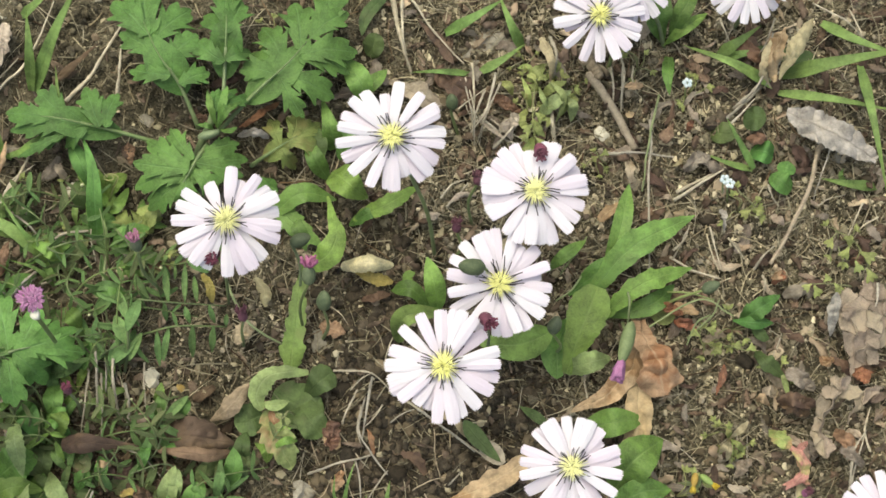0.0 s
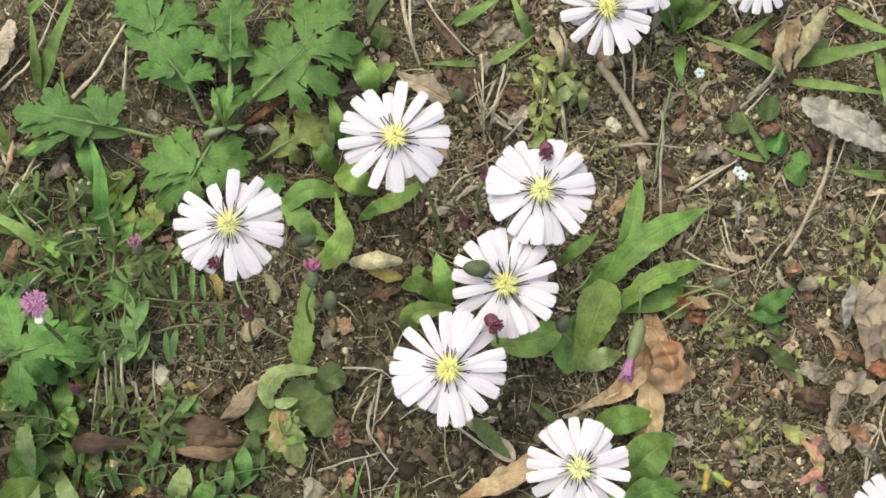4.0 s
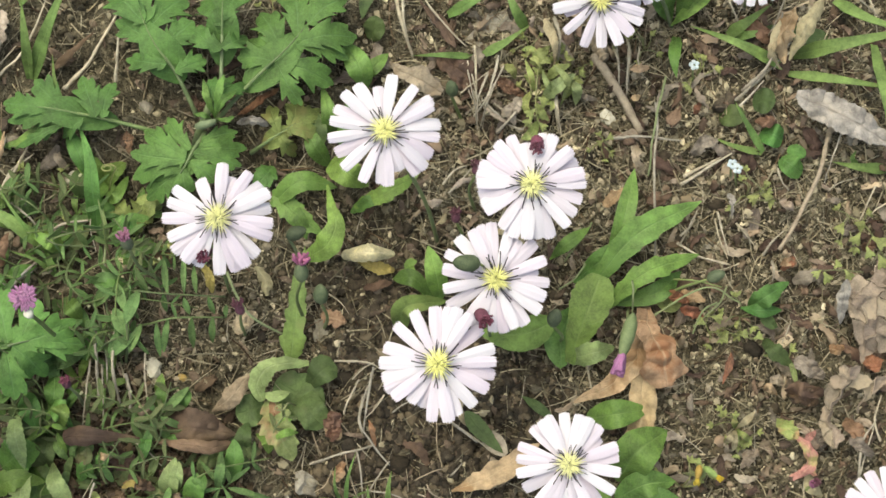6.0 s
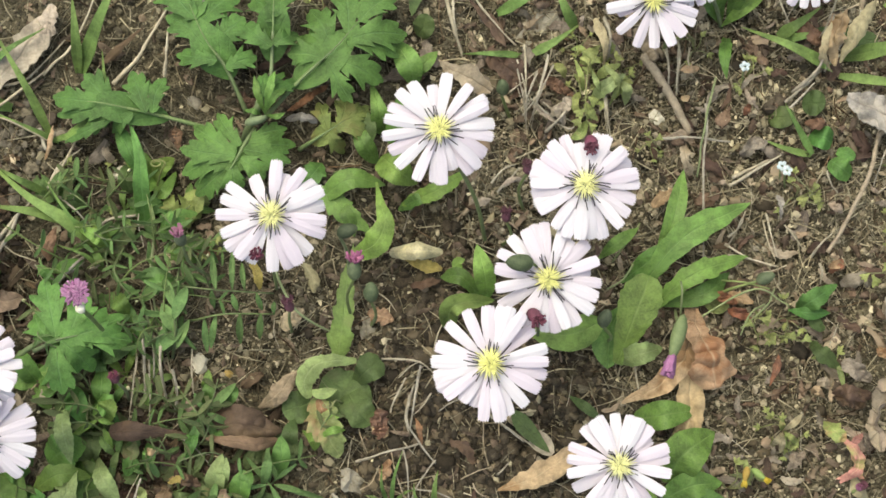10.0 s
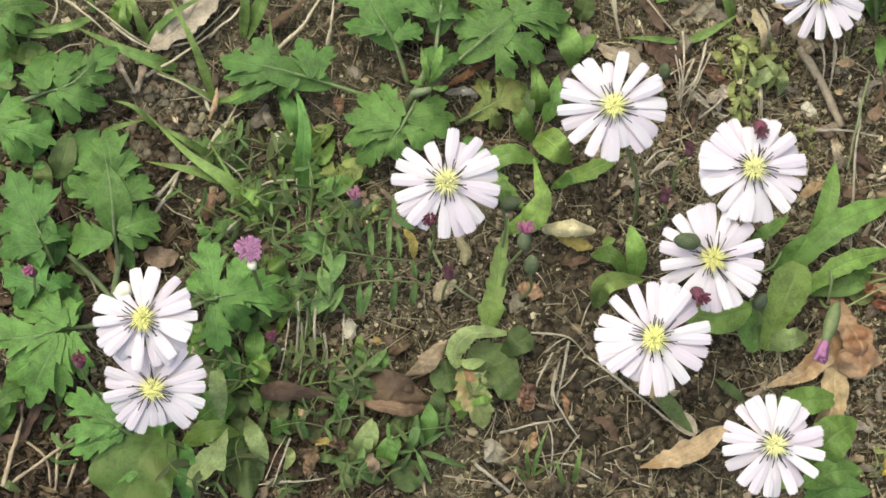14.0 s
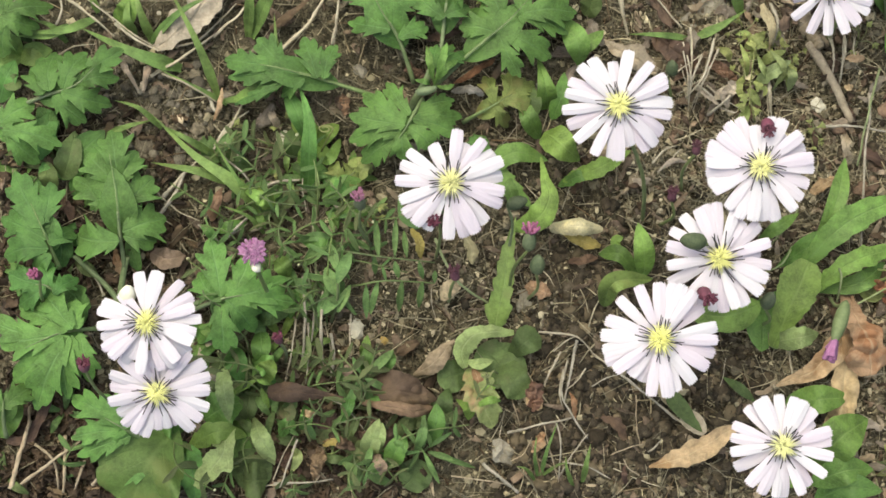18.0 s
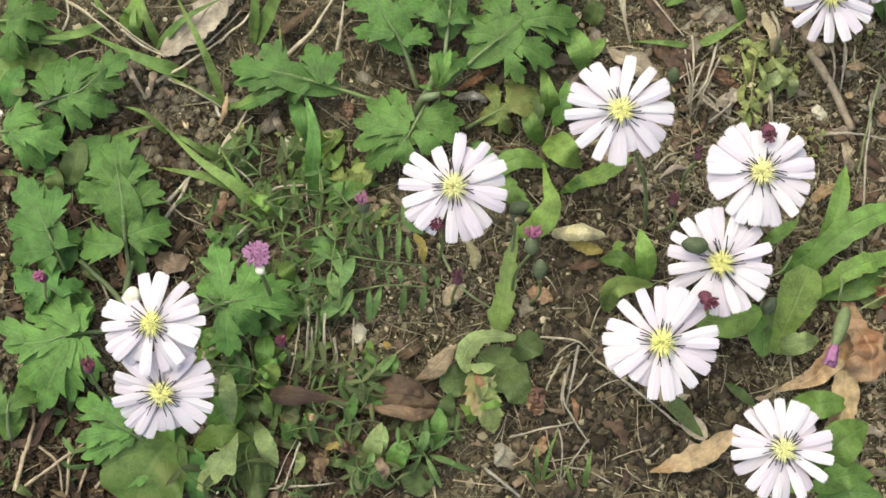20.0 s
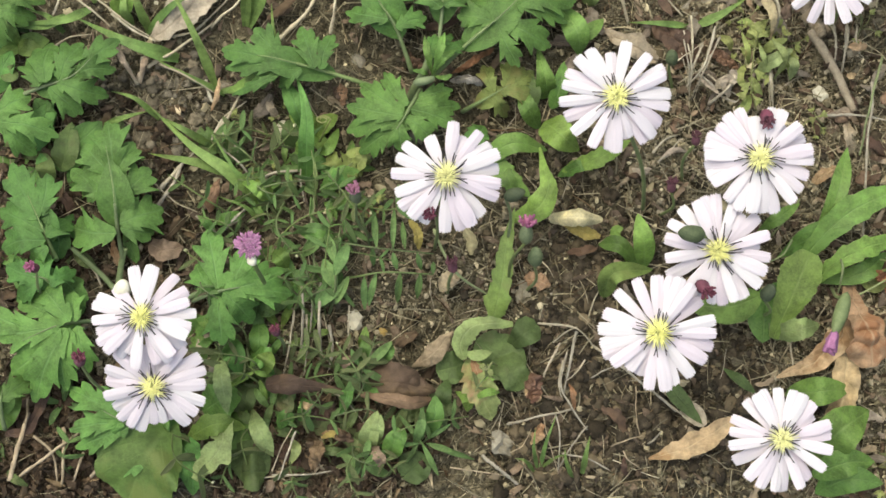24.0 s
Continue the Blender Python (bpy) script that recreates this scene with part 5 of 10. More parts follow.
def mugwort_leaf(e, rib, lobes, material=None):
    """A cut leaf: one lamina of pointed, toothed lobes, each from its foot on the rib to its tip."""
    seed = int(abs(rib[0][0]) * 1e5) % 977
    rng = np.random.default_rng(seed)
    pieces = []
    mid = spline(laid(rib), 25)
    for k, (foot, tip, wide) in enumerate(lobes):
        a, b = np.array(laid([foot])[0]), np.array(laid([tip])[0])
        size = float(np.linalg.norm(b - a))
        heart = mid[int(np.argmin(np.linalg.norm(mid[:, :2] - a[:2], axis=1)))]
        a[:2] = a[:2] * 0.6 + heart[:2] * 0.4
        bow = np.array([-(b - a)[1], (b - a)[0], 0.0]) * rng.uniform(-0.07, 0.07)
        drop = rng.uniform(-0.0035, 0.0005)
        p = [a, (a + b) / 2 + bow + np.array([0, 0, rng.uniform(0.0006, 0.0018)]), b + np.array([0, 0, drop])]
        pieces.append(blade_data(p, wide * rng.uniform(1.14, 1.32), lobe, fold=rng.uniform(0.02, 0.16), cup=rng.uniform(0.0, 0.14), teeth=3.2 if size > 0.0085 else 2.2, tooth=rng.uniform(0.40, 0.54), sweep=30, ripple=0.06, twist=rng.uniform(-16, 16), n=42, m=7, seed=seed * 7 + k * 9, thick=0.0002))
    broad = min(0.0100, max(w for _, _, w in lobes) * 0.95)
    pieces.append(blade_data(mid[6:22] - np.array([0, 0, 0.0015]), broad, oval, fold=0.06, n=18, m=5, seed=seed, thick=0.0002))
    leaf = part("leaf", crisp(joined("leaf", pieces)), material or MUGWORT, e)
    up = mid + np.array([0, 0, 0.0001])
    part("leaf_stalk", tube("leaf_stalk", [tuple(up[0] - (0, 0, 0.0006)), tuple(up[4]), tuple(up[8]), tuple(up[12])], 0.00066, 0.00034, 6, 10), HAIRY, leaf)
    part("midrib", tube("midrib", [tuple(q + (0, 0, 0.0001)) for q in up[11:24:3]], 0.00026, 0.00008, 6, 12), HAIRY, leaf)
    return leaf


def mugwort(label, stalks):
    x, y, z = stalks[0][0][0]
    e = thing("mugwort_plant", (x, y, ground_z(x, y)), label, "plant", "mugwort plants")
    for path, r in stalks:
        part("stem", tube("stem", laid(path), r * 0.85, r * 0.6, 8, 12), HAIRY, e)
    return e


mugwort_1 = mugwort("green mugwort plant with deeply cut leaves and pale stem", [([(-0.0420, 0.0294, 0.0000), (-0.0402, 0.0335, 0.0070), (-0.0369, 0.0382, 0.0120), (-0.0347, 0.0435, 0.0150)], 0.0014)])
for path, width in [([(-0.0350, 0.0370, 0.0130), (-0.0360, 0.0410, 0.0180), (-0.0370, 0.0460, 0.0160)], 0.00212), ([(-0.0350, 0.0370, 0.0130), (-0.0320, 0.0400, 0.0180), (-0.0290, 0.0430, 0.0160)], 0.00212), ([(-0.0350, 0.0370, 0.0140), (-0.0330, 0.0420, 0.0190), (-0.0320, 0.0470, 0.0170)], 0.00240), ([(-0.0360, 0.0370, 0.0120), (-0.0370, 0.0370, 0.0160), (-0.0400, 0.0380, 0.0140)], 0.00155), ([(-0.0350, 0.0370, 0.0120), (-0.0320, 0.0360, 0.0160), (-0.0300, 0.0370, 0.0140)], 0.00155)]:
    part("young_leaf", blade("young_leaf", laid(path), width, lance, teeth=3, tooth=0.3, n=34, m=5, fold=0.3, seed=int(width * 1e5)), YOUNG_MUG, mugwort_1, "bright young leaf at the shoot tip")
mugwort_leaf(mugwort_1, [(-0.0403, 0.0387, 0.0080), (-0.0441, 0.0483, 0.0140), (-0.0489, 0.0554, 0.0180), (-0.0532, 0.0654, 0.0160)], [
    ((-0.0464, 0.0496, 0.0160), (-0.0568, 0.0529, 0.0130), 0.00644),
    ((-0.0442, 0.0478, 0.0160), (-0.0368, 0.0515, 0.0130), 0.00601),
    ((-0.0486, 0.0548, 0.0160), (-0.0590, 0.0623, 0.0130), 0.00829),
    ((-0.0474, 0.0545, 0.0160), (-0.0398, 0.0615, 0.0130), 0.00858),
    ((-0.0516, 0.0607, 0.0160), (-0.0609, 0.0708, 0.0130), 0.00944),
    ((-0.0502, 0.0595, 0.0160), (-0.0415, 0.0686, 0.0130), 0.00944),
    ((-0.0510, 0.0607, 0.0160), (-0.0528, 0.0772, 0.0130), 0.01144),
])
mugwort_leaf(mugwort_1, [(-0.0339, 0.0421, 0.0080), (-0.0329, 0.0523, 0.0140), (-0.0320, 0.0614, 0.0180), (-0.0321, 0.0663, 0.0160)], [
    ((-0.0327, 0.0530, 0.0160), (-0.0402, 0.0601, 0.0130), 0.00686),
    ((-0.0326, 0.0540, 0.0160), (-0.0268, 0.0575, 0.0130), 0.00572),
    ((-0.0328, 0.0591, 0.0160), (-0.0383, 0.0676, 0.0130), 0.00744),
    ((-0.0323, 0.0602, 0.0160), (-0.0283, 0.0700, 0.0130), 0.00744),
    ((-0.0322, 0.0617, 0.0160), (-0.0322, 0.0753, 0.0130), 0.00887),
])
mugwort_leaf(mugwort_1, [(-0.0357, 0.0402, 0.0090), (-0.0336, 0.0425, 0.0160), (-0.0311, 0.0453, 0.0160)], [
    ((-0.0348, 0.0397, 0.0160), (-0.0344, 0.0471, 0.0130), 0.00372),
    ((-0.0337, 0.0406, 0.0160), (-0.0259, 0.0455, 0.0130), 0.00372),
    ((-0.0339, 0.0418, 0.0160), (-0.0305, 0.0482, 0.0130), 0.00343),
])
mugwort_leaf(mugwort_1, [(-0.0354, 0.0371, 0.0080), (-0.0256, 0.0456, 0.0140), (-0.0168, 0.0531, 0.0180), (-0.0096, 0.0621, 0.0160)], [
    ((-0.0183, 0.0497, 0.0160), (-0.0059, 0.0452, 0.0130), 0.00829),
    ((-0.0184, 0.0489, 0.0160), (-0.0136, 0.0396, 0.0130), 0.00601),
    ((-0.0143, 0.0546, 0.0160), (0.0004, 0.0570, 0.0130), 0.00829),
    ((-0.0143, 0.0540, 0.0160), (-0.0017, 0.0515, 0.0130), 0.00601),
    ((-0.0114, 0.0591, 0.0160), (-0.0016, 0.0667, 0.0130), 0.00801),
    ((-0.0099, 0.0611, 0.0160), (-0.0058, 0.0747, 0.0130), 0.01001),
    ((-0.0137, 0.0563, 0.0160), (-0.0152, 0.0705, 0.0130), 0.00887),
    ((-0.0180, 0.0526, 0.0160), (-0.0236, 0.0640, 0.0130), 0.00858),
    ((-0.0197, 0.0501, 0.0160), (-0.0291, 0.0519, 0.0130), 0.00715),
    ((-0.0194, 0.0509, 0.0160), (-0.0271, 0.0568, 0.0130), 0.00572),
])
mugwort_leaf(mugwort_1, [(-0.0475, 0.0341, 0.0080), (-0.0621, 0.0378, 0.0140), (-0.0740, 0.0401, 0.0180), (-0.0799, 0.0413, 0.0160)], [
    ((-0.0757, 0.0406, 0.0160), (-0.0877, 0.0430, 0.0130), 0.00715),
    ((-0.0715, 0.0391, 0.0160), (-0.0796, 0.0480, 0.0130), 0.00829),
    ((-0.0702, 0.0388, 0.0160), (-0.0866, 0.0384, 0.0130), 0.00601),
    ((-0.0713, 0.0379, 0.0160), (-0.0799, 0.0348, 0.0130), 0.00515),
    ((-0.0643, 0.0375, 0.0160), (-0.0681, 0.0489, 0.0130), 0.00744),
    ((-0.0629, 0.0377, 0.0160), (-0.0597, 0.0469, 0.0130), 0.00601),
    ((-0.0729, 0.0350, 0.0160), (-0.0849, 0.0315, 0.0130), 0.00315),
    ((-0.0674, 0.0373, 0.0160), (-0.0735, 0.0342, 0.0130), 0.00429),
])
mugwort_leaf(mugwort_1, [(-0.0380, 0.0340, 0.0100), (-0.0400, 0.0290, 0.0160), (-0.0420, 0.0250, 0.0170), (-0.0450, 0.0210, 0.0150)], [
    ((-0.0380, 0.0310, 0.0160), (-0.0300, 0.0340, 0.0130), 0.00508),
    ((-0.0390, 0.0300, 0.0160), (-0.0280, 0.0300, 0.0130), 0.00592),
    ((-0.0400, 0.0280, 0.0160), (-0.0290, 0.0250, 0.0130), 0.00564),
    ((-0.0410, 0.0260, 0.0160), (-0.0350, 0.0210, 0.0130), 0.00649),
    ((-0.0430, 0.0250, 0.0160), (-0.0420, 0.0180, 0.0130), 0.00649),
    ((-0.0440, 0.0240, 0.0160), (-0.0530, 0.0180, 0.0130), 0.00761),
    ((-0.0430, 0.0250, 0.0160), (-0.0560, 0.0230, 0.0130), 0.00733),
    ((-0.0420, 0.0260, 0.0160), (-0.0560, 0.0290, 0.0130), 0.00705),
    ((-0.0420, 0.0270, 0.0160), (-0.0530, 0.0350, 0.0130), 0.00592),
    ((-0.0410, 0.0290, 0.0160), (-0.0470, 0.0380, 0.0130), 0.00564),
])
part("shoot_tip", lump("shoot_tip", laid([(-0.0370, 0.0350, 0.0170)])[0], 0.0019, 5, 0.2, BALL2, (0.6, 1.6, 0.7)), HAIRY, mugwort_1, "pale downy shoot tip")
mugwort_leaf(mugwort_1, [(-0.0276, 0.0298, 0.0030), (-0.0213, 0.0324, 0.0070), (-0.0149, 0.0364, 0.0080)], [
    ((-0.0199, 0.0336, 0.0070), (-0.0225, 0.0413, 0.0060), 0.00486),
    ((-0.0170, 0.0346, 0.0070), (-0.0157, 0.0428, 0.0060), 0.00543),
    ((-0.0156, 0.0357, 0.0070), (-0.0096, 0.0400, 0.0060), 0.00515),
    ((-0.0177, 0.0336, 0.0070), (-0.0101, 0.0331, 0.0060), 0.00486),
    ((-0.0194, 0.0327, 0.0070), (-0.0162, 0.0286, 0.0060), 0.00486),
], OLD_MUG)
mugwort_leaf(mugwort_1, [(-0.0610, 0.0113, 0.0030), (-0.0573, 0.0139, 0.0060), (-0.0545, 0.0162, 0.0070)], [
    ((-0.0577, 0.0139, 0.0060), (-0.0611, 0.0176, 0.0050), 0.00486),
    ((-0.0566, 0.0146, 0.0060), (-0.0554, 0.0191, 0.0050), 0.00486),
    ((-0.0563, 0.0138, 0.0060), (-0.0521, 0.0145, 0.0050), 0.00486),
    ((-0.0577, 0.0129, 0.0060), (-0.0551, 0.0102, 0.0050), 0.00429),
], OLD_MUG)
mugwort_2 = mugwort("spreading mugwort plant with broad lobed leaves", [([(-0.1146, -0.0191, 0.0010), (-0.1126, -0.0109, 0.0060), (-0.1112, -0.0068, 0.0090)], 0.0011), ([(-0.1109, -0.0234, 0.0010), (-0.1162, -0.0151, 0.0050), (-0.1246, -0.0069, 0.0070)], 0.0010), ([(-0.1079, -0.0247, 0.0010), (-0.1133, -0.0248, 0.0070), (-0.1181, -0.0248, 0.0110)], 0.0009), ([(-0.1009, -0.0217, 0.0010), (-0.0960, -0.0190, 0.0060), (-0.0912, -0.0171, 0.0100)], 0.0009)])
mugwort_leaf(mugwort_2, [(-0.1121, -0.0096, 0.0080), (-0.1122, -0.0003, 0.0140), (-0.1125, 0.0077, 0.0180), (-0.1151, 0.0191, 0.0160)], [
    ((-0.1117, -0.0035, 0.0160), (-0.1238, -0.0021, 0.0130), 0.01001),
    ((-0.1107, -0.0013, 0.0160), (-0.1016, 0.0029, 0.0130), 0.01001),
    ((-0.1104, -0.0021, 0.0160), (-0.1036, -0.0031, 0.0130), 0.00658),
    ((-0.1127, 0.0034, 0.0160), (-0.1250, 0.0125, 0.0130), 0.00858),
    ((-0.1128, 0.0062, 0.0160), (-0.1214, 0.0064, 0.0130), 0.00601),
    ((-0.1118, 0.0048, 0.0160), (-0.1048, 0.0127, 0.0130), 0.01001),
    ((-0.1137, 0.0104, 0.0160), (-0.1213, 0.0183, 0.0130), 0.00801),
    ((-0.1123, 0.0104, 0.0160), (-0.1087, 0.0191, 0.0130), 0.00801),
    ((-0.1130, 0.0118, 0.0160), (-0.1155, 0.0241, 0.0130), 0.00944),
])
mugwort_leaf(mugwort_2, [(-0.1405, 0.0304, 0.0080), (-0.1318, 0.0324, 0.0140), (-0.1240, 0.0347, 0.0180), (-0.1183, 0.0396, 0.0160)], [
    ((-0.1231, 0.0359, 0.0160), (-0.1131, 0.0447, 0.0130), 0.00744),
    ((-0.1245, 0.0350, 0.0160), (-0.1139, 0.0374, 0.0130), 0.00601),
    ((-0.1272, 0.0330, 0.0160), (-0.1158, 0.0309, 0.0130), 0.00715),
    ((-0.1292, 0.0315, 0.0160), (-0.1219, 0.0262, 0.0130), 0.00658),
    ((-0.1272, 0.0336, 0.0160), (-0.1224, 0.0439, 0.0130), 0.00801),
    ((-0.1300, 0.0329, 0.0160), (-0.1312, 0.0446, 0.0130), 0.00858),
    ((-0.1321, 0.0320, 0.0160), (-0.1358, 0.0408, 0.0130), 0.00744),
])
mugwort_leaf(mugwort_2, [(-0.1276, -0.0103, 0.0090), (-0.1302, -0.0023, 0.0160), (-0.1344, 0.0060, 0.0160)], [
    ((-0.1313, -0.0009, 0.0160), (-0.1394, 0.0136, 0.0130), 0.00887),
    ((-0.1307, 0.0002, 0.0160), (-0.1300, 0.0110, 0.0130), 0.00744),
    ((-0.1298, -0.0037, 0.0160), (-0.1427, 0.0020, 0.0130), 0.00887),
    ((-0.1291, -0.0050, 0.0160), (-0.1248, -0.0002, 0.0130), 0.00715),
    ((-0.1290, -0.0059, 0.0160), (-0.1408, -0.0078, 0.0130), 0.00887),
    ((-0.1280, -0.0072, 0.0160), (-0.1329, -0.0118, 0.0130), 0.00658),
])
mugwort_leaf(mugwort_2, [(-0.1170, -0.0249, 0.0090), (-0.1247, -0.0265, 0.0160), (-0.1342, -0.0309, 0.0160)], [
    ((-0.1220, -0.0257, 0.0160), (-0.1317, -0.0157, 0.0130), 0.00801),
    ((-0.1233, -0.0264, 0.0160), (-0.1370, -0.0203, 0.0130), 0.00801),
    ((-0.1247, -0.0272, 0.0160), (-0.1412, -0.0291, 0.0130), 0.00887),
    ((-0.1239, -0.0280, 0.0160), (-0.1376, -0.0387, 0.0130), 0.00944),
    ((-0.1226, -0.0279, 0.0160), (-0.1318, -0.0455, 0.0130), 0.00944),
    ((-0.1219, -0.0279, 0.0160), (-0.1240, -0.0425, 0.0130), 0.00858),
    ((-0.1205, -0.0271, 0.0160), (-0.1190, -0.0383, 0.0130), 0.00715),
    ((-0.1206, -0.0257, 0.0160), (-0.1223, -0.0183, 0.0130), 0.00658),
    ((-0.1260, -0.0272, 0.0160), (-0.1443, -0.0233, 0.0130), 0.00715),
])
mugwort_leaf(mugwort_2, [(-0.1244, -0.0201, 0.0090), (-0.1286, -0.0153, 0.0160), (-0.1335, -0.0149, 0.0160)], [
    ((-0.1293, -0.0148, 0.0160), (-0.1391, -0.0120, 0.0130), 0.00658),
    ((-0.1293, -0.0156, 0.0160), (-0.1373, -0.0198, 0.0130), 0.00601),
    ((-0.1279, -0.0161, 0.0160), (-0.1296, -0.0087, 0.0130), 0.00601),
    ((-0.1271, -0.0175, 0.0160), (-0.1226, -0.0127, 0.0130), 0.00515),
])
mugwort_leaf(mugwort_2, [(-0.0941, -0.0195, 0.0090), (-0.0849, -0.0173, 0.0160), (-0.0773, -0.0159, 0.0160)], [
    ((-0.0846, -0.0173, 0.0160), (-0.0712, -0.0116, 0.0130), 0.00858),
    ((-0.0821, -0.0165, 0.0160), (-0.0688, -0.0177, 0.0130), 0.00801),
    ((-0.0849, -0.0180, 0.0160), (-0.0787, -0.0249, 0.0130), 0.00801),
    ((-0.0868, -0.0189, 0.0160), (-0.0855, -0.0306, 0.0130), 0.00858),
    ((-0.0876, -0.0175, 0.0160), (-0.0930, -0.0107, 0.0130), 0.00744),
    ((-0.0863, -0.0166, 0.0160), (-0.0902, -0.0022, 0.0130), 0.00887),
    ((-0.0835, -0.0166, 0.0160), (-0.0797, -0.0062, 0.0130), 0.00744),
])
mugwort_leaf(mugwort_2, [(-0.1048, -0.0530, 0.0090), (-0.1093, -0.0495, 0.0160), (-0.1142, -0.0469, 0.0160)], [
    ((-0.1086, -0.0488, 0.0160), (-0.1236, -0.0420, 0.0130), 0.00801),
    ((-0.1086, -0.0502, 0.0160), (-0.1226, -0.0522, 0.0130), 0.00658),
    ((-0.1082, -0.0518, 0.0160), (-0.1216, -0.0565, 0.0130), 0.00658),
    ((-0.1072, -0.0488, 0.0160), (-0.1150, -0.0415, 0.0130), 0.00744),
])
mugwort_leaf(mugwort_2, [(-0.1483, 0.0252, 0.0090), (-0.1408, 0.0242, 0.0160), (-0.1351, 0.0212, 0.0160)], [
    ((-0.1422, 0.0228, 0.0160), (-0.1280, 0.0204, 0.0130), 0.00744),
    ((-0.1436, 0.0249, 0.0160), (-0.1355, 0.0311, 0.0130), 0.00744),
    ((-0.1415, 0.0235, 0.0160), (-0.1342, 0.0163, 0.0130), 0.00658),
])
mugwort_leaf(mugwort_2, [(-0.1510, 0.0540, 0.0090), (-0.1435, 0.0526, 0.0160), (-0.1379, 0.0539, 0.0160)], [
    ((-0.1435, 0.0535, 0.0160), (-0.1325, 0.0567, 0.0130), 0.00715),
    ((-0.1442, 0.0517, 0.0160), (-0.1354, 0.0509, 0.0130), 0.00658),
    ((-0.1436, 0.0540, 0.0160), (-0.1404, 0.0620, 0.0130), 0.00658),
    ((-0.1420, 0.0498, 0.0160), (-0.1438, 0.0429, 0.0130), 0.00629),
])
mugwort_leaf(mugwort_2, [(-0.1391, -0.0523, 0.0090), (-0.1384, -0.0453, 0.0160), (-0.1379, -0.0398, 0.0160)], [
    ((-0.1384, -0.0453, 0.0160), (-0.1331, -0.0397, 0.0130), 0.00686),
    ((-0.1383, -0.0460, 0.0160), (-0.1443, -0.0386, 0.0130), 0.00686),
])

# ---- grass ----


def grass(label, blades, material=None, name="grass_tuft", group="grass tufts"):
    x, y, z = blades[0][0][0]
    e = thing(name, (x, y, ground_z(x, y)), label, "grass", group)
    for k, (path, width) in enumerate(blades):
        part("blade", blade("blade", laid(path), width * 0.95, reed, fold=0.25, n=18, m=5, twist=15, seed=k, thick=0.00018), material or GRASS, e)
    return e


grass("broad and narrow blades crossing bare soil", [
    ([(-0.0790, 0.0070, 0.0030), (-0.0860, 0.0130, 0.0100), (-0.0950, 0.0190, 0.0100), (-0.1060, 0.0290, 0.0080)], 0.00395), ([(-0.0850, 0.0130, 0.0030), (-0.0940, 0.0150, 0.0090), (-0.1060, 0.0170, 0.0070)], 0.00338), ([(-0.0880, 0.0330, 0.0030), (-0.0950, 0.0360, 0.0080), (-0.1050, 0.0410, 0.0060)], 0.00197), ([(-0.0910, 0.0200, 0.0020), (-0.0970, 0.0230, 0.0070), (-0.1040, 0.0270, 0.0050)], 0.00226),
])
grass("two upright green grass blades", [([(-0.0825, 0.0507, 0.0020), (-0.0753, 0.0616, 0.0160), (-0.0672, 0.0747, 0.0200)], 0.00429), ([(-0.0831, 0.0507, 0.0020), (-0.0816, 0.0594, 0.0140), (-0.0818, 0.0675, 0.0160)], 0.00315), ([(-0.0853, 0.0701, 0.0020), (-0.0813, 0.0713, 0.0080), (-0.0738, 0.0764, 0.0100)], 0.00315)])
grass("green and yellowing grass blades over dry straw", [
    ([(-0.0901, 0.0348, 0.0020), (-0.0941, 0.0460, 0.0150), (-0.1027, 0.0621, 0.0160)], 0.00272), ([(-0.1000, 0.0420, 0.0030), (-0.1100, 0.0440, 0.0090), (-0.1250, 0.0510, 0.0080)], 0.00423), ([(-0.1220, 0.0540, 0.0030), (-0.1290, 0.0500, 0.0090), (-0.1420, 0.0500, 0.0070)], 0.00282), ([(-0.1286, 0.0522, 0.0030), (-0.1337, 0.0489, 0.0090), (-0.1430, 0.0498, 0.0050)], 0.00272),
    ([(-0.1084, 0.0488, 0.0020), (-0.0994, 0.0542, 0.0100), (-0.0901, 0.0611, 0.0090)], 0.00257), ([(-0.0886, 0.0337, 0.0020), (-0.0805, 0.0347, 0.0080), (-0.0758, 0.0391, 0.0060)], 0.00229), ([(-0.1183, 0.0248, 0.0020), (-0.1119, 0.0264, 0.0060), (-0.1066, 0.0283, 0.0040)], 0.00186),
    ([(-0.1077, 0.0492, 0.0020), (-0.1094, 0.0547, 0.0100), (-0.1122, 0.0631, 0.0080)], 0.00272), ([(-0.1217, 0.0562, 0.0020), (-0.1230, 0.0595, 0.0070), (-0.1263, 0.0640, 0.0060)], 0.00215), ([(-0.1121, 0.0505, 0.0020), (-0.1127, 0.0534, 0.0090), (-0.1126, 0.0609, 0.0080)], 0.00300),
])
grass("short grass blades beside a flat stone", [
    ([(0.0433, 0.0594, 0.0020), (0.0403, 0.0633, 0.0100), (0.0372, 0.0718, 0.0090)], 0.00343), ([(0.0236, 0.0641, 0.0020), (0.0306, 0.0660, 0.0090), (0.0390, 0.0713, 0.0070)], 0.00343), ([(0.0298, 0.0528, 0.0020), (0.0216, 0.0527, 0.0060), (0.0141, 0.0533, 0.0040)], 0.00200),
    ([(0.0320, 0.0529, 0.0020), (0.0376, 0.0553, 0.0070), (0.0440, 0.0595, 0.0060)], 0.00286),
])
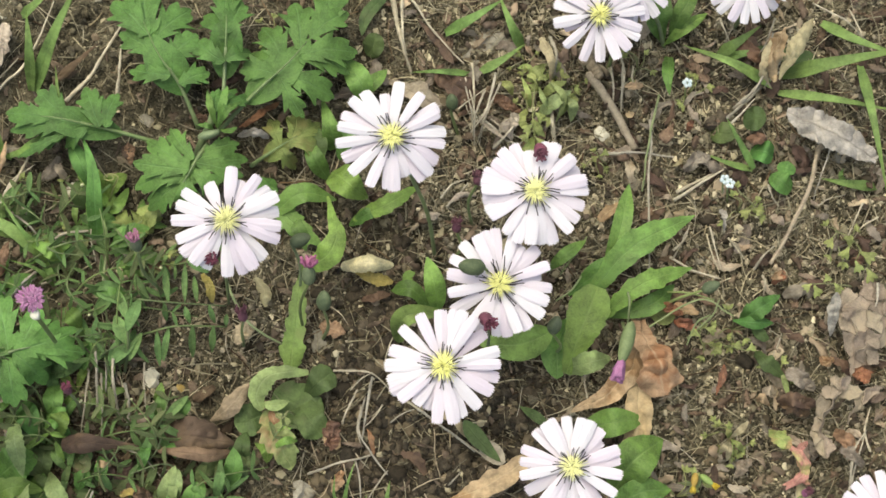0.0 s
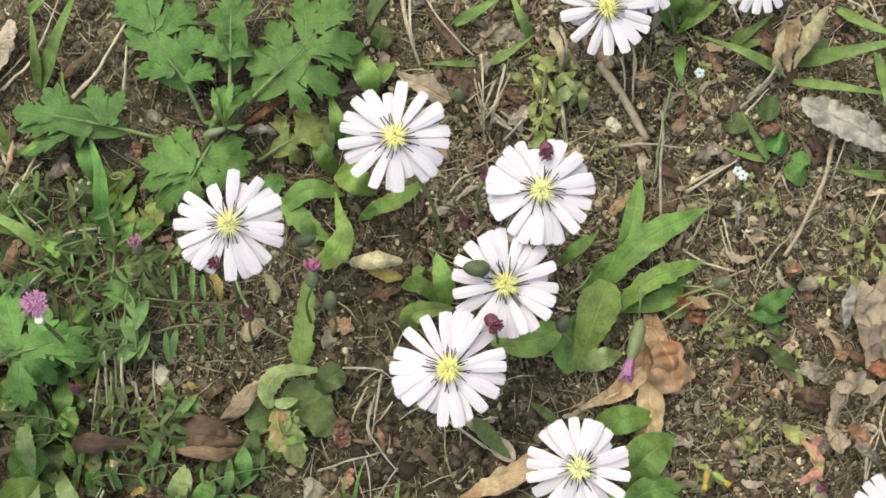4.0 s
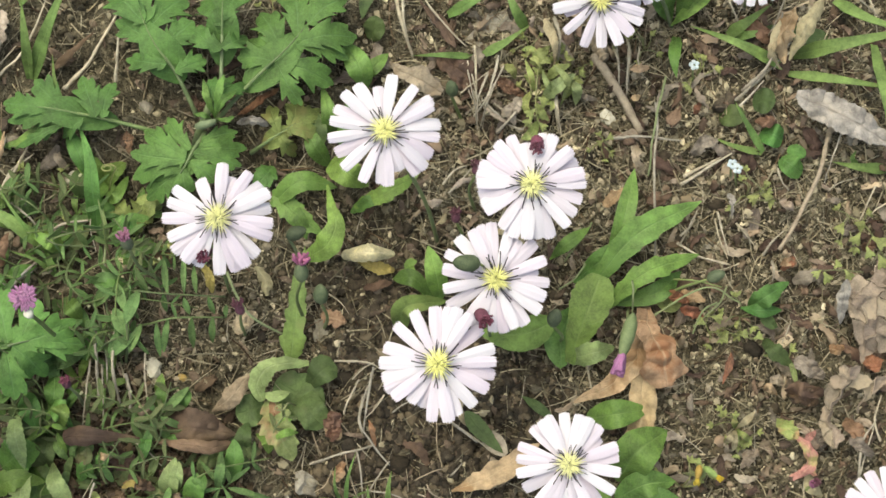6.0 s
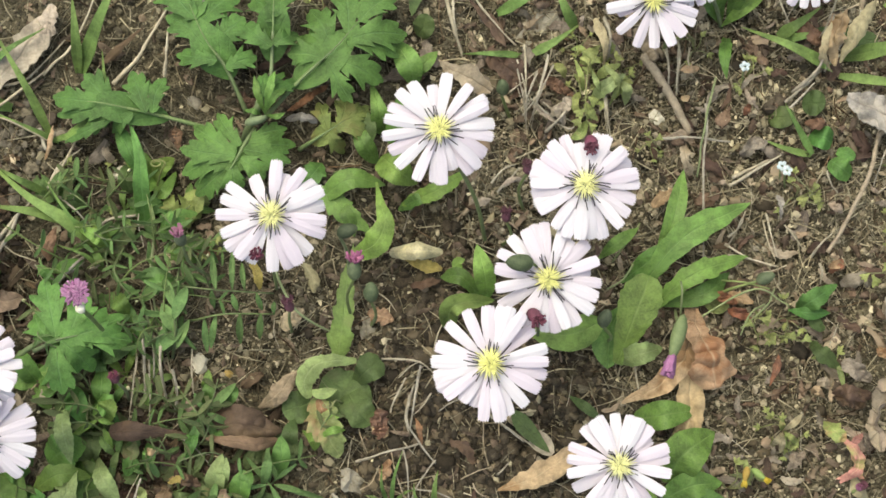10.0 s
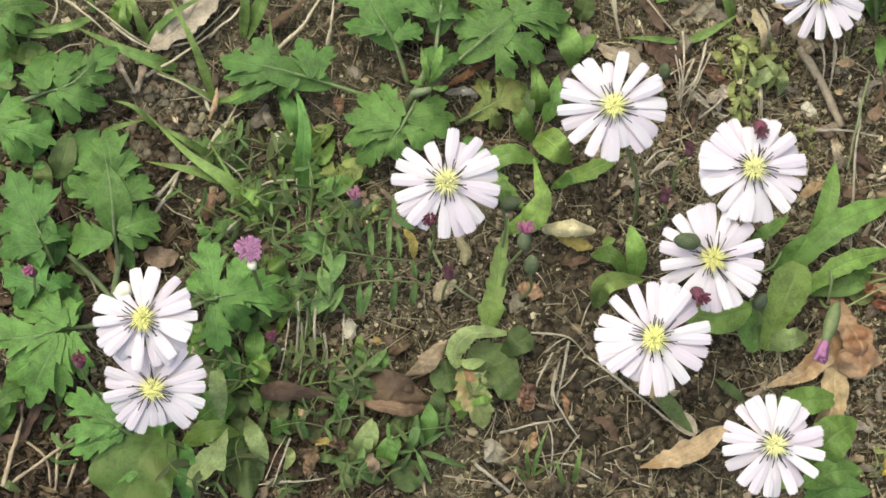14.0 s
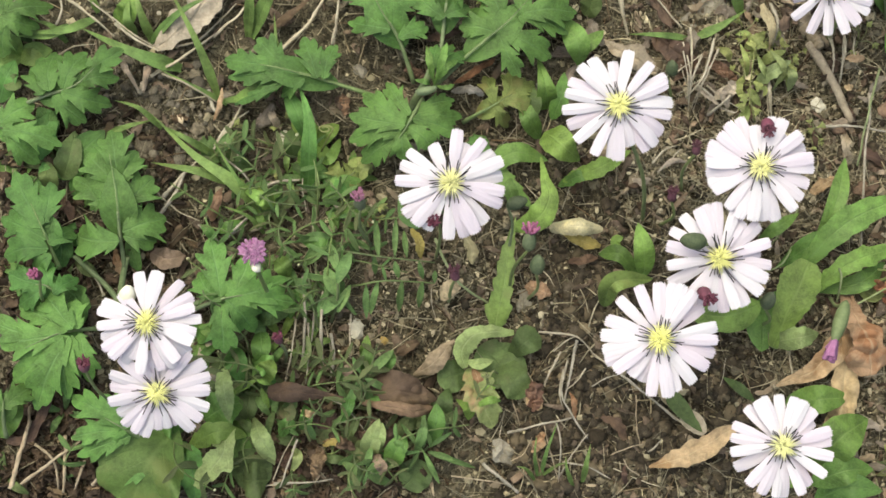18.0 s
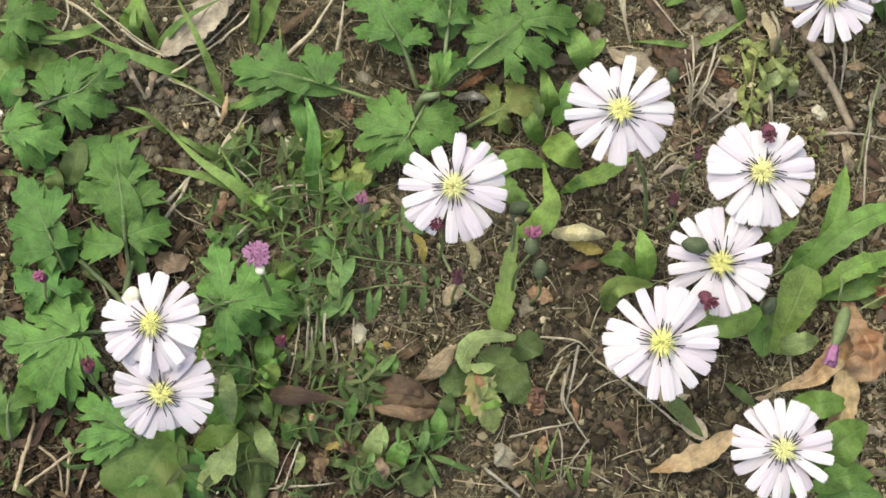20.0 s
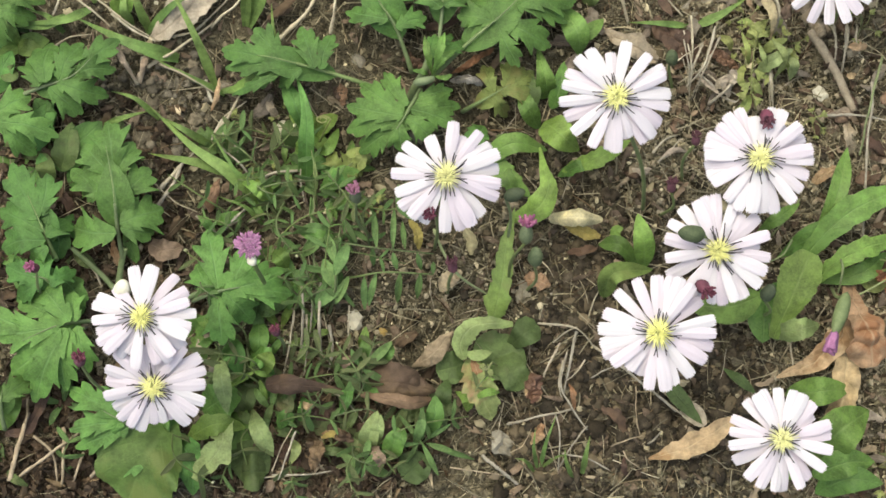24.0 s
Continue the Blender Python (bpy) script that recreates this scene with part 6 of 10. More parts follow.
grass("grass blades over a curled dry leaf", [
    ([(0.1107, 0.0496, 0.0020), (0.1220, 0.0498, 0.0130), (0.1455, 0.0537, 0.0130)], 0.00458), ([(0.1089, 0.0445, 0.0020), (0.1215, 0.0412, 0.0070), (0.1395, 0.0385, 0.0050)], 0.00286),
    ([(0.1215, 0.0629, 0.0020), (0.1279, 0.0569, 0.0090), (0.1410, 0.0516, 0.0080)], 0.00343), ([(0.1305, 0.0512, 0.0020), (0.1308, 0.0359, 0.0100), (0.1341, 0.0162, 0.0090)], 0.00315), ([(0.1014, 0.0250, 0.0020), (0.0975, 0.0306, 0.0080), (0.0939, 0.0371, 0.0090)], 0.00229),
    ([(0.1010, 0.0247, 0.0020), (0.0945, 0.0262, 0.0060), (0.0884, 0.0291, 0.0040)], 0.00200), ([(0.1339, 0.0199, 0.0020), (0.1252, 0.0199, 0.0070), (0.1183, 0.0216, 0.0050)], 0.00315), ([(0.1258, 0.0206, 0.0020), (0.1234, 0.0222, 0.0060), (0.1247, 0.0245, 0.0050)], 0.00200),
])

grass("crossing blades round the curled leaves", [
    ([(0.1070, 0.0460, 0.0030), (0.0960, 0.0510, 0.0090), (0.0840, 0.0570, 0.0070)], 0.00338), ([(0.0940, 0.0550, 0.0030), (0.0980, 0.0570, 0.0090), (0.1050, 0.0620, 0.0070)], 0.00367), ([(0.0960, 0.0540, 0.0030), (0.1000, 0.0540, 0.0080), (0.1080, 0.0550, 0.0060)], 0.00254),
])
grass("thin young grass shoots on dark soil", [
    ([(-0.0065, -0.0597, 0.0010), (-0.0053, -0.0529, 0.0090), (-0.0030, -0.0463, 0.0090)], 0.00129), ([(-0.0073, -0.0597, 0.0010), (-0.0084, -0.0544, 0.0080), (-0.0081, -0.0495, 0.0080)], 0.00114), ([(-0.0079, -0.0609, 0.0010), (-0.0103, -0.0579, 0.0060), (-0.0128, -0.0573, 0.0050)], 0.00114),
    ([(0.0041, -0.0609, 0.0010), (0.0046, -0.0555, 0.0080), (0.0055, -0.0513, 0.0080)], 0.00172), ([(0.0016, -0.0621, 0.0010), (-0.0003, -0.0577, 0.0070), (-0.0006, -0.0546, 0.0070)], 0.00129), ([(-0.0058, -0.0594, 0.0010), (-0.0026, -0.0567, 0.0060), (0.0002, -0.0561, 0.0050)], 0.00100),
])

# ---- vetch: thin stems with pairs of narrow leaflets ----
LEAFLETS = [blade("leaflet", [(0, 0, 0), (0.5, 0, 0.05), (1, 0, 0.0)], 0.22 + 0.05 * k, lambda s: np.clip(np.sin(np.pi * np.clip(s * 0.9 + 0.05, 0, 1)) ** 0.6, 0, 1), fold=0.2, n=9, m=5, seed=k, thick=0.04) for k in range(3)]
OLIVE_LEAFLETS = [q.copy() for q in LEAFLETS]
for q in LEAFLETS:
    q.materials.append(VETCH)
for q in OLIVE_LEAFLETS:
    q.materials.append(OLIVE)


def vetch(path, pairs, length, seed, label="trailing vetch sprig with paired narrow leaflets", dull=False):
    rng = random.Random(seed)
    pts = spline(laid(path), 24)
    x, y, z = pts[0]
    e = thing("vetch_sprig", (x, y, ground_z(x, y)), label, "plant", "vetch sprigs")
    pts[0][2] = ground_z(x, y) - 0.0005
    part("stem", tube("stem", [tuple(q) for q in pts[::4]] + [tuple(pts[-1])], 0.00026, 0.00016, 5, 16), VETCH_STEM, e)
    for i in range(pairs):
        k = int(2 + (i + 0.5) * 21 / pairs)
        d = pts[min(k + 1, 23)] - pts[k - 1]
        a = math.atan2(d[1], d[0])
        for sgn in (-1, 1):
            ln = length * rng.uniform(0.7, 1.2)
            m = Matrix.Translation(pts[k]) @ Matrix.Rotation(a + sgn * radians(rng.uniform(45, 85)), 4, "Z") @ Matrix.Rotation(radians(rng.uniform(-12, 50)), 4, "Y") @ Matrix.Rotation(radians(rng.uniform(-65, 65)), 4, "X") @ Matrix.Scale(ln, 4)
            part("leaflet", (OLIVE_LEAFLETS if dull else LEAFLETS)[rng.randrange(3)], OLIVE if dull else VETCH, e, m=m)
    if "wispy" in label:
        for i in range(seed % 2):
            c = pts[23 - 4 * i] + np.array([0.0006 * i, 0.0004, 0.0008])
            part("bud", lump("bud", tuple(c), rng.uniform(0.0004, 0.0006), seed + i, 0.35, BALL1, (1, 0.8, 1.3)), PALE_BUD, e, "tiny cream-coloured bud")
    return e


PALE_BUD = plain("pale_vetch_bud", (0.33, 0.34, 0.20), (0.50, 0.50, 0.34), 0.7, 700, 2600, 0.3, 0.0002, spread=0.15)
VETCHES = [
    ([(-0.0627, -0.0060, 0.0030), (-0.0337, -0.0058, 0.0120), (-0.0031, -0.0067, 0.0090)], 6, 0.0062), ([(-0.0500, -0.0064, 0.0030), (-0.0519, 0.0014, 0.0150), (-0.0612, 0.0134, 0.0120)], 7, 0.0058), ([(-0.0558, -0.0155, 0.0030), (-0.0475, -0.0097, 0.0130), (-0.0311, -0.0106, 0.0100)], 5, 0.0060),
    ([(-0.0866, 0.0054, 0.0030), (-0.0739, 0.0096, 0.0110), (-0.0632, 0.0112, 0.0080)], 7, 0.0060), ([(-0.0769, 0.0125, 0.0020), (-0.0810, 0.0171, 0.0100), (-0.0884, 0.0227, 0.0080)], 6, 0.0060), ([(-0.0642, 0.0049, 0.0020), (-0.0639, 0.0133, 0.0130), (-0.0663, 0.0238, 0.0100)], 6, 0.0055),
    ([(-0.0754, -0.0078, 0.0030), (-0.0640, -0.0064, 0.0130), (-0.0533, -0.0007, 0.0100)], 7, 0.0062), ([(-0.0609, -0.0195, 0.0020), (-0.0604, -0.0094, 0.0140), (-0.0593, 0.0020, 0.0120)], 6, 0.0065), ([(-0.0446, -0.0172, 0.0020), (-0.0407, -0.0112, 0.0120), (-0.0421, -0.0011, 0.0100)], 5, 0.0062),
    ([(-0.0700, -0.0220, 0.0020), (-0.0629, -0.0174, 0.0120), (-0.0550, -0.0146, 0.0090)], 6, 0.0070), ([(-0.0553, -0.0409, 0.0030), (-0.0500, -0.0345, 0.0120), (-0.0479, -0.0276, 0.0110)], 3, 0.0066),
    ([(-0.0742, -0.0416, 0.0030), (-0.0632, -0.0381, 0.0110), (-0.0552, -0.0369, 0.0090)], 4, 0.0066), ([(-0.0797, -0.0331, 0.0030), (-0.0810, -0.0265, 0.0110), (-0.0868, -0.0220, 0.0090)], 5, 0.0075), ([(-0.0742, -0.0500, 0.0030), (-0.0648, -0.0476, 0.0100), (-0.0556, -0.0493, 0.0070)], 4, 0.0066),
    ([(-0.0853, -0.0412, 0.0030), (-0.0849, -0.0360, 0.0120), (-0.0882, -0.0303, 0.0090)], 4, 0.0085),
    ([(-0.0829, 0.0009, 0.0020), (-0.0901, 0.0051, 0.0140), (-0.1007, 0.0117, 0.0100)], 5, 0.0055), ([(-0.0776, 0.0147, 0.0020), (-0.0726, 0.0180, 0.0100), (-0.0674, 0.0258, 0.0070)], 5, 0.0055), ([(-0.0818, 0.0145, 0.0030), (-0.0764, 0.0078, 0.0120), (-0.0667, 0.0069, 0.0090)], 6, 0.0055),
    ([(-0.0754, -0.0055, 0.0030), (-0.0676, 0.0008, 0.0130), (-0.0581, 0.0041, 0.0100)], 6, 0.0060), ([(-0.0636, -0.0182, 0.0030), (-0.0577, -0.0074, 0.0120), (-0.0409, -0.0096, 0.0090)], 5, 0.0060),
    ([(-0.0512, -0.0575, 0.0030), (-0.0399, -0.0501, 0.0110), (-0.0246, -0.0471, 0.0080)], 7, 0.0062),
    ([(-0.0246, -0.0457, 0.0030), (-0.0227, -0.0401, 0.0100), (-0.0192, -0.0358, 0.0080)], 5, 0.0050),
    ([(-0.1247, -0.0648, 0.0020), (-0.1250, -0.0590, 0.0080), (-0.1229, -0.0534, 0.0060)], 3, 0.0065),
]
for k, (path, pairs, ln) in enumerate(VETCHES):
    if k not in (0, 2, 8, 16):
        vetch(path, max(3, pairs * 2 // 3), ln * 0.8, 500 + k, dull=k in (12, 14, 21, 10))



def slender(s):
    return np.sin(np.pi * np.clip(s * 0.94 + 0.03, 0, 1)) ** 0.8


def sprig(stem, leaflets, label, r=0.00034, material=None):
    """A vetch leaf as it hangs: its stalk, and each leaflet from foot to tip with its breadth."""
    run = laid(stem)
    x, y, z = run[0]
    e = thing("vetch_sprig", (x, y, ground_z(x, y)), label, "plant", "vetch sprigs")
    part("stem", tube("stem", run, r, r * 0.6, 6, 18), VETCH_STEM, e)
    for k, (foot, tip, wide) in enumerate(leaflets):
        a, b = np.array(laid([foot])[0]), np.array(laid([tip])[0])
        part("leaflet", blade("leaflet", [a, (a + b) / 2 + np.array([0, 0, 0.0008]), b], wide * 0.72, slender, fold=0.35, ripple=0.05, n=14, m=5, seed=k + int(abs(x) * 9e4) % 91), material or VETCH, e)
    return e


HANGING = "vetch leaf with dark leaflets hanging from a thin stalk"
sprig([(-0.0620, -0.0050, 0.0030), (-0.0560, -0.0050, 0.0120), (-0.0480, -0.0060, 0.0130), (-0.0340, -0.0070, 0.0100)], [
    ((-0.0530, -0.0050, 0.0120), (-0.0560, 0.0010, 0.0120), 0.00212), ((-0.0480, -0.0060, 0.0120), (-0.0490, 0.0030, 0.0110), 0.00240), ((-0.0440, -0.0060, 0.0120), (-0.0440, 0.0040, 0.0100), 0.00212), ((-0.0410, -0.0060, 0.0120), (-0.0420, 0.0010, 0.0100), 0.00197),
    ((-0.0490, -0.0060, 0.0120), (-0.0490, -0.0100, 0.0080), 0.00212), ((-0.0440, -0.0070, 0.0120), (-0.0430, -0.0110, 0.0080), 0.00212), ((-0.0380, -0.0070, 0.0120), (-0.0370, -0.0110, 0.0080), 0.00197)], HANGING)
sprig([(-0.0570, -0.0130, 0.0030), (-0.0530, -0.0130, 0.0110), (-0.0460, -0.0120, 0.0130), (-0.0340, -0.0120, 0.0100)], [
    ((-0.0510, -0.0130, 0.0120), (-0.0510, -0.0210, 0.0070), 0.00240), ((-0.0480, -0.0120, 0.0120), (-0.0500, -0.0200, 0.0070), 0.00240), ((-0.0420, -0.0120, 0.0120), (-0.0430, -0.0190, 0.0070), 0.00254), ((-0.0370, -0.0120, 0.0120), (-0.0380, -0.0180, 0.0070), 0.00240), ((-0.0340, -0.0120, 0.0120), (-0.0340, -0.0090, 0.0090), 0.00169)], HANGING)
sprig([(-0.0690, -0.0060, 0.0030), (-0.0660, -0.0100, 0.0090), (-0.0640, -0.0190, 0.0090), (-0.0630, -0.0240, 0.0030)], [
    ((-0.0670, -0.0080, 0.0090), (-0.0610, -0.0040, 0.0120), 0.00367), ((-0.0650, -0.0140, 0.0100), (-0.0690, -0.0120, 0.0090), 0.00338), ((-0.0640, -0.0180, 0.0090), (-0.0690, -0.0190, 0.0070), 0.00338), ((-0.0630, -0.0200, 0.0090), (-0.0600, -0.0140, 0.0110), 0.00282), ((-0.0630, -0.0210, 0.0090), (-0.0560, -0.0150, 0.0100), 0.00367)], HANGING, 0.0005)
sprig([(-0.0600, -0.0220, 0.0030), (-0.0580, -0.0160, 0.0120), (-0.0580, -0.0090, 0.0140), (-0.0570, -0.0000, 0.0120)], [
    ((-0.0580, -0.0160, 0.0120), (-0.0610, -0.0090, 0.0130), 0.00508), ((-0.0580, -0.0130, 0.0130), (-0.0550, -0.0050, 0.0130), 0.00451), ((-0.0580, -0.0200, 0.0090), (-0.0550, -0.0130, 0.0100), 0.00310), ((-0.0580, -0.0100, 0.0140), (-0.0600, -0.0030, 0.0130), 0.00338)], "upright vetch leaf with broad leaflets", 0.00045)
sprig([(-0.0520, -0.0350, 0.0030), (-0.0520, -0.0360, 0.0090), (-0.0510, -0.0340, 0.0110)], [
    ((-0.0520, -0.0360, 0.0090), (-0.0570, -0.0470, 0.0060), 0.00338), ((-0.0510, -0.0370, 0.0090), (-0.0490, -0.0430, 0.0060), 0.00282), ((-0.0500, -0.0350, 0.0100), (-0.0440, -0.0290, 0.0100), 0.00338), ((-0.0510, -0.0360, 0.0100), (-0.0450, -0.0390, 0.0080), 0.00254), ((-0.0530, -0.0360, 0.0090), (-0.0580, -0.0360, 0.0070), 0.00282), ((-0.0520, -0.0350, 0.0100), (-0.0540, -0.0310, 0.0090), 0.00197)], "fan of green leaflets over a brown leaf", 0.0004)
sprig([(-0.0350, -0.0530, 0.00216), (-0.0360, -0.0540, 0.00576), (-0.0370, -0.0540, 0.00648)], [
    ((-0.0360, -0.0540, 0.00648), (-0.0420, -0.0470, 0.00576), 0.00183), ((-0.0370, -0.0540, 0.00648), (-0.0440, -0.0550, 0.00504), 0.00163), ((-0.0350, -0.0530, 0.00648), (-0.0290, -0.0490, 0.0100), 0.00163), ((-0.0350, -0.0540, 0.00648), (-0.0280, -0.0560, 0.00504), 0.00223), ((-0.0360, -0.0540, 0.00648), (-0.0320, -0.0620, 0.00432), 0.00203), ((-0.0370, -0.0540, 0.00648), (-0.0400, -0.0590, 0.00432), 0.00163), ((-0.0360, -0.0530, 0.00648), (-0.0360, -0.0450, 0.0110), 0.00284), ((-0.0350, -0.0540, 0.00648), (-0.0230, -0.0580, 0.00432), 0.00203)], "star of narrow green leaflets near a brown leaf", 0.00029)
sprig([(-0.0510, -0.0620, 0.0030), (-0.0510, -0.0600, 0.0070), (-0.0500, -0.0580, 0.0090)], [
    ((-0.0510, -0.0600, 0.0080), (-0.0560, -0.0570, 0.0070), 0.00310), ((-0.0500, -0.0590, 0.0080), (-0.0450, -0.0580, 0.0070), 0.00310), ((-0.0500, -0.0600, 0.0080), (-0.0440, -0.0620, 0.0050), 0.00338), ((-0.0510, -0.0600, 0.0080), (-0.0550, -0.0640, 0.0050), 0.00310), ((-0.0500, -0.0580, 0.0090), (-0.0490, -0.0530, 0.0090), 0.00254)], "dark green leaflets in a low tangle", 0.0004)
sprig([(-0.0760, -0.0400, 0.0030), (-0.0780, -0.0370, 0.0090), (-0.0800, -0.0350, 0.0100), (-0.0820, -0.0300, 0.0100)], [
    ((-0.0780, -0.0370, 0.0090), (-0.0850, -0.0410, 0.0070), 0.00226), ((-0.0780, -0.0370, 0.0090), (-0.0740, -0.0380, 0.0080), 0.00197), ((-0.0800, -0.0350, 0.0100), (-0.0830, -0.0370, 0.0080), 0.00197), ((-0.0770, -0.0390, 0.0070), (-0.0750, -0.0440, 0.0050), 0.00226), ((-0.0790, -0.0360, 0.0100), (-0.0770, -0.0330, 0.0100), 0.00197)], "narrow green leaflets beside the pair of flowers", 0.0004, YOUNG)

# ---- small weeds with pointed or three-part leaves ----


def weed(x, y, count, length, width, seed, material, upright=0.8):
    rng = random.Random(seed)
    gz = ground_z(x, y)
    e = thing("small_weed", (x, y, gz), "small green weed with pointed leaves" if width < 0.45 else "small green weed with rounded leaves", "plant", "small weeds")
    turn = rng.uniform(0, 6.28)
    for i in range(count):
        a = turn + i * 6.28 / count + rng.uniform(-0.5, 0.5)
        ln = length * rng.uniform(0.65, 1.15)
        h = ln * rng.uniform(0.35, 0.8) * upright
        p = [(x, y, gz + 0.001), (x + math.cos(a) * ln * 0.5, y + math.sin(a) * ln * 0.5, gz + 0.001 + h), (x + math.cos(a) * ln, y + math.sin(a) * ln, gz + h * rng.uniform(0.5, 1.0))]
        part("leaf", blade("leaf", p, ln * width, oval if width > 0.45 else lance, fold=0.3, ripple=0.15, teeth=5, tooth=0.08, n=16, m=5, seed=seed + i), material, e)
    return e


WEEDS = [
    ((-0.0870, -0.0412, 0.0025), 4, 9), ((-0.0809, -0.0403, 0.0025), 5, 8), ((-0.0755, -0.0339, 0.0025), 3, 7), ((-0.0701, -0.0477, 0.0025), 3, 7), ((-0.0560, -0.0422, 0.0025), 3, 8), ((-0.0431, -0.0521, 0.0025), 3, 8),
    ((-0.0326, -0.0451, 0.0025), 5, 7), ((-0.0658, -0.0279, 0.0025), 4, 8), ((-0.0728, -0.0262, 0.0025), 4, 7), ((-0.0784, -0.0218, 0.0025), 5, 8), ((-0.0882, -0.0278, 0.0025), 4, 8), ((-0.0685, -0.0136, 0.0025), 4, 7), ((-0.0826, -0.0329, 0.0025), 4, 8), ((-0.0743, -0.0465, 0.0025), 4, 8), ((-0.0378, -0.0515, 0.0025), 4, 7),
    ((-0.0802, -0.0384, 0.0025), 4, 9), ((-0.0758, -0.0513, 0.0025), 4, 9), ((-0.0553, -0.0520, 0.0025), 3, 7), ((-0.0366, -0.0462, 0.0025), 4, 7), ((-0.0538, -0.0565, 0.0025), 5, 8), ((-0.0858, -0.0392, 0.0025), 4, 8),
    ((-0.0893, 0.0200, 0.0025), 4, 8), ((-0.0804, 0.0075, 0.0025), 4, 7), ((-0.0726, 0.0159, 0.0025), 4, 7), ((-0.0649, 0.0236, 0.0025), 4, 9), ((-0.0668, 0.0149, 0.0025), 4, 8), ((-0.0560, 0.0151, 0.0025), 4, 7), ((-0.1422, 0.0454, 0.0025), 5, 9), ((-0.1402, -0.0623, 0.0025), 3, 8), ((-0.1268, -0.0458, 0.0025), 4, 8), ((-0.0948, -0.0274, 0.0025), 4, 8),
]
# Weeds below y = -0.03 get darker greens, with the shade there coloured in.
for k, (pt, count, ln) in enumerate(WEEDS):
    weed(pt[0], pt[1], count, ln * 0.001, 0.30 if k % 3 else 0.62, 700 + k, OLIVE if k in (6, 14, 17, 18, 19, 5, 4) else (DULL, VETCH, MUGWORT, OLIVE)[k % 4] if pt[1] < -0.03 else (YOUNG, VETCH, ROSETTE, GRASS)[k % 4])

rng_b = random.Random(41)
for k in range(8):
    q = [(-0.0932, 0.0035, 0.0025), (-0.0473, 0.0247, 0.0025)]
    x, y = rng_b.uniform(q[0][0], q[1][0]), rng_b.uniform(q[0][1], q[1][1])
    weed(x, y, rng_b.choice((2, 3)), rng_b.uniform(0.0045, 0.0075), rng_b.choice((0.4, 0.55, 0.7)), 760 + k, (VETCH, MUGWORT, YOUNG_MUG, OLIVE)[k % 4], 0.35)
for k in range(4):
    q = [(-0.0794, -0.0198, 0.0025), (-0.0480, -0.0068, 0.0025)]
    x, y = rng_b.uniform(q[0][0], q[1][0]), rng_b.uniform(q[0][1], q[1][1])
    weed(x, y, rng_b.choice((2, 3)), rng_b.uniform(0.0045, 0.0070), rng_b.choice((0.35, 0.5, 0.6)), 790 + k, (VETCH, MUGWORT, OLIVE)[k % 3], 0.4)
for k in range(15):
    q = [(-0.1476, -0.0109, 0.0025), (-0.1117, 0.0264, 0.0025)]
    x, y = rng_b.uniform(q[0][0], q[1][0]), rng_b.uniform(q[0][1], q[1][1])
    weed(x, y, rng_b.choice((3, 4)), rng_b.uniform(0.0065, 0.0100), rng_b.choice((0.35, 0.45, 0.6)), 820 + k, (MUGWORT, OLIVE, YOUNG_MUG)[k % 3], 0.25)
grass("thin grass blades crossing the litter", [
    ([(-0.0804, 0.0083, 0.0020), (-0.0845, 0.0138, 0.0100), (-0.0914, 0.0245, 0.0080)], 0.00143), ([(-0.1046, 0.0266, 0.0020), (-0.1093, 0.0306, 0.0080), (-0.1162, 0.0329, 0.0060)], 0.00172),
    ([(-0.0734, 0.0408, 0.0020), (-0.0748, 0.0465, 0.0100), (-0.0759, 0.0553, 0.0090)], 0.00200), ([(-0.0780, 0.0005, 0.0020), (-0.0815, 0.0041, 0.0090), (-0.0889, 0.0069, 0.0070)], 0.00143), ([(-0.1298, 0.0486, 0.0020), (-0.1328, 0.0517, 0.0080), (-0.1392, 0.0542, 0.0060)], 0.00200),
])
rosette("broad green blades among vetch", [
    ([(-0.0840, 0.0120, 0.0050), (-0.0790, 0.0090, 0.0100), (-0.0750, 0.0070, 0.0080)], 0.00367, wedge, YOUNG, dict(fold=0.2)),
    ([(-0.0940, 0.0020, 0.0040), (-0.0910, -0.0000, 0.0080), (-0.0890, -0.0030, 0.0060)], 0.00254, lance, MUGWORT, {}),
    ([(-0.0700, -0.0020, 0.0050), (-0.0640, -0.0010, 0.0100), (-0.0590, -0.0020, 0.0080)], 0.00254, lance, VETCH, dict(fold=0.3)),
    ([(-0.0630, 0.0140, 0.0040), (-0.0590, 0.0120, 0.0090), (-0.0560, 0.0100, 0.0070)], 0.00338, oval, MUGWORT, dict(teeth=3, tooth=0.2, n=34)),
    ([(-0.0811, 0.0097, 0.0040), (-0.0773, 0.0078, 0.0100), (-0.0754, 0.0064, 0.0060)], 0.00343, oval, YOUNG, {}),
    ([(-0.0691, -0.0011, 0.0030), (-0.0629, -0.0033, 0.0100), (-0.0579, -0.0038, 0.0060)], 0.00372, lance, MUGWORT, {}),
    ([(-0.0748, -0.0065, 0.0030), (-0.0722, -0.0084, 0.0080), (-0.0708, -0.0111, 0.0060)], 0.00486, oval, YOUNG_MUG, TOOTHED),
])
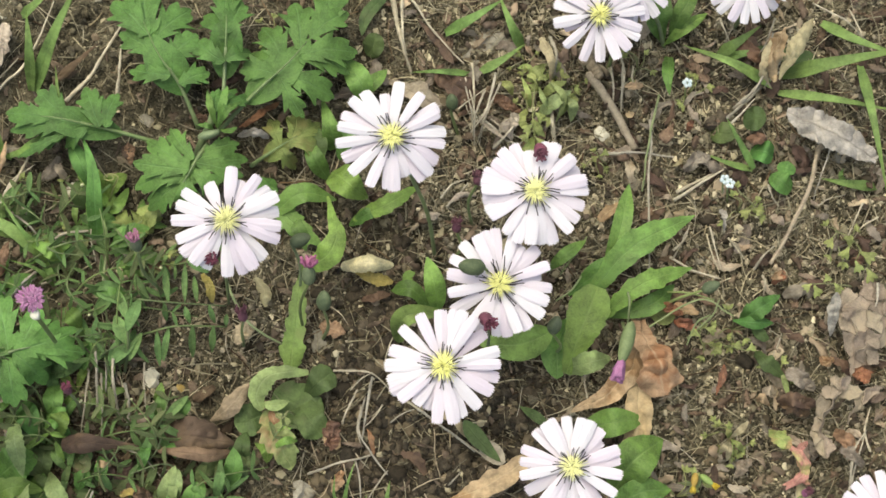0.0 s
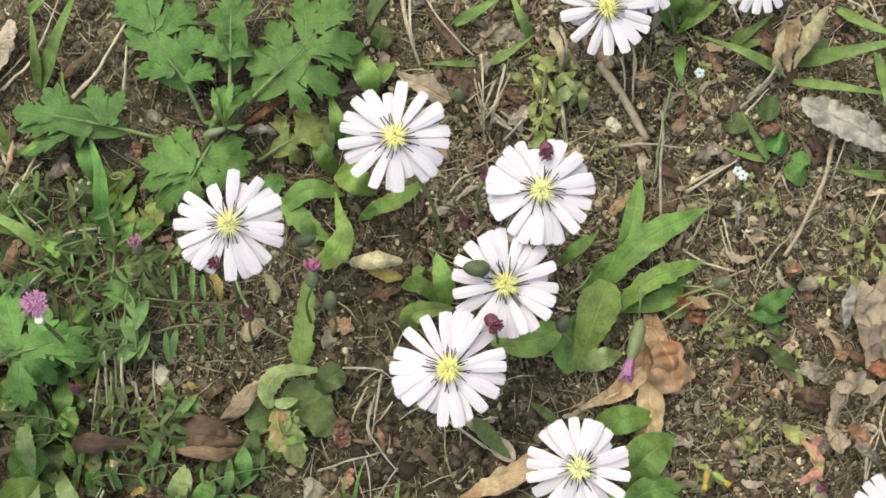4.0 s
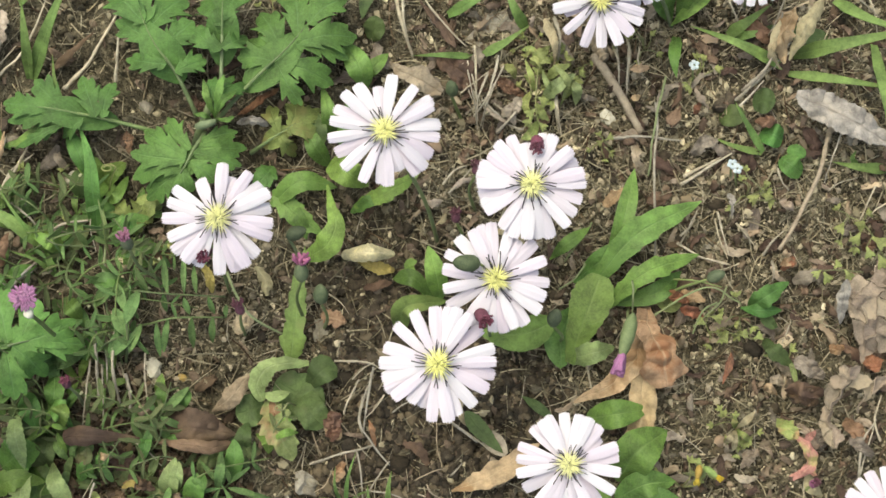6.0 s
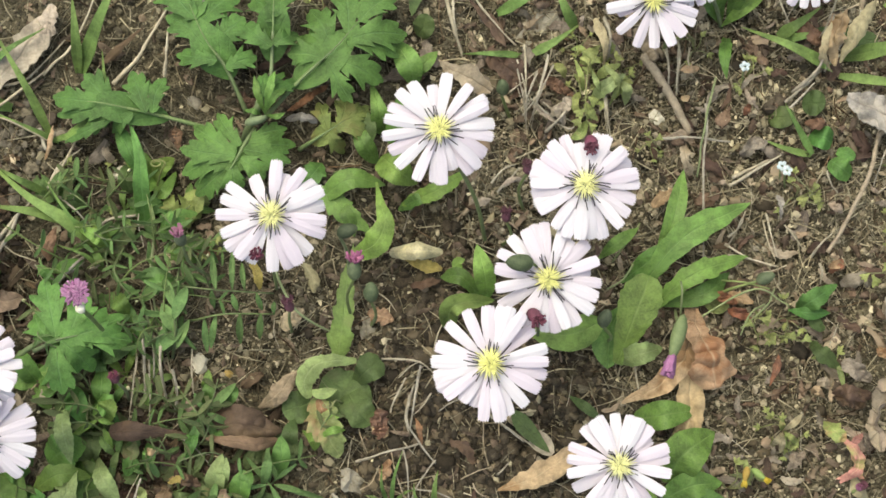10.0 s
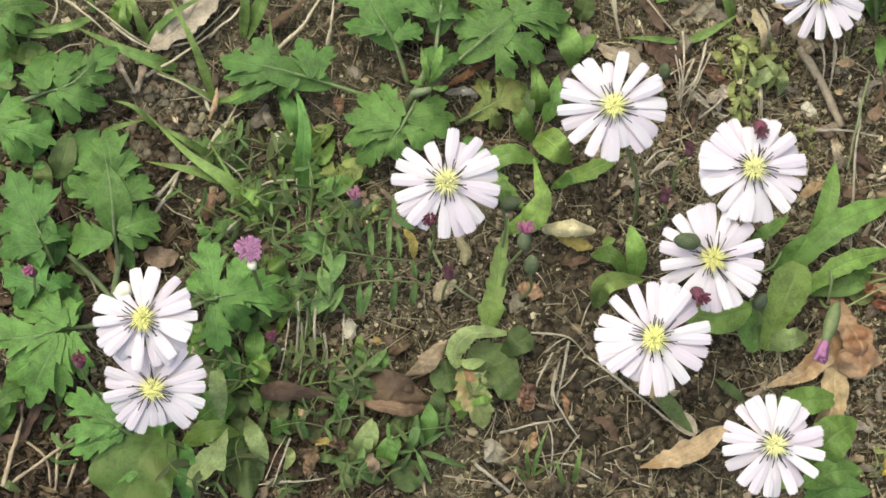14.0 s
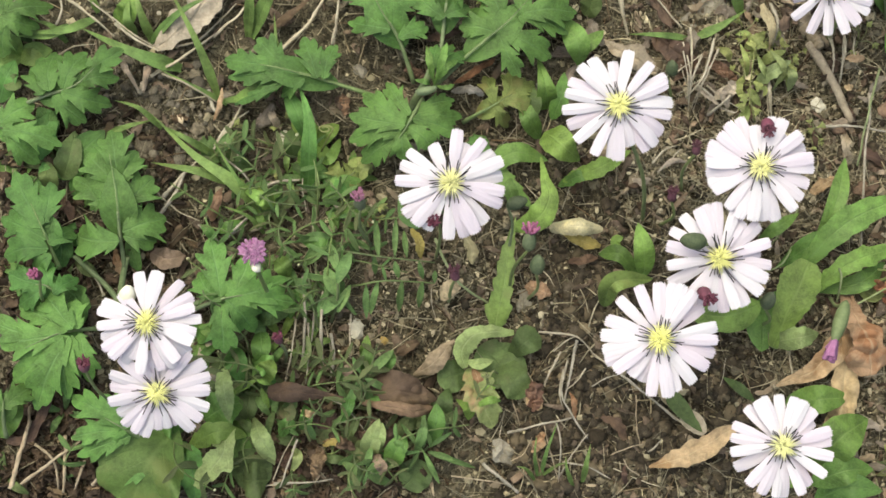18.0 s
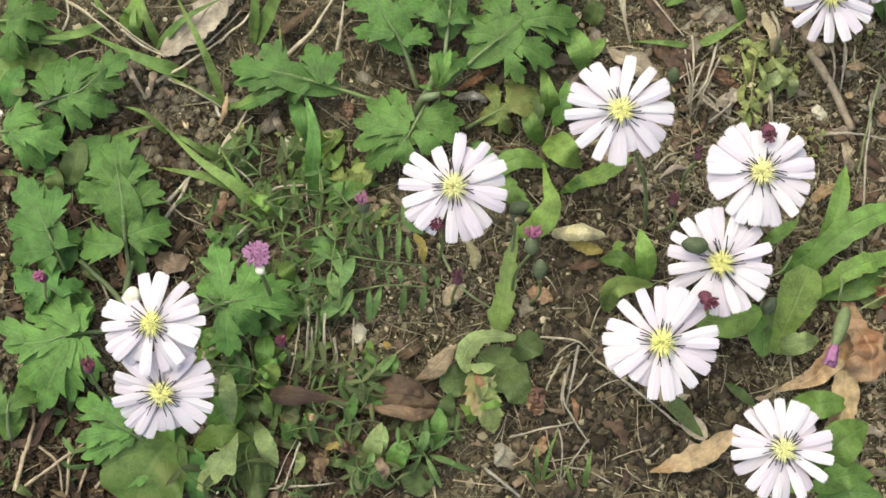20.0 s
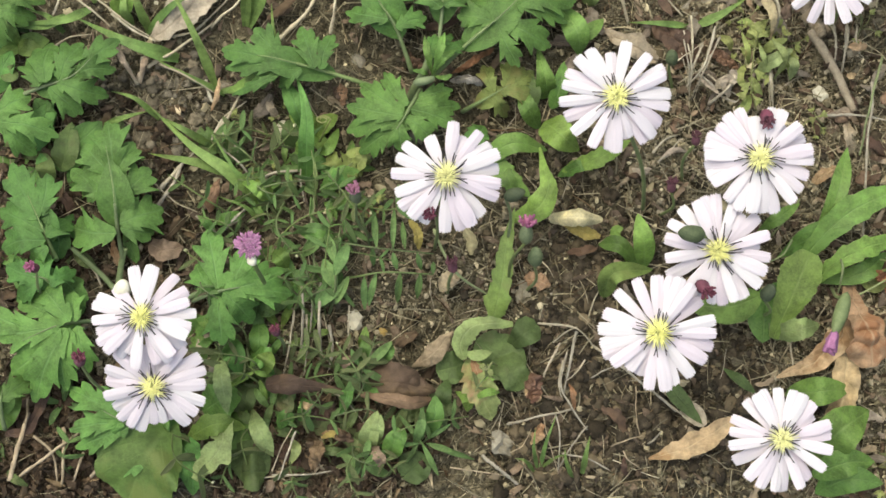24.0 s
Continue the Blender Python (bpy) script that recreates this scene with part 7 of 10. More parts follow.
rosette("dark green lower leaves between mugwort plants", [
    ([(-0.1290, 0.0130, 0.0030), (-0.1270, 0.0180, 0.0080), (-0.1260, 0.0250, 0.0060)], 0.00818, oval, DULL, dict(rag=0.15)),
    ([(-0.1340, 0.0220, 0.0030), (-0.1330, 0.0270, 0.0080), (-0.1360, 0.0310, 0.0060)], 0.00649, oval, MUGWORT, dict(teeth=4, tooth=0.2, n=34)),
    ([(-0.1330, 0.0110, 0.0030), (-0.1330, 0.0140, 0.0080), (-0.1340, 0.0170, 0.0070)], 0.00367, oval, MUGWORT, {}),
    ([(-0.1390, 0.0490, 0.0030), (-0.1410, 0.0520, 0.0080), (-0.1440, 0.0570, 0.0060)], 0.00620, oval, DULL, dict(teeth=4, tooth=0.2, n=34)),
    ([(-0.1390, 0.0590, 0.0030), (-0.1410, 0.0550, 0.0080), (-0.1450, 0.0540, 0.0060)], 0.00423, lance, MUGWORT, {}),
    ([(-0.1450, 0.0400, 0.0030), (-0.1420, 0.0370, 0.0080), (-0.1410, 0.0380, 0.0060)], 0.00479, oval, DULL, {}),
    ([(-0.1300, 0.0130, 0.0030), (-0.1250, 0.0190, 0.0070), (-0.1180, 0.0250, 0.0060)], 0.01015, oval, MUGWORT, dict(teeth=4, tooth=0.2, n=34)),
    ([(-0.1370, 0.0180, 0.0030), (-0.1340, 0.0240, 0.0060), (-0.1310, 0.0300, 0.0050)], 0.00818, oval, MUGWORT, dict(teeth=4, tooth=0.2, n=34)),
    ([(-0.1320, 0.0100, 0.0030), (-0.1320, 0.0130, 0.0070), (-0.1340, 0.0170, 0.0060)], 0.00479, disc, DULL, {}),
    ([(-0.1470, 0.0330, 0.0030), (-0.1440, 0.0380, 0.0080), (-0.1420, 0.0430, 0.0070)], 0.00620, oval, MUGWORT, {}),
    ([(-0.1310, 0.0010, 0.0030), (-0.1280, -0.0050, 0.0070), (-0.1290, -0.0100, 0.0050)], 0.00733, oval, MUGWORT, dict(teeth=4, tooth=0.25, n=34)),
    ([(-0.1410, -0.0110, 0.0030), (-0.1360, -0.0140, 0.0070), (-0.1310, -0.0150, 0.0050)], 0.00846, oval, MUGWORT, dict(teeth=5, tooth=0.3, n=34)),
    ([(-0.1280, -0.0140, 0.0030), (-0.1230, -0.0180, 0.0080), (-0.1220, -0.0240, 0.0060)], 0.00705, oval, MUGWORT, dict(teeth=4, tooth=0.3, n=34)),
    ([(-0.1160, 0.0530, 0.0030), (-0.1130, 0.0560, 0.0080), (-0.1130, 0.0620, 0.0080)], 0.00620, strap, YOUNG, {}),
])
# Several leaves here use darker mugwort green in place of shade.
rosette("light oval leaves at the foot of the vetch", [
    ([(-0.0500, -0.0560, 0.0030), (-0.0490, -0.0520, 0.0110), (-0.0470, -0.0460, 0.0100)], 0.00508, oval, PALE, dict(fold=0.3)),
    ([(-0.0440, -0.0580, 0.0030), (-0.0430, -0.0540, 0.0100), (-0.0420, -0.0500, 0.0090)], 0.00536, oval, ROSETTE, dict(fold=0.3)),
    ([(-0.0350, -0.0520, 0.0030), (-0.0330, -0.0470, 0.0090), (-0.0330, -0.0420, 0.0080)], 0.00479, oval, MUGWORT, {}),
    ([(-0.0410, -0.0630, 0.0020), (-0.0380, -0.0600, 0.0050), (-0.0350, -0.0570, 0.0050)], 0.00931, disc, DULL, dict(rag=0.1)),
    ([(-0.0790, -0.0470, 0.0030), (-0.0760, -0.0520, 0.0120), (-0.0730, -0.0580, 0.0060)], 0.00451, lance, PALE, dict(teeth=9, tooth=0.12, n=34)),
    ([(-0.0720, -0.0510, 0.0030), (-0.0700, -0.0480, 0.0080), (-0.0680, -0.0490, 0.0060)], 0.00367, oval, MUGWORT, {}),
    ([(-0.0670, -0.0490, 0.0030), (-0.0650, -0.0460, 0.0090), (-0.0660, -0.0430, 0.0080)], 0.00338, oval, MUGWORT, {}),
    ([(-0.0720, -0.0440, 0.0030), (-0.0690, -0.0430, 0.0080), (-0.0690, -0.0410, 0.0070)], 0.00282, oval, VETCH, {}),
    ([(-0.0690, -0.0540, 0.0030), (-0.0670, -0.0560, 0.0080), (-0.0690, -0.0600, 0.0050)], 0.00254, oval, PALE, {}),
    ([(-0.0640, -0.0520, 0.0020), (-0.0610, -0.0490, 0.0060), (-0.0590, -0.0440, 0.0050)], 0.00705, oval, OLIVE, dict(rag=0.2)),
    ([(-0.0800, -0.0310, 0.0040), (-0.0760, -0.0330, 0.0120), (-0.0740, -0.0340, 0.0110)], 0.00592, wedge, ROSETTE, dict(fold=0.2)),
    ([(-0.0810, -0.0620, 0.0030), (-0.0780, -0.0620, 0.0060), (-0.0750, -0.0620, 0.0050)], 0.00987, disc, DULL, dict(rag=0.12)),
    ([(-0.0860, -0.0290, 0.0040), (-0.0830, -0.0330, 0.0110), (-0.0820, -0.0380, 0.0090)], 0.00592, oval, MUGWORT, {}),
    ([(-0.0780, -0.0240, 0.0040), (-0.0770, -0.0290, 0.0090), (-0.0780, -0.0330, 0.0070)], 0.00508, oval, MUGWORT, {}),
    ([(-0.0530, -0.0520, 0.0030), (-0.0510, -0.0540, 0.0070), (-0.0540, -0.0570, 0.0050)], 0.00395, oval, DULL, {}),
])
# Mugwort green on some leaflets likewise carries painted shade.
rosette("upright light leaflets near the brown leaf", [
    ([(-0.0520, -0.0352, 0.0040), (-0.0505, -0.0312, 0.0120), (-0.0505, -0.0273, 0.0110)], 0.00315, oval, ROSETTE, {}),
    ([(-0.0491, -0.0552, 0.0030), (-0.0471, -0.0509, 0.0120), (-0.0462, -0.0470, 0.0100)], 0.00372, oval, PALE, {}),
    ([(-0.0441, -0.0558, 0.0030), (-0.0418, -0.0529, 0.0110), (-0.0404, -0.0505, 0.0090)], 0.00400, oval, ROSETTE, {}),
    ([(-0.0386, -0.0556, 0.0030), (-0.0366, -0.0506, 0.0110), (-0.0356, -0.0459, 0.0090)], 0.00257, lance, VETCH, {}),
    ([(-0.0549, -0.0390, 0.0040), (-0.0550, -0.0431, 0.0110), (-0.0565, -0.0472, 0.0080)], 0.00315, oval, MUGWORT, {}),
    ([(-0.0507, -0.0391, 0.0040), (-0.0478, -0.0413, 0.0100), (-0.0474, -0.0441, 0.0080)], 0.00343, oval, MUGWORT, {}),
    ([(-0.0471, -0.0344, 0.0040), (-0.0448, -0.0318, 0.0100), (-0.0440, -0.0297, 0.0080)], 0.00286, oval, MUGWORT, {}),
    ([(-0.0458, -0.0393, 0.0040), (-0.0449, -0.0380, 0.0080), (-0.0446, -0.0352, 0.0080)], 0.00257, oval, VETCH, {}),
    ([(-0.0727, -0.0425, 0.0030), (-0.0697, -0.0453, 0.0100), (-0.0689, -0.0426, 0.0080)], 0.00372, oval, OLIVE, {}),
])

# ---- wispy vetch with tiny leaflets, and bare green stalks ----
rng_w = random.Random(12)
for k in range(24):
    if k < 15:
        x, y = rng_w.uniform(-0.096, -0.048), rng_w.uniform(-0.018, 0.024)
    else:
        x, y = rng_w.uniform(-0.10, -0.046), rng_w.uniform(-0.062, -0.020)
    a, ln = rng_w.uniform(0, 6.28), rng_w.uniform(0.010, 0.022)
    h = rng_w.uniform(0.006, 0.018)
    p = [(x, y, 0), (x + math.cos(a) * ln * 0.5, y + math.sin(a) * ln * 0.5, h), (x + math.cos(a + 0.4) * ln, y + math.sin(a + 0.4) * ln, h * 0.8)]
    vetch(p, rng_w.choice((3, 4, 5)), rng_w.uniform(0.0034, 0.0056) * (1.2 if k % 3 == 0 else 1), 1500 + k, "wispy vetch sprig with tiny leaflets", k > 14 or k % 3 == 0)

for k in range(11):
    q = [(-0.0850, -0.0625, 0.0025), (-0.0403, -0.0425, 0.0025)]
    x, y = rng_w.uniform(q[0][0], q[1][0]), rng_w.uniform(q[0][1], q[1][1])
    a, ln, h = rng_w.uniform(0, 6.28), rng_w.uniform(0.008, 0.016), rng_w.uniform(0.006, 0.014)
    p = [(x, y, 0), (x + math.cos(a) * ln * 0.5, y + math.sin(a) * ln * 0.5, h), (x + math.cos(a + 0.5) * ln, y + math.sin(a + 0.5) * ln, h * 0.9)]
    vetch(p, rng_w.choice((2, 3, 4)), rng_w.uniform(0.0036, 0.0064), 1700 + k, "dull vetch sprig in a tangle", k % 3 > 0)

# ---- lime-green seedlings with forked leaves ----


LIME_STEM = plain("lime_stem", (0.15, 0.165, 0.075), (0.25, 0.26, 0.13), 0.6, 300, 1800, 0.2, 0.0002, spread=0.2)


def seedling(x, y, spread, count, seed, material=None):
    rng = random.Random(seed)
    gz = ground_z(x, y)
    e = thing("seedling", (x, y, gz), "small lime-green seedling with forked leaves", "plant", "seedlings")
    for i in range(count):
        a = rng.uniform(0, 6.28)
        ln = spread * rng.uniform(0.5, 1.0)
        p = [(x, y, gz), (x + math.cos(a) * ln * 0.5, y + math.sin(a) * ln * 0.5, gz + rng.uniform(0.003, 0.007)), (x + math.cos(a + 0.3) * ln, y + math.sin(a + 0.3) * ln, gz + rng.uniform(0.002, 0.006))]
        part("stem", tube("stem", p, 0.00018, 0.00014, 5, 6), LIME_STEM, e)
        for b in (-0.8, 0.0, 0.8):
            q = p[2]
            l2 = spread * rng.uniform(0.20, 0.36)
            part("leaf", blade("leaf", [q, (q[0] + math.cos(a + b) * l2 * 0.5, q[1] + math.sin(a + b) * l2 * 0.5, q[2] + 0.0006), (q[0] + math.cos(a + b) * l2, q[1] + math.sin(a + b) * l2, q[2])], l2 * 0.5, oval, n=8, m=5, teeth=3, tooth=0.2, seed=i), material or LIME, e)
    return e


for k, (pt, spread, count) in enumerate([
    ((0.0504, 0.0456, 0.0025), 0.0075, 9), ((0.0473, 0.0520, 0.0025), 0.0050, 6), ((0.0432, 0.0406, 0.0025), 0.0055, 7), ((0.0974, 0.0144, 0.0025), 0.0060, 8), ((0.1232, 0.0059, 0.0025), 0.0060, 4), ((0.0942, -0.0158, 0.0025), 0.0060, 7), ((0.0545, 0.0485, 0.0025), 0.0050, 7), ((0.0917, -0.0458, 0.0025), 0.0050, 6),
    ((0.0875, -0.0185, 0.0025), 0.0050, 5), ((0.0859, 0.0454, 0.0025), 0.0060, 6), ((0.0731, 0.0525, 0.0025), 0.0055, 6), ((0.0912, -0.0429, 0.0025), 0.0060, 6), ((0.0616, 0.0290, 0.0025), 0.0040, 5), ((0.0768, -0.0579, 0.0025), 0.0080, 8),
    ((0.0438, 0.0551, 0.0025), 0.0040, 5), ((-0.0217, 0.0639, 0.0025), 0.0045, 5), ((-0.0790, 0.0161, 0.0025), 0.0050, 6), ((0.1043, -0.0276, 0.0025), 0.0050, 5), ((-0.0527, 0.0074, 0.0025), 0.0060, 6), ((-0.0707, 0.0279, 0.0025), 0.0050, 6), ((-0.0825, 0.0256, 0.0025), 0.0060, 6)]):
    seedling(pt[0], pt[1], spread, count, 900 + k)


def fan_sprig(path, leaves):
    """A thin trailing stem with lime-green leaves, each split into three fingers."""
    pts = spline(laid(path), 20)
    x, y, z = pts[0]
    e = thing("seedling", (x, y, ground_z(x, y)), "trailing seedling with three-fingered lime-green leaves", "plant", "seedlings")
    part("stem", tube("stem", [tuple(q) for q in pts[::4]] + [tuple(pts[-1])], 0.00022, 0.00014, 5, 16), LIME_STEM, e)
    for foot, tip in leaves:
        f, t = np.array(laid([foot])[0]), np.array(laid([tip])[0])
        near = pts[int(np.argmin(np.linalg.norm(pts - f, axis=1)))]
        part("stem", tube("stem", [tuple(near), tuple((near + f) / 2 + [0, 0, 0.0006]), tuple(f)], 0.00016, 0.00014, 5, 6), LIME_STEM, e)
        d = t - f
        ln = float(np.linalg.norm(d))
        c = np.array([-d[1], d[0], 0])
        pieces = [blade_data([f, f + 0.5 * d + 0.10 * k * c + [0, 0, 0.0005], f + (1 - 0.12 * abs(k)) * d + 0.42 * k * c], ln * 0.34, lambda s: np.clip(0.35 + s, 0, 1) * np.clip((1.02 - s) * 3, 0, 1) ** 0.6, fold=0.1, n=10, m=5, seed=k + 5) for k in (-1, 0, 1)]
        part("leaf", crisp(joined("leaf", pieces)), LIME, e)
    return e


fan_sprig([(0.1322, -0.0046, 0.0030), (0.1259, 0.0049, 0.0090), (0.1214, 0.0083, 0.0050)], [((0.1204, 0.0063, 0.0080), (0.1185, 0.0037, 0.0070)), ((0.1236, 0.0033, 0.0090), (0.1221, 0.0006, 0.0080)), ((0.1223, 0.0058, 0.0100), (0.1252, 0.0047, 0.0090)), ((0.1254, -0.0001, 0.0090), (0.1263, -0.0032, 0.0080)), ((0.1272, 0.0023, 0.0090), (0.1304, -0.0002, 0.0080)), ((0.1283, -0.0021, 0.0080), (0.1300, -0.0055, 0.0070))])
fan_sprig([(0.1253, -0.0061, 0.0030), (0.1188, -0.0056, 0.0070), (0.1136, -0.0053, 0.0050)], [((0.1146, -0.0060, 0.0070), (0.1162, -0.0086, 0.0060)), ((0.1140, -0.0055, 0.0070), (0.1119, -0.0070, 0.0060)), ((0.1197, -0.0057, 0.0080), (0.1212, -0.0082, 0.0070)), ((0.1172, -0.0051, 0.0080), (0.1190, -0.0035, 0.0080))])
fan_sprig([(0.1039, 0.0123, 0.0030), (0.1008, 0.0146, 0.0080), (0.0964, 0.0193, 0.0060)], [((0.1006, 0.0144, 0.0080), (0.1020, 0.0122, 0.0070)), ((0.0994, 0.0138, 0.0080), (0.0967, 0.0121, 0.0070)), ((0.1007, 0.0151, 0.0090), (0.1014, 0.0170, 0.0090))])
fan_sprig([(0.0863, -0.0214, 0.0030), (0.0846, -0.0174, 0.0070), (0.0871, -0.0138, 0.0050)], [((0.0844, -0.0181, 0.0080), (0.0823, -0.0167, 0.0070)), ((0.0859, -0.0161, 0.0080), (0.0888, -0.0169, 0.0070)), ((0.0875, -0.0203, 0.0070), (0.0904, -0.0212, 0.0060))])
fan_sprig([(0.0934, -0.0217, 0.0030), (0.0914, -0.0204, 0.0070), (0.0889, -0.0202, 0.0050)], [((0.0926, -0.0208, 0.0080), (0.0953, -0.0205, 0.0070)), ((0.0962, -0.0220, 0.0070), (0.0986, -0.0209, 0.0070)), ((0.0898, -0.0204, 0.0080), (0.0885, -0.0225, 0.0070))])
fan_sprig([(0.0468, 0.0312, 0.0030), (0.0446, 0.0375, 0.0090), (0.0460, 0.0507, 0.0070)], [((0.0446, 0.0375, 0.0090), (0.0421, 0.0356, 0.0080)), ((0.0454, 0.0403, 0.0090), (0.0476, 0.0387, 0.0080)), ((0.0459, 0.0485, 0.0090), (0.0447, 0.0514, 0.0080)), ((0.0462, 0.0488, 0.0090), (0.0486, 0.0504, 0.0080)), ((0.0438, 0.0355, 0.0080), (0.0417, 0.0333, 0.0070)), ((0.0454, 0.0340, 0.0080), (0.0471, 0.0323, 0.0070))])
fan_sprig([(0.0639, 0.0279, 0.0020), (0.0618, 0.0292, 0.0050), (0.0611, 0.0308, 0.0040)], [((0.0615, 0.0294, 0.0060), (0.0598, 0.0284, 0.0050)), ((0.0620, 0.0294, 0.0060), (0.0639, 0.0303, 0.0050))])
rosette("dried pale yellow star-shaped seedling", [
    ([(0.0908, -0.0440, 0.0050), (0.0923, -0.0421, 0.0100), (0.0954, -0.0399, 0.0070)], 0.00172, lance, HAY, {}),
    ([(0.0908, -0.0440, 0.0050), (0.0899, -0.0467, 0.0090), (0.0897, -0.0495, 0.0060)], 0.00157, lance, HAY, {}),
    ([(0.0910, -0.0440, 0.0050), (0.0923, -0.0457, 0.0090), (0.0947, -0.0472, 0.0060)], 0.00157, lance, SICK, {}),
    ([(0.0905, -0.0443, 0.0050), (0.0887, -0.0460, 0.0090), (0.0877, -0.0474, 0.0060)], 0.00172, lance, HAY, {}),
    ([(0.0908, -0.0438, 0.0050), (0.0900, -0.0423, 0.0090), (0.0908, -0.0407, 0.0070)], 0.00157, oval, SICK, {}),
    ([(0.0919, -0.0446, 0.0050), (0.0910, -0.0461, 0.0060), (0.0917, -0.0482, 0.0050)], 0.00114, lance, SICK, {}),
])


def tiny_flower(x, y, z, seed):
    e = thing("tiny_blue_flower", (x, y, ground_z(x, y)), "tiny pale blue five-petalled flower on a hair stem", "flower", "tiny flowers")
    for i in range(5):
        a = i * 1.257 + seed
        part("petal", lump("petal", (x + math.cos(a) * 0.0008, y + math.sin(a) * 0.0008, z), 0.00066, i, 0.15, BALL1, (1, 1, 0.35)), PALE_BLUE, e)
    part("stem", tube("stem", [(x + 0.001, y - 0.003, ground_z(x, y) - 0.001), (x, y - 0.001, z * 0.6), (x, y, z)], 0.0003, 0.0002, 5, 6), STEM, e)


tiny_flower(*(0.0938, 0.0202, 0.0090), 0.2)
tiny_flower(*(0.0928, 0.0215, 0.0080), 0.9)
tiny_flower(*(0.0844, 0.0466, 0.0090), 0.5)



def tendril(path, r, turns, seed):
    """A thin green tendril that ends in a coil."""
    pts = [tuple(q) for q in laid(path)]
    x, y, z = pts[-1]
    coil = [(x - r + r * (1 - 0.035 * i) * math.cos(0.42 * turns * i), y + 0.6 * r * (1 - 0.035 * i) * math.sin(0.42 * turns * i), z + 0.00009 * i) for i in range(1, 22)]
    solo("tendril", tube("tendril", pts + coil, 0.00022, 0.00013, 5, 60), LIME_STEM, "thin coiled green vetch tendril", "tendril", "tendrils")


tendril([(-0.0637, 0.0216, 0.0030), (-0.0616, 0.0239, 0.0120), (-0.0601, 0.0256, 0.0140)], 0.0019, 1.1, 1)
tendril([(-0.0178, -0.0343, 0.0050), (-0.0190, -0.0337, 0.0110), (-0.0198, -0.0348, 0.0120)], 0.0013, -1.0, 2)

# ---- dead leaves ----


def dead_leaf(label, path, width, material, shape=ragged, name="dead_leaf", **more):
    opts = dict(fold=0.1, crumple=0.005, ripple=0.18, rag=0.4, n=44, m=19, teeth=9, tooth=0.06, seed=len(bpy.data.objects) % 991, thick=0.0003)
    opts["crumple"] = min(0.0026, width * 0.22)
    opts.update(more)
    me = blade(name, laid(path, 0.0012), width, shape, **opts)
    if opts["crumple"] > 0.003:
        me.polygons.foreach_set("use_smooth", np.zeros(len(me.polygons), bool))
    return solo(name, me, material, label, "leaf", "dead leaves")


def torn_leaf(label, pieces):
    """One dead leaf torn into sheets that still hang together."""
    e = thing("dead_leaf", laid([pieces[0][0][0]])[0], label, "leaf", "dead leaves")
    for k, (path, width, material, shape, crumple) in enumerate(pieces):
        part("leaf_piece", blade("leaf_piece", laid(path, 0.0012), width, shape, fold=0.08, crumple=crumple, ripple=0.05, rag=0.30, n=54, m=23, seed=61 + k, thick=0.0003), material, e)
    return e


torn_leaf("torn and crumpled orange and tan dead leaf on soil", [
    ([(0.0700, -0.0130, 0.0040), (0.0700, -0.0200, 0.0110), (0.0720, -0.0260, 0.0120), (0.0730, -0.0330, 0.0060)], 0.01184, DEAD, lambda s: np.clip(0.42 + 0.9 * s, 0, 1) * np.clip((1.04 - s) * 5, 0, 1) ** 0.5, 0.0048),
    ([(0.0700, -0.0170, 0.0080), (0.0660, -0.0260, 0.0090), (0.0600, -0.0320, 0.0080), (0.0510, -0.0360, 0.0040)], 0.00818, TAN, lambda s: np.clip(0.5 + 1.4 * s, 0, 1) * np.clip((1.03 - s) * 1.9, 0, 1) ** 0.8, 0.0036),
    ([(0.0680, -0.0250, 0.0060), (0.0680, -0.0340, 0.0070), (0.0670, -0.0420, 0.0050), (0.0630, -0.0490, 0.0030)], 0.00874, TAN, ragged, 0.0032),
])
torn_leaf("reddened withered leaf with a yellow-green base", [
    ([(0.1020, -0.0420, 0.0030), (0.1030, -0.0440, 0.0080), (0.1060, -0.0470, 0.0080)], 0.00571, SICK, lance, 0.0016),
    ([(0.1050, -0.0460, 0.0070), (0.1070, -0.0490, 0.0090), (0.1080, -0.0530, 0.0070), (0.1040, -0.0570, 0.0030)], 0.00381, REDLEAF, lambda s: np.clip(0.30 + 1.5 * s, 0, 1) * np.clip((1.04 - s) * 2.4, 0, 1) ** 0.8, 0.0024),
    ([(0.1070, -0.0480, 0.0070), (0.1080, -0.0510, 0.0080), (0.1090, -0.0560, 0.0050)], 0.00324, REDLEAF, ragged, 0.0020),
    ([(0.1060, -0.0480, 0.0070), (0.1080, -0.0470, 0.0080), (0.1110, -0.0450, 0.0050)], 0.00209, REDLEAF, lance, 0.0012),
    ([(0.1070, -0.0530, 0.0050), (0.1060, -0.0550, 0.0060), (0.1030, -0.0560, 0.0040)], 0.00171, REDLEAF, lance, 0.0012),
])
dead_leaf("tan dead leaf under a white flower", [(0.0201, -0.0568, 0.0020), (0.0306, -0.0530, 0.0060), (0.0422, -0.0456, 0.0050)], 0.00858, TAN, lance)
dead_leaf("grey serrated dead leaf lying on soil", [(0.1089, 0.0382, 0.0060), (0.1190, 0.0327, 0.0100), (0.1315, 0.0250, 0.0070)], 0.00944, ASHLEAF, ragged, teeth=13, tooth=0.12, n=60, crumple=0.0032, rag=0.1, fold=0.05)
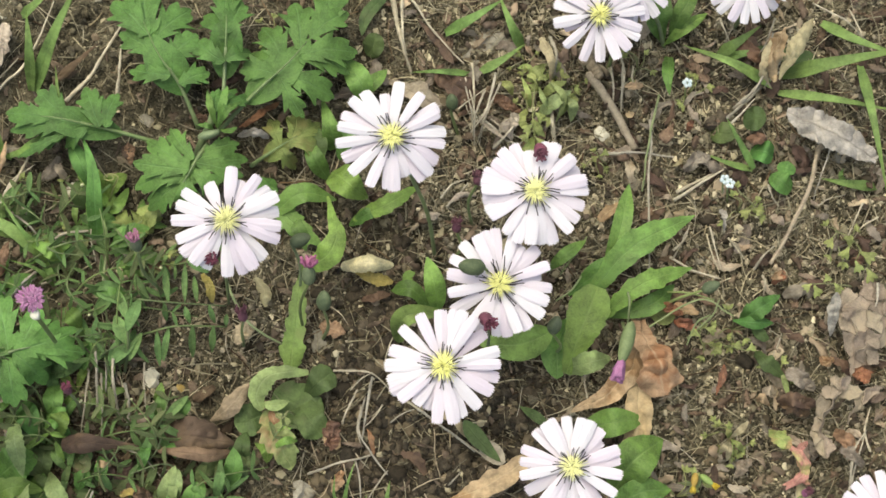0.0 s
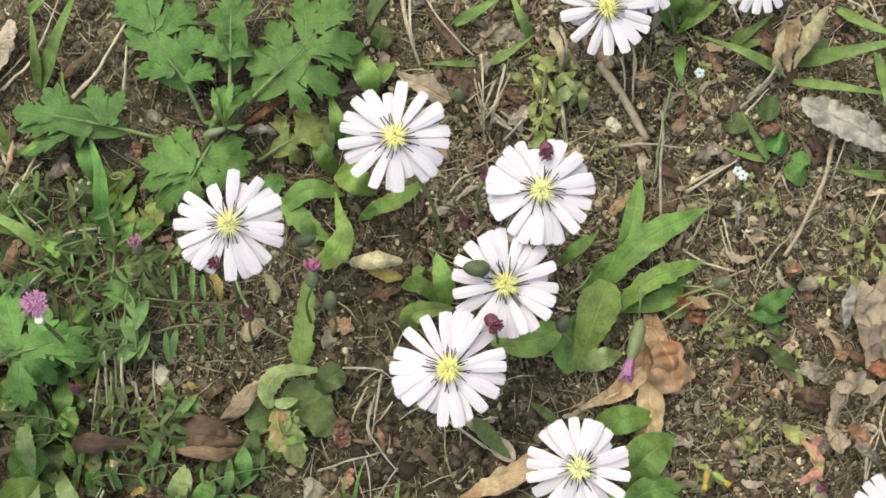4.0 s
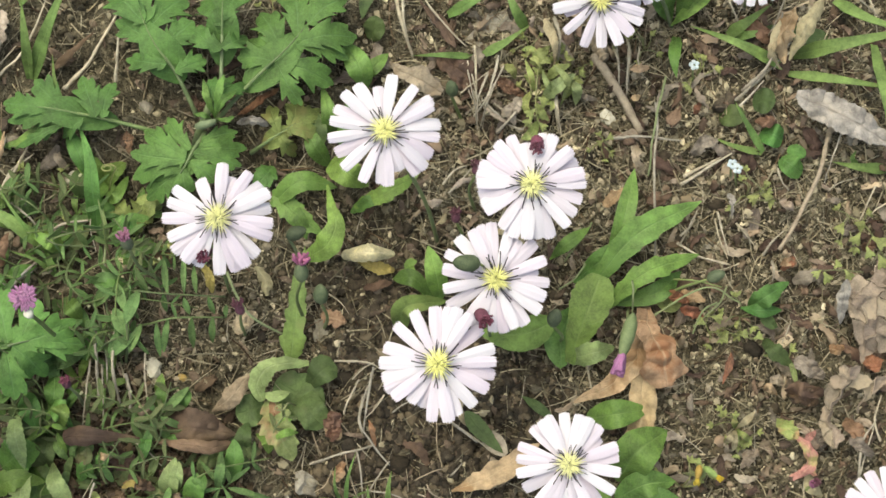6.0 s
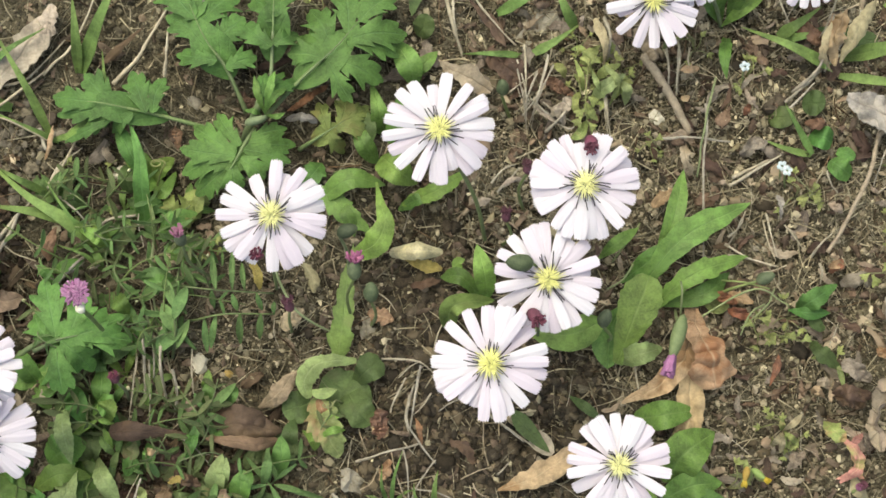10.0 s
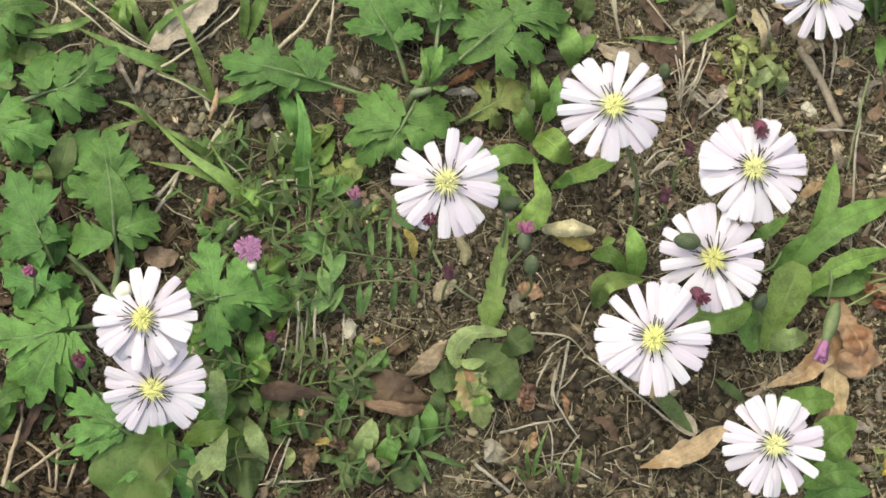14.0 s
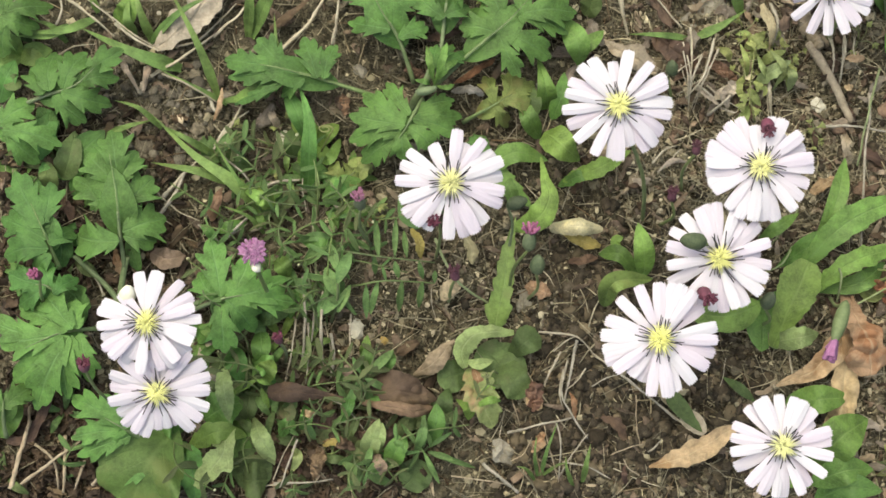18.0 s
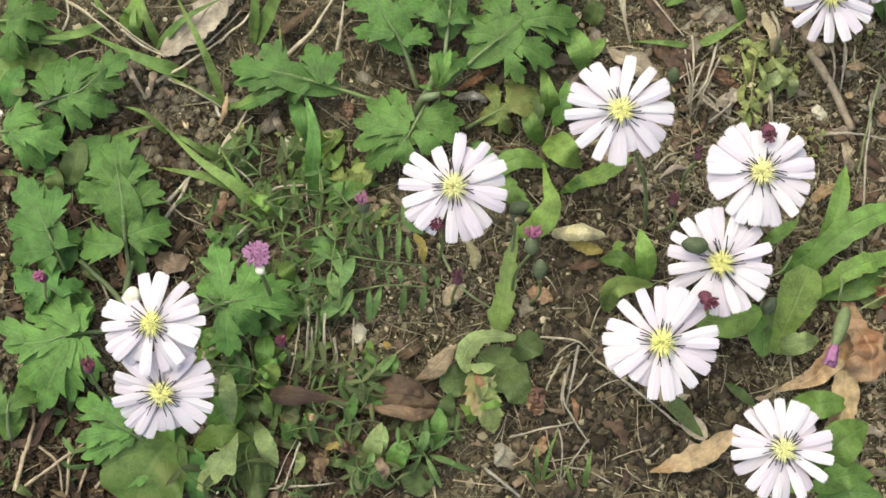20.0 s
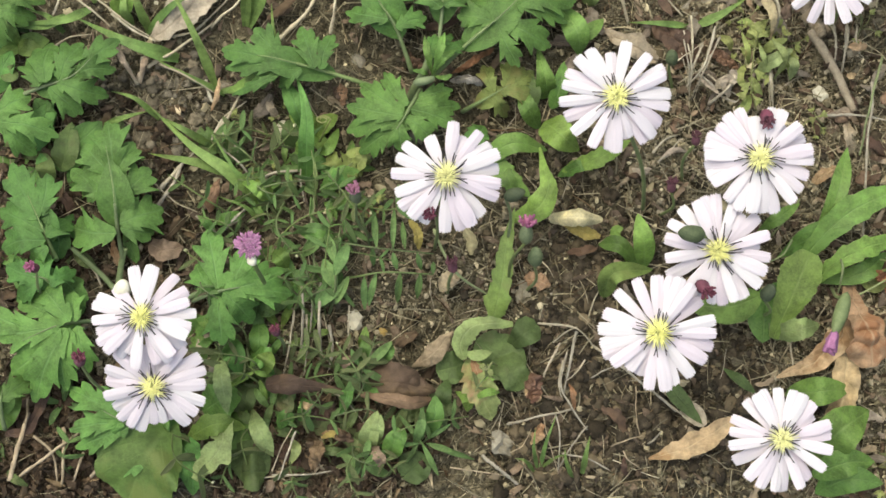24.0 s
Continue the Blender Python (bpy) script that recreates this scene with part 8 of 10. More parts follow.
dead_leaf("curled cream-coloured withered leaf", [(-0.0053, 0.0028, 0.0050), (0.0014, 0.0025, 0.0140), (0.0080, 0.0025, 0.0080)], 0.00480, CREAM, lambda s: np.clip(0.55 + 1.6 * s, 0, 1) * np.clip((1.03 - s) * 3, 0, 1) ** 0.6, cup=0.9, crumple=0.0008, teeth=0, rag=0.2)
dead_leaf("yellow-brown underside of a curled leaf", [(-0.0015, 0.0018, 0.0030), (0.0034, -0.0005, 0.0060), (0.0077, -0.0014, 0.0030)], 0.00486, OCHRELEAF, ragged)
dead_leaf("pinkish brown dead leaf behind a white flower", [(0.0086, 0.0513, 0.0020), (0.0156, 0.0464, 0.0060), (0.0214, 0.0431, 0.0040)], 0.00801, CRISP)
dead_leaf("brown dead leaf pressed into soil", [(0.0204, 0.0542, 0.0010), (0.0274, 0.0476, 0.0030), (0.0317, 0.0447, 0.0020)], 0.01001, BROWN)
dead_leaf("long brown dead leaf strip", [(0.0164, 0.0676, 0.0020), (0.0219, 0.0606, 0.0050), (0.0254, 0.0543, 0.0030)], 0.00429, BROWN, lance)
dead_leaf("large crumpled tan leaf at the grass base", [(0.1070, 0.0460, 0.0040), (0.1060, 0.0520, 0.0100), (0.1100, 0.0600, 0.0090)], 0.00733, TAN, lance, cup=0.5, crumple=0.0030, rag=0.35, teeth=0)
dead_leaf("tall curled tan leaf at the grass base", [(0.1080, 0.0470, 0.0040), (0.1120, 0.0540, 0.0110), (0.1170, 0.0620, 0.0090)], 0.00536, HAY, lance, cup=0.6, crumple=0.0024, rag=0.3, teeth=0)
dead_leaf("narrow folded tan blade at the grass base", [(0.1060, 0.0450, 0.0040), (0.1030, 0.0490, 0.0100), (0.1060, 0.0570, 0.0090)], 0.00282, HAY, lance, cup=0.5, crumple=0.0014, teeth=0)
dead_leaf("small pale bract beside a seedling", [(0.0850, 0.0420, 0.0050), (0.0850, 0.0390, 0.0070), (0.0880, 0.0360, 0.0040)], 0.00226, CRISP, lance, crumple=0.0008)
dead_leaf("brown folded leaf under grass", [(0.0970, 0.0590, 0.0030), (0.1010, 0.0550, 0.0060), (0.1050, 0.0510, 0.0040)], 0.00508, RUST, crumple=0.0022)
dead_leaf("rust-brown leaf among straw", [(0.0350, 0.0460, 0.0030), (0.0380, 0.0440, 0.0060), (0.0420, 0.0420, 0.0040)], 0.00479, RUST, crumple=0.0022)
dead_leaf("grey papery leaf scrap among straw", [(0.0420, 0.0410, 0.0050), (0.0390, 0.0380, 0.0080), (0.0390, 0.0340, 0.0040)], 0.00451, GREYLEAF, crumple=0.0022)
dead_leaf("grey papery strip among straw", [(0.0320, 0.0400, 0.0040), (0.0340, 0.0370, 0.0060), (0.0380, 0.0340, 0.0040)], 0.00197, GREYLEAF, strap, crumple=0.0012)
dead_leaf("brown withered stalk leaf", [(0.0480, 0.0610, 0.0040), (0.0500, 0.0540, 0.0080), (0.0500, 0.0490, 0.0040)], 0.00310, HAY, strap, cup=0.6, crumple=0.0014)
dead_leaf("pale pinkish-brown dead leaf under grass", [(-0.1061, 0.0465, 0.0020), (-0.0971, 0.0529, 0.0060), (-0.0906, 0.0653, 0.0040)], 0.01230, GREYLEAF)
dead_leaf("long reddish-brown leaf sheath on soil", [(-0.0750, -0.0400, 0.0080), (-0.0670, -0.0400, 0.0130), (-0.0560, -0.0410, 0.0100)], 0.00508, BROWN, strap, cup=0.4, teeth=0, crumple=0.0012, rag=0.12, ripple=0.05)
dead_leaf("broad dark brown dead leaf", [(-0.0530, -0.0400, 0.0030), (-0.0430, -0.0390, 0.0090), (-0.0330, -0.0410, 0.0040)], 0.01100, BROWN, oval, cup=0.5, teeth=0, crumple=0.0026, rag=0.2, ripple=0.08)
dead_leaf("folded tan edge of the brown leaf", [(-0.0520, -0.0420, 0.0080), (-0.0450, -0.0430, 0.0120), (-0.0380, -0.0440, 0.0110), (-0.0340, -0.0430, 0.0070)], 0.00395, UMBER, lambda s: np.clip(0.25 + 1.6 * s, 0, 1) * np.clip((1.04 - s) * 4, 0, 1) ** 0.6, cup=0.5, crumple=0.0016, rag=0.25)
dead_leaf("pinkish dead leaf tip beside the brown leaf", [(-0.0570, -0.0360, 0.0040), (-0.0550, -0.0340, 0.0070), (-0.0530, -0.0330, 0.0040)], 0.00310, FAWN, crumple=0.0016)
dead_leaf("pale curled dead leaf on soil", [(-0.0390, -0.0350, 0.0020), (-0.0340, -0.0320, 0.0070), (-0.0290, -0.0260, 0.0040)], 0.00564, FAWN, lance, cup=0.5, rag=0.2)
dead_leaf("small rusty dead leaf in grass", [(-0.0910, 0.0030, 0.0040), (-0.0900, 0.0060, 0.0090), (-0.0880, 0.0110, 0.0060)], 0.00367, RUST, oval, cup=0.4, crumple=0.0012, teeth=0, rag=0.15)
dead_leaf("ochre stalk scrap behind mugwort", [(-0.1156, -0.0035, 0.0030), (-0.1141, -0.0081, 0.0060), (-0.1131, -0.0114, 0.0030)], 0.00343, DEAD, lance)
dead_leaf("bright yellow withered leaf scrap", [(-0.0402, 0.0018, 0.0040), (-0.0381, -0.0018, 0.0090), (-0.0378, -0.0056, 0.0050)], 0.00343, OCHRELEAF)
dead_leaf("small orange-brown dead leaf", [(-0.0112, -0.0118, 0.0020), (-0.0083, -0.0129, 0.0050), (-0.0048, -0.0142, 0.0030)], 0.00572, DEAD)
dead_leaf("round tan dead leaf scrap", [(-0.0111, -0.0381, 0.0020), (-0.0090, -0.0403, 0.0040), (-0.0073, -0.0431, 0.0020)], 0.00572, TAN)
dead_leaf("pale parchment-like leaf scrap on soil", [(-0.0320, -0.0160, 0.0040), (-0.0300, -0.0130, 0.0060), (-0.0270, -0.0110, 0.0040)], 0.00508, PARCH, crumple=0.0012, rag=0.3)
dead_leaf("dark rusty leaf scrap on soil", [(-0.0003, -0.0055, 0.0010), (0.0033, -0.0052, 0.0030), (0.0069, -0.0044, 0.0020)], 0.00343, BROWN)
dead_leaf("rusty leaf scrap by the rosette", [(0.0771, -0.0123, 0.0020), (0.0805, -0.0105, 0.0040), (0.0851, -0.0119, 0.0020)], 0.00429, DEAD)
dead_leaf("narrow rust-red leaf sliver", [(0.0883, -0.0328, 0.0020), (0.0900, -0.0287, 0.0040), (0.0909, -0.0251, 0.0030)], 0.00286, REDBROWN, lance)
dead_leaf("brown dead leaf scrap at the edge", [(-0.0897, 0.0680, 0.0020), (-0.0898, 0.0619, 0.0050), (-0.0909, 0.0581, 0.0030)], 0.00715, GREYLEAF)
dead_leaf("brown dead leaf on the litter", [(-0.1274, -0.0330, 0.0020), (-0.1335, -0.0509, 0.0030), (-0.1400, -0.0538, 0.0020)], 0.0042, BROWN)
dead_leaf("rust-brown scrap in the litter", [(-0.1401, -0.0524, 0.0020), (-0.1377, -0.0495, 0.0050), (-0.1368, -0.0470, 0.0030)], 0.00286, DEAD, lance)
dead_leaf("grey curled scrap beside a leaf", [(-0.1195, -0.0534, 0.0020), (-0.1160, -0.0554, 0.0050), (-0.1141, -0.0589, 0.0030)], 0.00486, GREYLEAF)
dead_leaf("thin pale leaf skin on soil", [(0.0358, 0.0364, 0.0020), (0.0386, 0.0382, 0.0040), (0.0420, 0.0412, 0.0030)], 0.00372, GREYLEAF)
dead_leaf("brown leaf scrap above bare soil", [(0.0609, 0.0129, 0.0020), (0.0637, 0.0151, 0.0040), (0.0668, 0.0169, 0.0030)], 0.00429, DEAD)
dead_leaf("crumpled brown leaf in a hollow", [(0.0840, 0.0250, 0.0020), (0.0860, 0.0270, 0.0060), (0.0900, 0.0280, 0.0030)], 0.00479, ROTSHRED, crumple=0.0026)
dead_leaf("rust-brown crumpled leaf by the round leaves", [(0.1000, 0.0330, 0.0020), (0.1020, 0.0320, 0.0050), (0.1040, 0.0330, 0.0030)], 0.00423, RUST, crumple=0.002)
dead_leaf("dusty grey leaf strip on soil", [(0.0930, 0.0150, 0.0020), (0.0930, 0.0120, 0.0040), (0.0930, 0.0090, 0.0020)], 0.00226, ASHLEAF, strap, crumple=0.0014)
dead_leaf("small curled brown leaf scrap", [(0.1005, -0.0332, 0.0020), (0.1019, -0.0320, 0.0040), (0.1036, -0.0336, 0.0020)], 0.00315, CRISP)




def cracked_leaf(label, path, width, plates, across, seed, rag=0.22, gap=0.018):
    """A dry flat leaf split by cracks into plates, each a piece of its own with a curled rim."""
    rng = np.random.default_rng(seed)
    mid = spline(laid(path, 0.0008), plates + 1)
    tan = np.gradient(mid, axis=0)
    side = np.stack([tan[:, 1], -tan[:, 0], np.zeros(plates + 1)], 1)
    side /= np.linalg.norm(side, axis=1, keepdims=True)
    e = thing("dead_leaf", tuple(mid[0]), label, "leaf", "dead leaves")
    knot = np.zeros((plates + 1, across + 1, 3))
    step = float(np.linalg.norm(tan, axis=1).mean())
    for i in range(plates + 1):
        half = width / 2 * (0.62 + 0.38 * math.sin(math.pi * (i + 0.6) / (plates + 1.2)))
        for j in range(across + 1):
            u = 2 * j / across - 1
            edge = j in (0, across) or i in (0, plates)
            p = mid[i] + side[i] * u * half * (1 - (rag * rng.random() if edge else 0))
            knot[i, j] = p + np.append(rng.uniform(-0.26, 0.26, 2) * step, rng.uniform(-0.0006, 0.0008) - 0.0010 * u * u)
    for i in range(plates):
        for j in range(across):
            if (i in (0, plates - 1)) and (j in (0, across - 1)) and rng.random() < 0.5:
                continue
            a, b, c, d = knot[i, j], knot[i + 1, j], knot[i + 1, j + 1], knot[i, j + 1]
            n = 8
            grid, uv = np.zeros((n, n, 3)), np.zeros((n, n, 2))
            lift = rng.uniform(0, 0.0004)
            tilt = rng.uniform(-0.0006, 0.0006, 2)
            for p, s in enumerate(np.linspace(gap, 1 - gap, n)):
                for q, u in enumerate(np.linspace(gap, 1 - gap, n)):
                    v = (a * (1 - s) + b * s) * (1 - u) + (d * (1 - s) + c * s) * u
                    rim = max(abs(s - 0.5), abs(u - 0.5)) * 2
                    v = v + np.array([0, 0, lift + tilt[0] * (s - 0.5) * 2 + tilt[1] * (u - 0.5) * 2 + 0.0005 * rim**4])
                    w = np.array([value_noise(v[:1] * 900 + k, v[1:2] * 900 + k, 3)[0] - 0.5 for k in (0, 50)])
                    grid[p, q] = v + np.append(w * 0.0011, 0.0004 * (value_noise(v[:1] * 1500, v[1:2] * 1500, 8)[0] - 0.5))
                    uv[p, q] = ((i + s) / plates, (j + u) / across)
            part("leaf_piece", crisp(shell("leaf_piece", grid, uv, 0.0003)), CRACKED, e)
    return e


cracked_leaf("flat cracked grey-tan dead leaf on soil", [(0.1310, -0.0050, 0.0050), (0.1260, -0.0160, 0.0090), (0.1280, -0.0270, 0.0060)], 0.01481, 5, 4, 3, 0.18, 0.020)
cracked_leaf("curved strip of cracked tan dead leaf", [(0.1210, -0.0260, 0.0080), (0.1180, -0.0310, 0.0110), (0.1150, -0.0360, 0.0100), (0.1130, -0.0420, 0.0090), (0.1140, -0.0470, 0.0080), (0.1150, -0.0510, 0.0050)], 0.00508, 8, 2, 6, 0.22, 0.022)
cracked_leaf("torn tan flap of a dead leaf", [(0.1200, -0.0400, 0.0050), (0.1220, -0.0350, 0.0080), (0.1290, -0.0310, 0.0060)], 0.00620, 3, 2, 7, 0.35, 0.020)
dead_leaf("small ash-grey dead leaf", [(0.1200, -0.0080, 0.0060), (0.1180, -0.0130, 0.0090), (0.1180, -0.0190, 0.0060)], 0.00381, ASHLEAF, oval, crumple=0.0012, rag=0.25, teeth=0)
dead_leaf("pinkish grey scrap between cracked leaves", [(0.1210, -0.0110, 0.0070), (0.1220, -0.0140, 0.0100), (0.1250, -0.0160, 0.0070)], 0.00508, CRISP, crumple=0.0015)
dead_leaf("dark red-brown leaf under the cracked leaf", [(0.1240, -0.0260, 0.0020), (0.1260, -0.0290, 0.0040), (0.1270, -0.0310, 0.0030)], 0.00536, REDBROWN, crumple=0.002)
dead_leaf("dull scrap beside the cracked strip", [(0.1110, -0.0450, 0.0030), (0.1120, -0.0470, 0.0060), (0.1120, -0.0500, 0.0040)], 0.00310, ROTSHRED, crumple=0.002)
dead_leaf("grey-brown shreds under the cracked leaf", [(0.1200, -0.0440, 0.0030), (0.1200, -0.0480, 0.0060), (0.1240, -0.0520, 0.0040)], 0.00423, ROTSHRED, crumple=0.002)
dead_leaf("grey-brown folded leaf on litter", [(0.1070, -0.0270, 0.0030), (0.1090, -0.0290, 0.0070), (0.1140, -0.0320, 0.0040)], 0.00620, ROTSHRED, crumple=0.002)
dead_leaf("dark brown wrinkled leaf on litter", [(0.1050, -0.0360, 0.0030), (0.1070, -0.0350, 0.0070), (0.1140, -0.0360, 0.0040)], 0.00564, BROWN, crumple=0.002)
dead_leaf("dark curled dead leaf under tan pieces", [(0.1184, -0.0424, 0.0020), (0.1203, -0.0461, 0.0060), (0.1215, -0.0503, 0.0030)], 0.00515, RUST, crumple=0.003)
dead_leaf("dark brown rotting leaf on soil", [(0.1047, -0.0355, 0.0020), (0.1082, -0.0365, 0.0050), (0.1118, -0.0386, 0.0030)], 0.00629, BROWN, crumple=0.003)
dead_leaf("grey-brown rotting leaf on soil", [(0.0921, -0.0535, 0.0020), (0.0938, -0.0508, 0.0050), (0.0964, -0.0495, 0.0030)], 0.00429, CRISP, crumple=0.002)
dead_leaf("rust-coloured scrap beside seedlings", [(0.1047, -0.0032, 0.0030), (0.1058, -0.0034, 0.0070), (0.1082, -0.0034, 0.0040)], 0.00343, DEAD, crumple=0.002)
dead_leaf("orange-brown scrap on soil", [(0.1158, -0.0239, 0.0020), (0.1167, -0.0253, 0.0040), (0.1191, -0.0246, 0.0020)], 0.00286, DEAD, crumple=0.002)
dead_leaf("brown withered leaf among vetch", [(-0.0626, -0.0538, 0.0030), (-0.0619, -0.0569, 0.0080), (-0.0631, -0.0608, 0.0040)], 0.00515, UMBER, crumple=0.003)
dead_leaf("pinkish withered leaf among vetch", [(-0.0481, -0.0549, 0.0040), (-0.0465, -0.0570, 0.0090), (-0.0460, -0.0599, 0.0050)], 0.00458, FAWN, crumple=0.002)
# Two withered leaves take the darkest brown, which holds the vetch's shade.
dead_leaf("withered leaf with shade put into its dark brown", [(-0.0740, -0.0552, 0.0020), (-0.0694, -0.0572, 0.0050), (-0.0667, -0.0607, 0.0030)], 0.00572, BROWN, crumple=0.003)
dead_leaf("small withered leaf with shade put into its brown", [(-0.0600, -0.0493, 0.0020), (-0.0569, -0.0520, 0.0050), (-0.0534, -0.0536, 0.0030)], 0.00429, BROWN, crumple=0.003)
# Two broad dark leaves, added where the ground is only shaded.
dead_leaf("dark leaf added as shade below vetch", [(-0.0543, -0.0506, 0.0010), (-0.0485, -0.0518, 0.0040), (-0.0430, -0.0489, 0.0020)], 0.00858, BROWN, crumple=0.003)
dead_leaf("dark leaf added as shade beside the sheath", [(-0.0687, -0.0438, 0.0010), (-0.0628, -0.0458, 0.0040), (-0.0572, -0.0471, 0.0020)], 0.00715, BROWN, crumple=0.003)
dead_leaf("small ochre leaf under the vetch", [(-0.0610, -0.0530, 0.0040), (-0.0580, -0.0520, 0.0080), (-0.0560, -0.0530, 0.0040)], 0.00240, OCHRELEAF, crumple=0.001)
dead_leaf("ochre stub of a withered leaf", [(-0.0667, -0.0445, 0.0050), (-0.0645, -0.0451, 0.0090), (-0.0632, -0.0454, 0.0060)], 0.00257, TAN, crumple=0.001)

dead_leaf("round brown dead leaf on dark soil", [(-0.0090, -0.0362, 0.0020), (-0.0086, -0.0393, 0.0060), (-0.0086, -0.0435, 0.0040)], 0.00543, RUST, crumple=0.003)
dead_leaf("ochre dead leaf scrap on dark soil", [(-0.0088, -0.0536, 0.0020), (-0.0074, -0.0512, 0.0050), (-0.0063, -0.0486, 0.0030)], 0.00343, DEAD, crumple=0.002)
dead_leaf("pinkish brown stalk end under the yellowing leaf", [(-0.0240, -0.0326, 0.0040), (-0.0229, -0.0353, 0.0080), (-0.0218, -0.0381, 0.0050)], 0.00343, DEAD, lance, crumple=0.001)
dead_leaf("narrow brown curled leaf on soil", [(0.0002, -0.0386, 0.0030), (0.0011, -0.0408, 0.0060), (0.0017, -0.0453, 0.0030)], 0.00200, DEAD, lance, crumple=0.001)
dead_leaf("dull brown leaf beneath vetch", [(-0.0549, 0.0075, 0.0020), (-0.0516, 0.0052, 0.0050), (-0.0483, 0.0023, 0.0030)], 0.00572, RUST, crumple=0.002)
dead_leaf("ochre scrap among vetch stems", [(-0.0613, -0.0521, 0.0030), (-0.0586, -0.0518, 0.0060), (-0.0564, -0.0528, 0.0040)], 0.00229, DEAD, lance, crumple=0.001)

dead_leaf("red-brown curled leaf by the rosette", [(0.0745, -0.0092, 0.0030), (0.0770, -0.0104, 0.0080), (0.0810, -0.0121, 0.0040)], 0.00372, REDBROWN, crumple=0.003)
dead_leaf("red-brown rotting leaf scrap", [(0.0789, -0.0138, 0.0030), (0.0813, -0.0147, 0.0060), (0.0846, -0.0160, 0.0030)], 0.00400, REDBROWN, crumple=0.003)
dead_leaf("rust-red scrap under a straw", [(0.1050, -0.0048, 0.0020), (0.1062, -0.0034, 0.0060), (0.1083, -0.0017, 0.0030)], 0.00315, REDBROWN, crumple=0.002)
dead_leaf("brown curled cap-shaped leaf", [(0.0984, -0.0348, 0.0030), (0.0991, -0.0343, 0.0090), (0.1018, -0.0360, 0.0040)], 0.00343, TAN, oval, cup=0.8, crumple=0.001)
dead_leaf("tan bent leaf beside the twig", [(0.0695, 0.0477, 0.0020), (0.0707, 0.0463, 0.0060), (0.0733, 0.0471, 0.0030)], 0.00315, TAN, crumple=0.002)
dead_leaf("small tan leaf beside the twig", [(0.0694, 0.0407, 0.0020), (0.0699, 0.0397, 0.0050), (0.0713, 0.0405, 0.0030)], 0.00229, TAN, crumple=0.001)
dead_leaf("brown folded leaf beneath seedlings", [(0.1256, -0.0003, 0.0020), (0.1264, 0.0001, 0.0060), (0.1293, 0.0012, 0.0030)], 0.00372, RUST, crumple=0.002)
dead_leaf("pinkish brown leaf scrap", [(0.1055, 0.0128, 0.0020), (0.1066, 0.0108, 0.0050), (0.1085, 0.0101, 0.0030)], 0.00315, CRISP, crumple=0.002)
dead_leaf("rust leaf scrap under grit", [(0.0847, 0.0351, 0.0020), (0.0848, 0.0359, 0.0050), (0.0858, 0.0377, 0.0030)], 0.00229, REDBROWN, crumple=0.001)

dead_leaf("dark brown strip of bark on soil", [(-0.0774, 0.0521, 0.0030), (-0.0714, 0.0560, 0.0060), (-0.0654, 0.0609, 0.0040)], 0.00257, BROWN, strap, cup=0.6, teeth=0, crumple=0.001)
dead_leaf("pale curled leaf scrap beside straw", [(-0.1152, 0.0440, 0.0030), (-0.1124, 0.0397, 0.0070), (-0.1102, 0.0359, 0.0040)], 0.00215, CRISP, strap, cup=0.8, crumple=0.001)
dead_leaf("pale upright curled leaf scrap", [(-0.1075, 0.0431, 0.0030), (-0.1073, 0.0389, 0.0080), (-0.1085, 0.0348, 0.0040)], 0.00200, CRISP, strap, cup=0.8, crumple=0.001)
dead_leaf("pale tan grass sheath", [(-0.0887, 0.0366, 0.0040), (-0.0887, 0.0322, 0.0090), (-0.0906, 0.0281, 0.0050)], 0.00172, TAN, lance, cup=0.6, crumple=0.001)
dead_leaf("dusty pink dead leaf below mugwort", [(-0.1065, -0.0050, 0.0020), (-0.1016, -0.0070, 0.0050), (-0.0972, -0.0059, 0.0030)], 0.0066, FAWN, oval, crumple=0.0008, teeth=0, rag=0.2)
dead_leaf("wine-dark dead leaf in soil", [(-0.0600, 0.0357, 0.0020), (-0.0583, 0.0330, 0.0050), (-0.0567, 0.0319, 0.0030)], 0.00400, BROWN, crumple=0.002)

dead_leaf("long red-brown dead leaf under mugwort", [(-0.0303, 0.0390, 0.0020), (-0.0254, 0.0415, 0.0060), (-0.0197, 0.0460, 0.0030)], 0.00315, REDBROWN, lance, crumple=0.002)
dead_leaf("lavender-grey curled leaf on dark soil", [(-0.0307, 0.0372, 0.0020), (-0.0263, 0.0369, 0.0070), (-0.0227, 0.0357, 0.0030)], 0.00286, ASHLEAF, cup=0.5, crumple=0.003)
dead_leaf("purple-brown rotting leaf under mugwort", [(-0.0424, 0.0449, 0.0010), (-0.0401, 0.0414, 0.0040), (-0.0372, 0.0403, 0.0020)], 0.00429, BROWN, crumple=0.003)
dead_leaf("wine-brown leaf under a mugwort stem", [(-0.0375, 0.0508, 0.0010), (-0.0331, 0.0514, 0.0040), (-0.0288, 0.0537, 0.0020)], 0.00343, BROWN, crumple=0.002)
dead_leaf("pink-brown scrap beside mugwort", [(-0.0586, 0.0359, 0.0020), (-0.0574, 0.0327, 0.0050), (-0.0579, 0.0301, 0.0030)], 0.00343, RUST, crumple=0.002)

rng_d = random.Random(77)
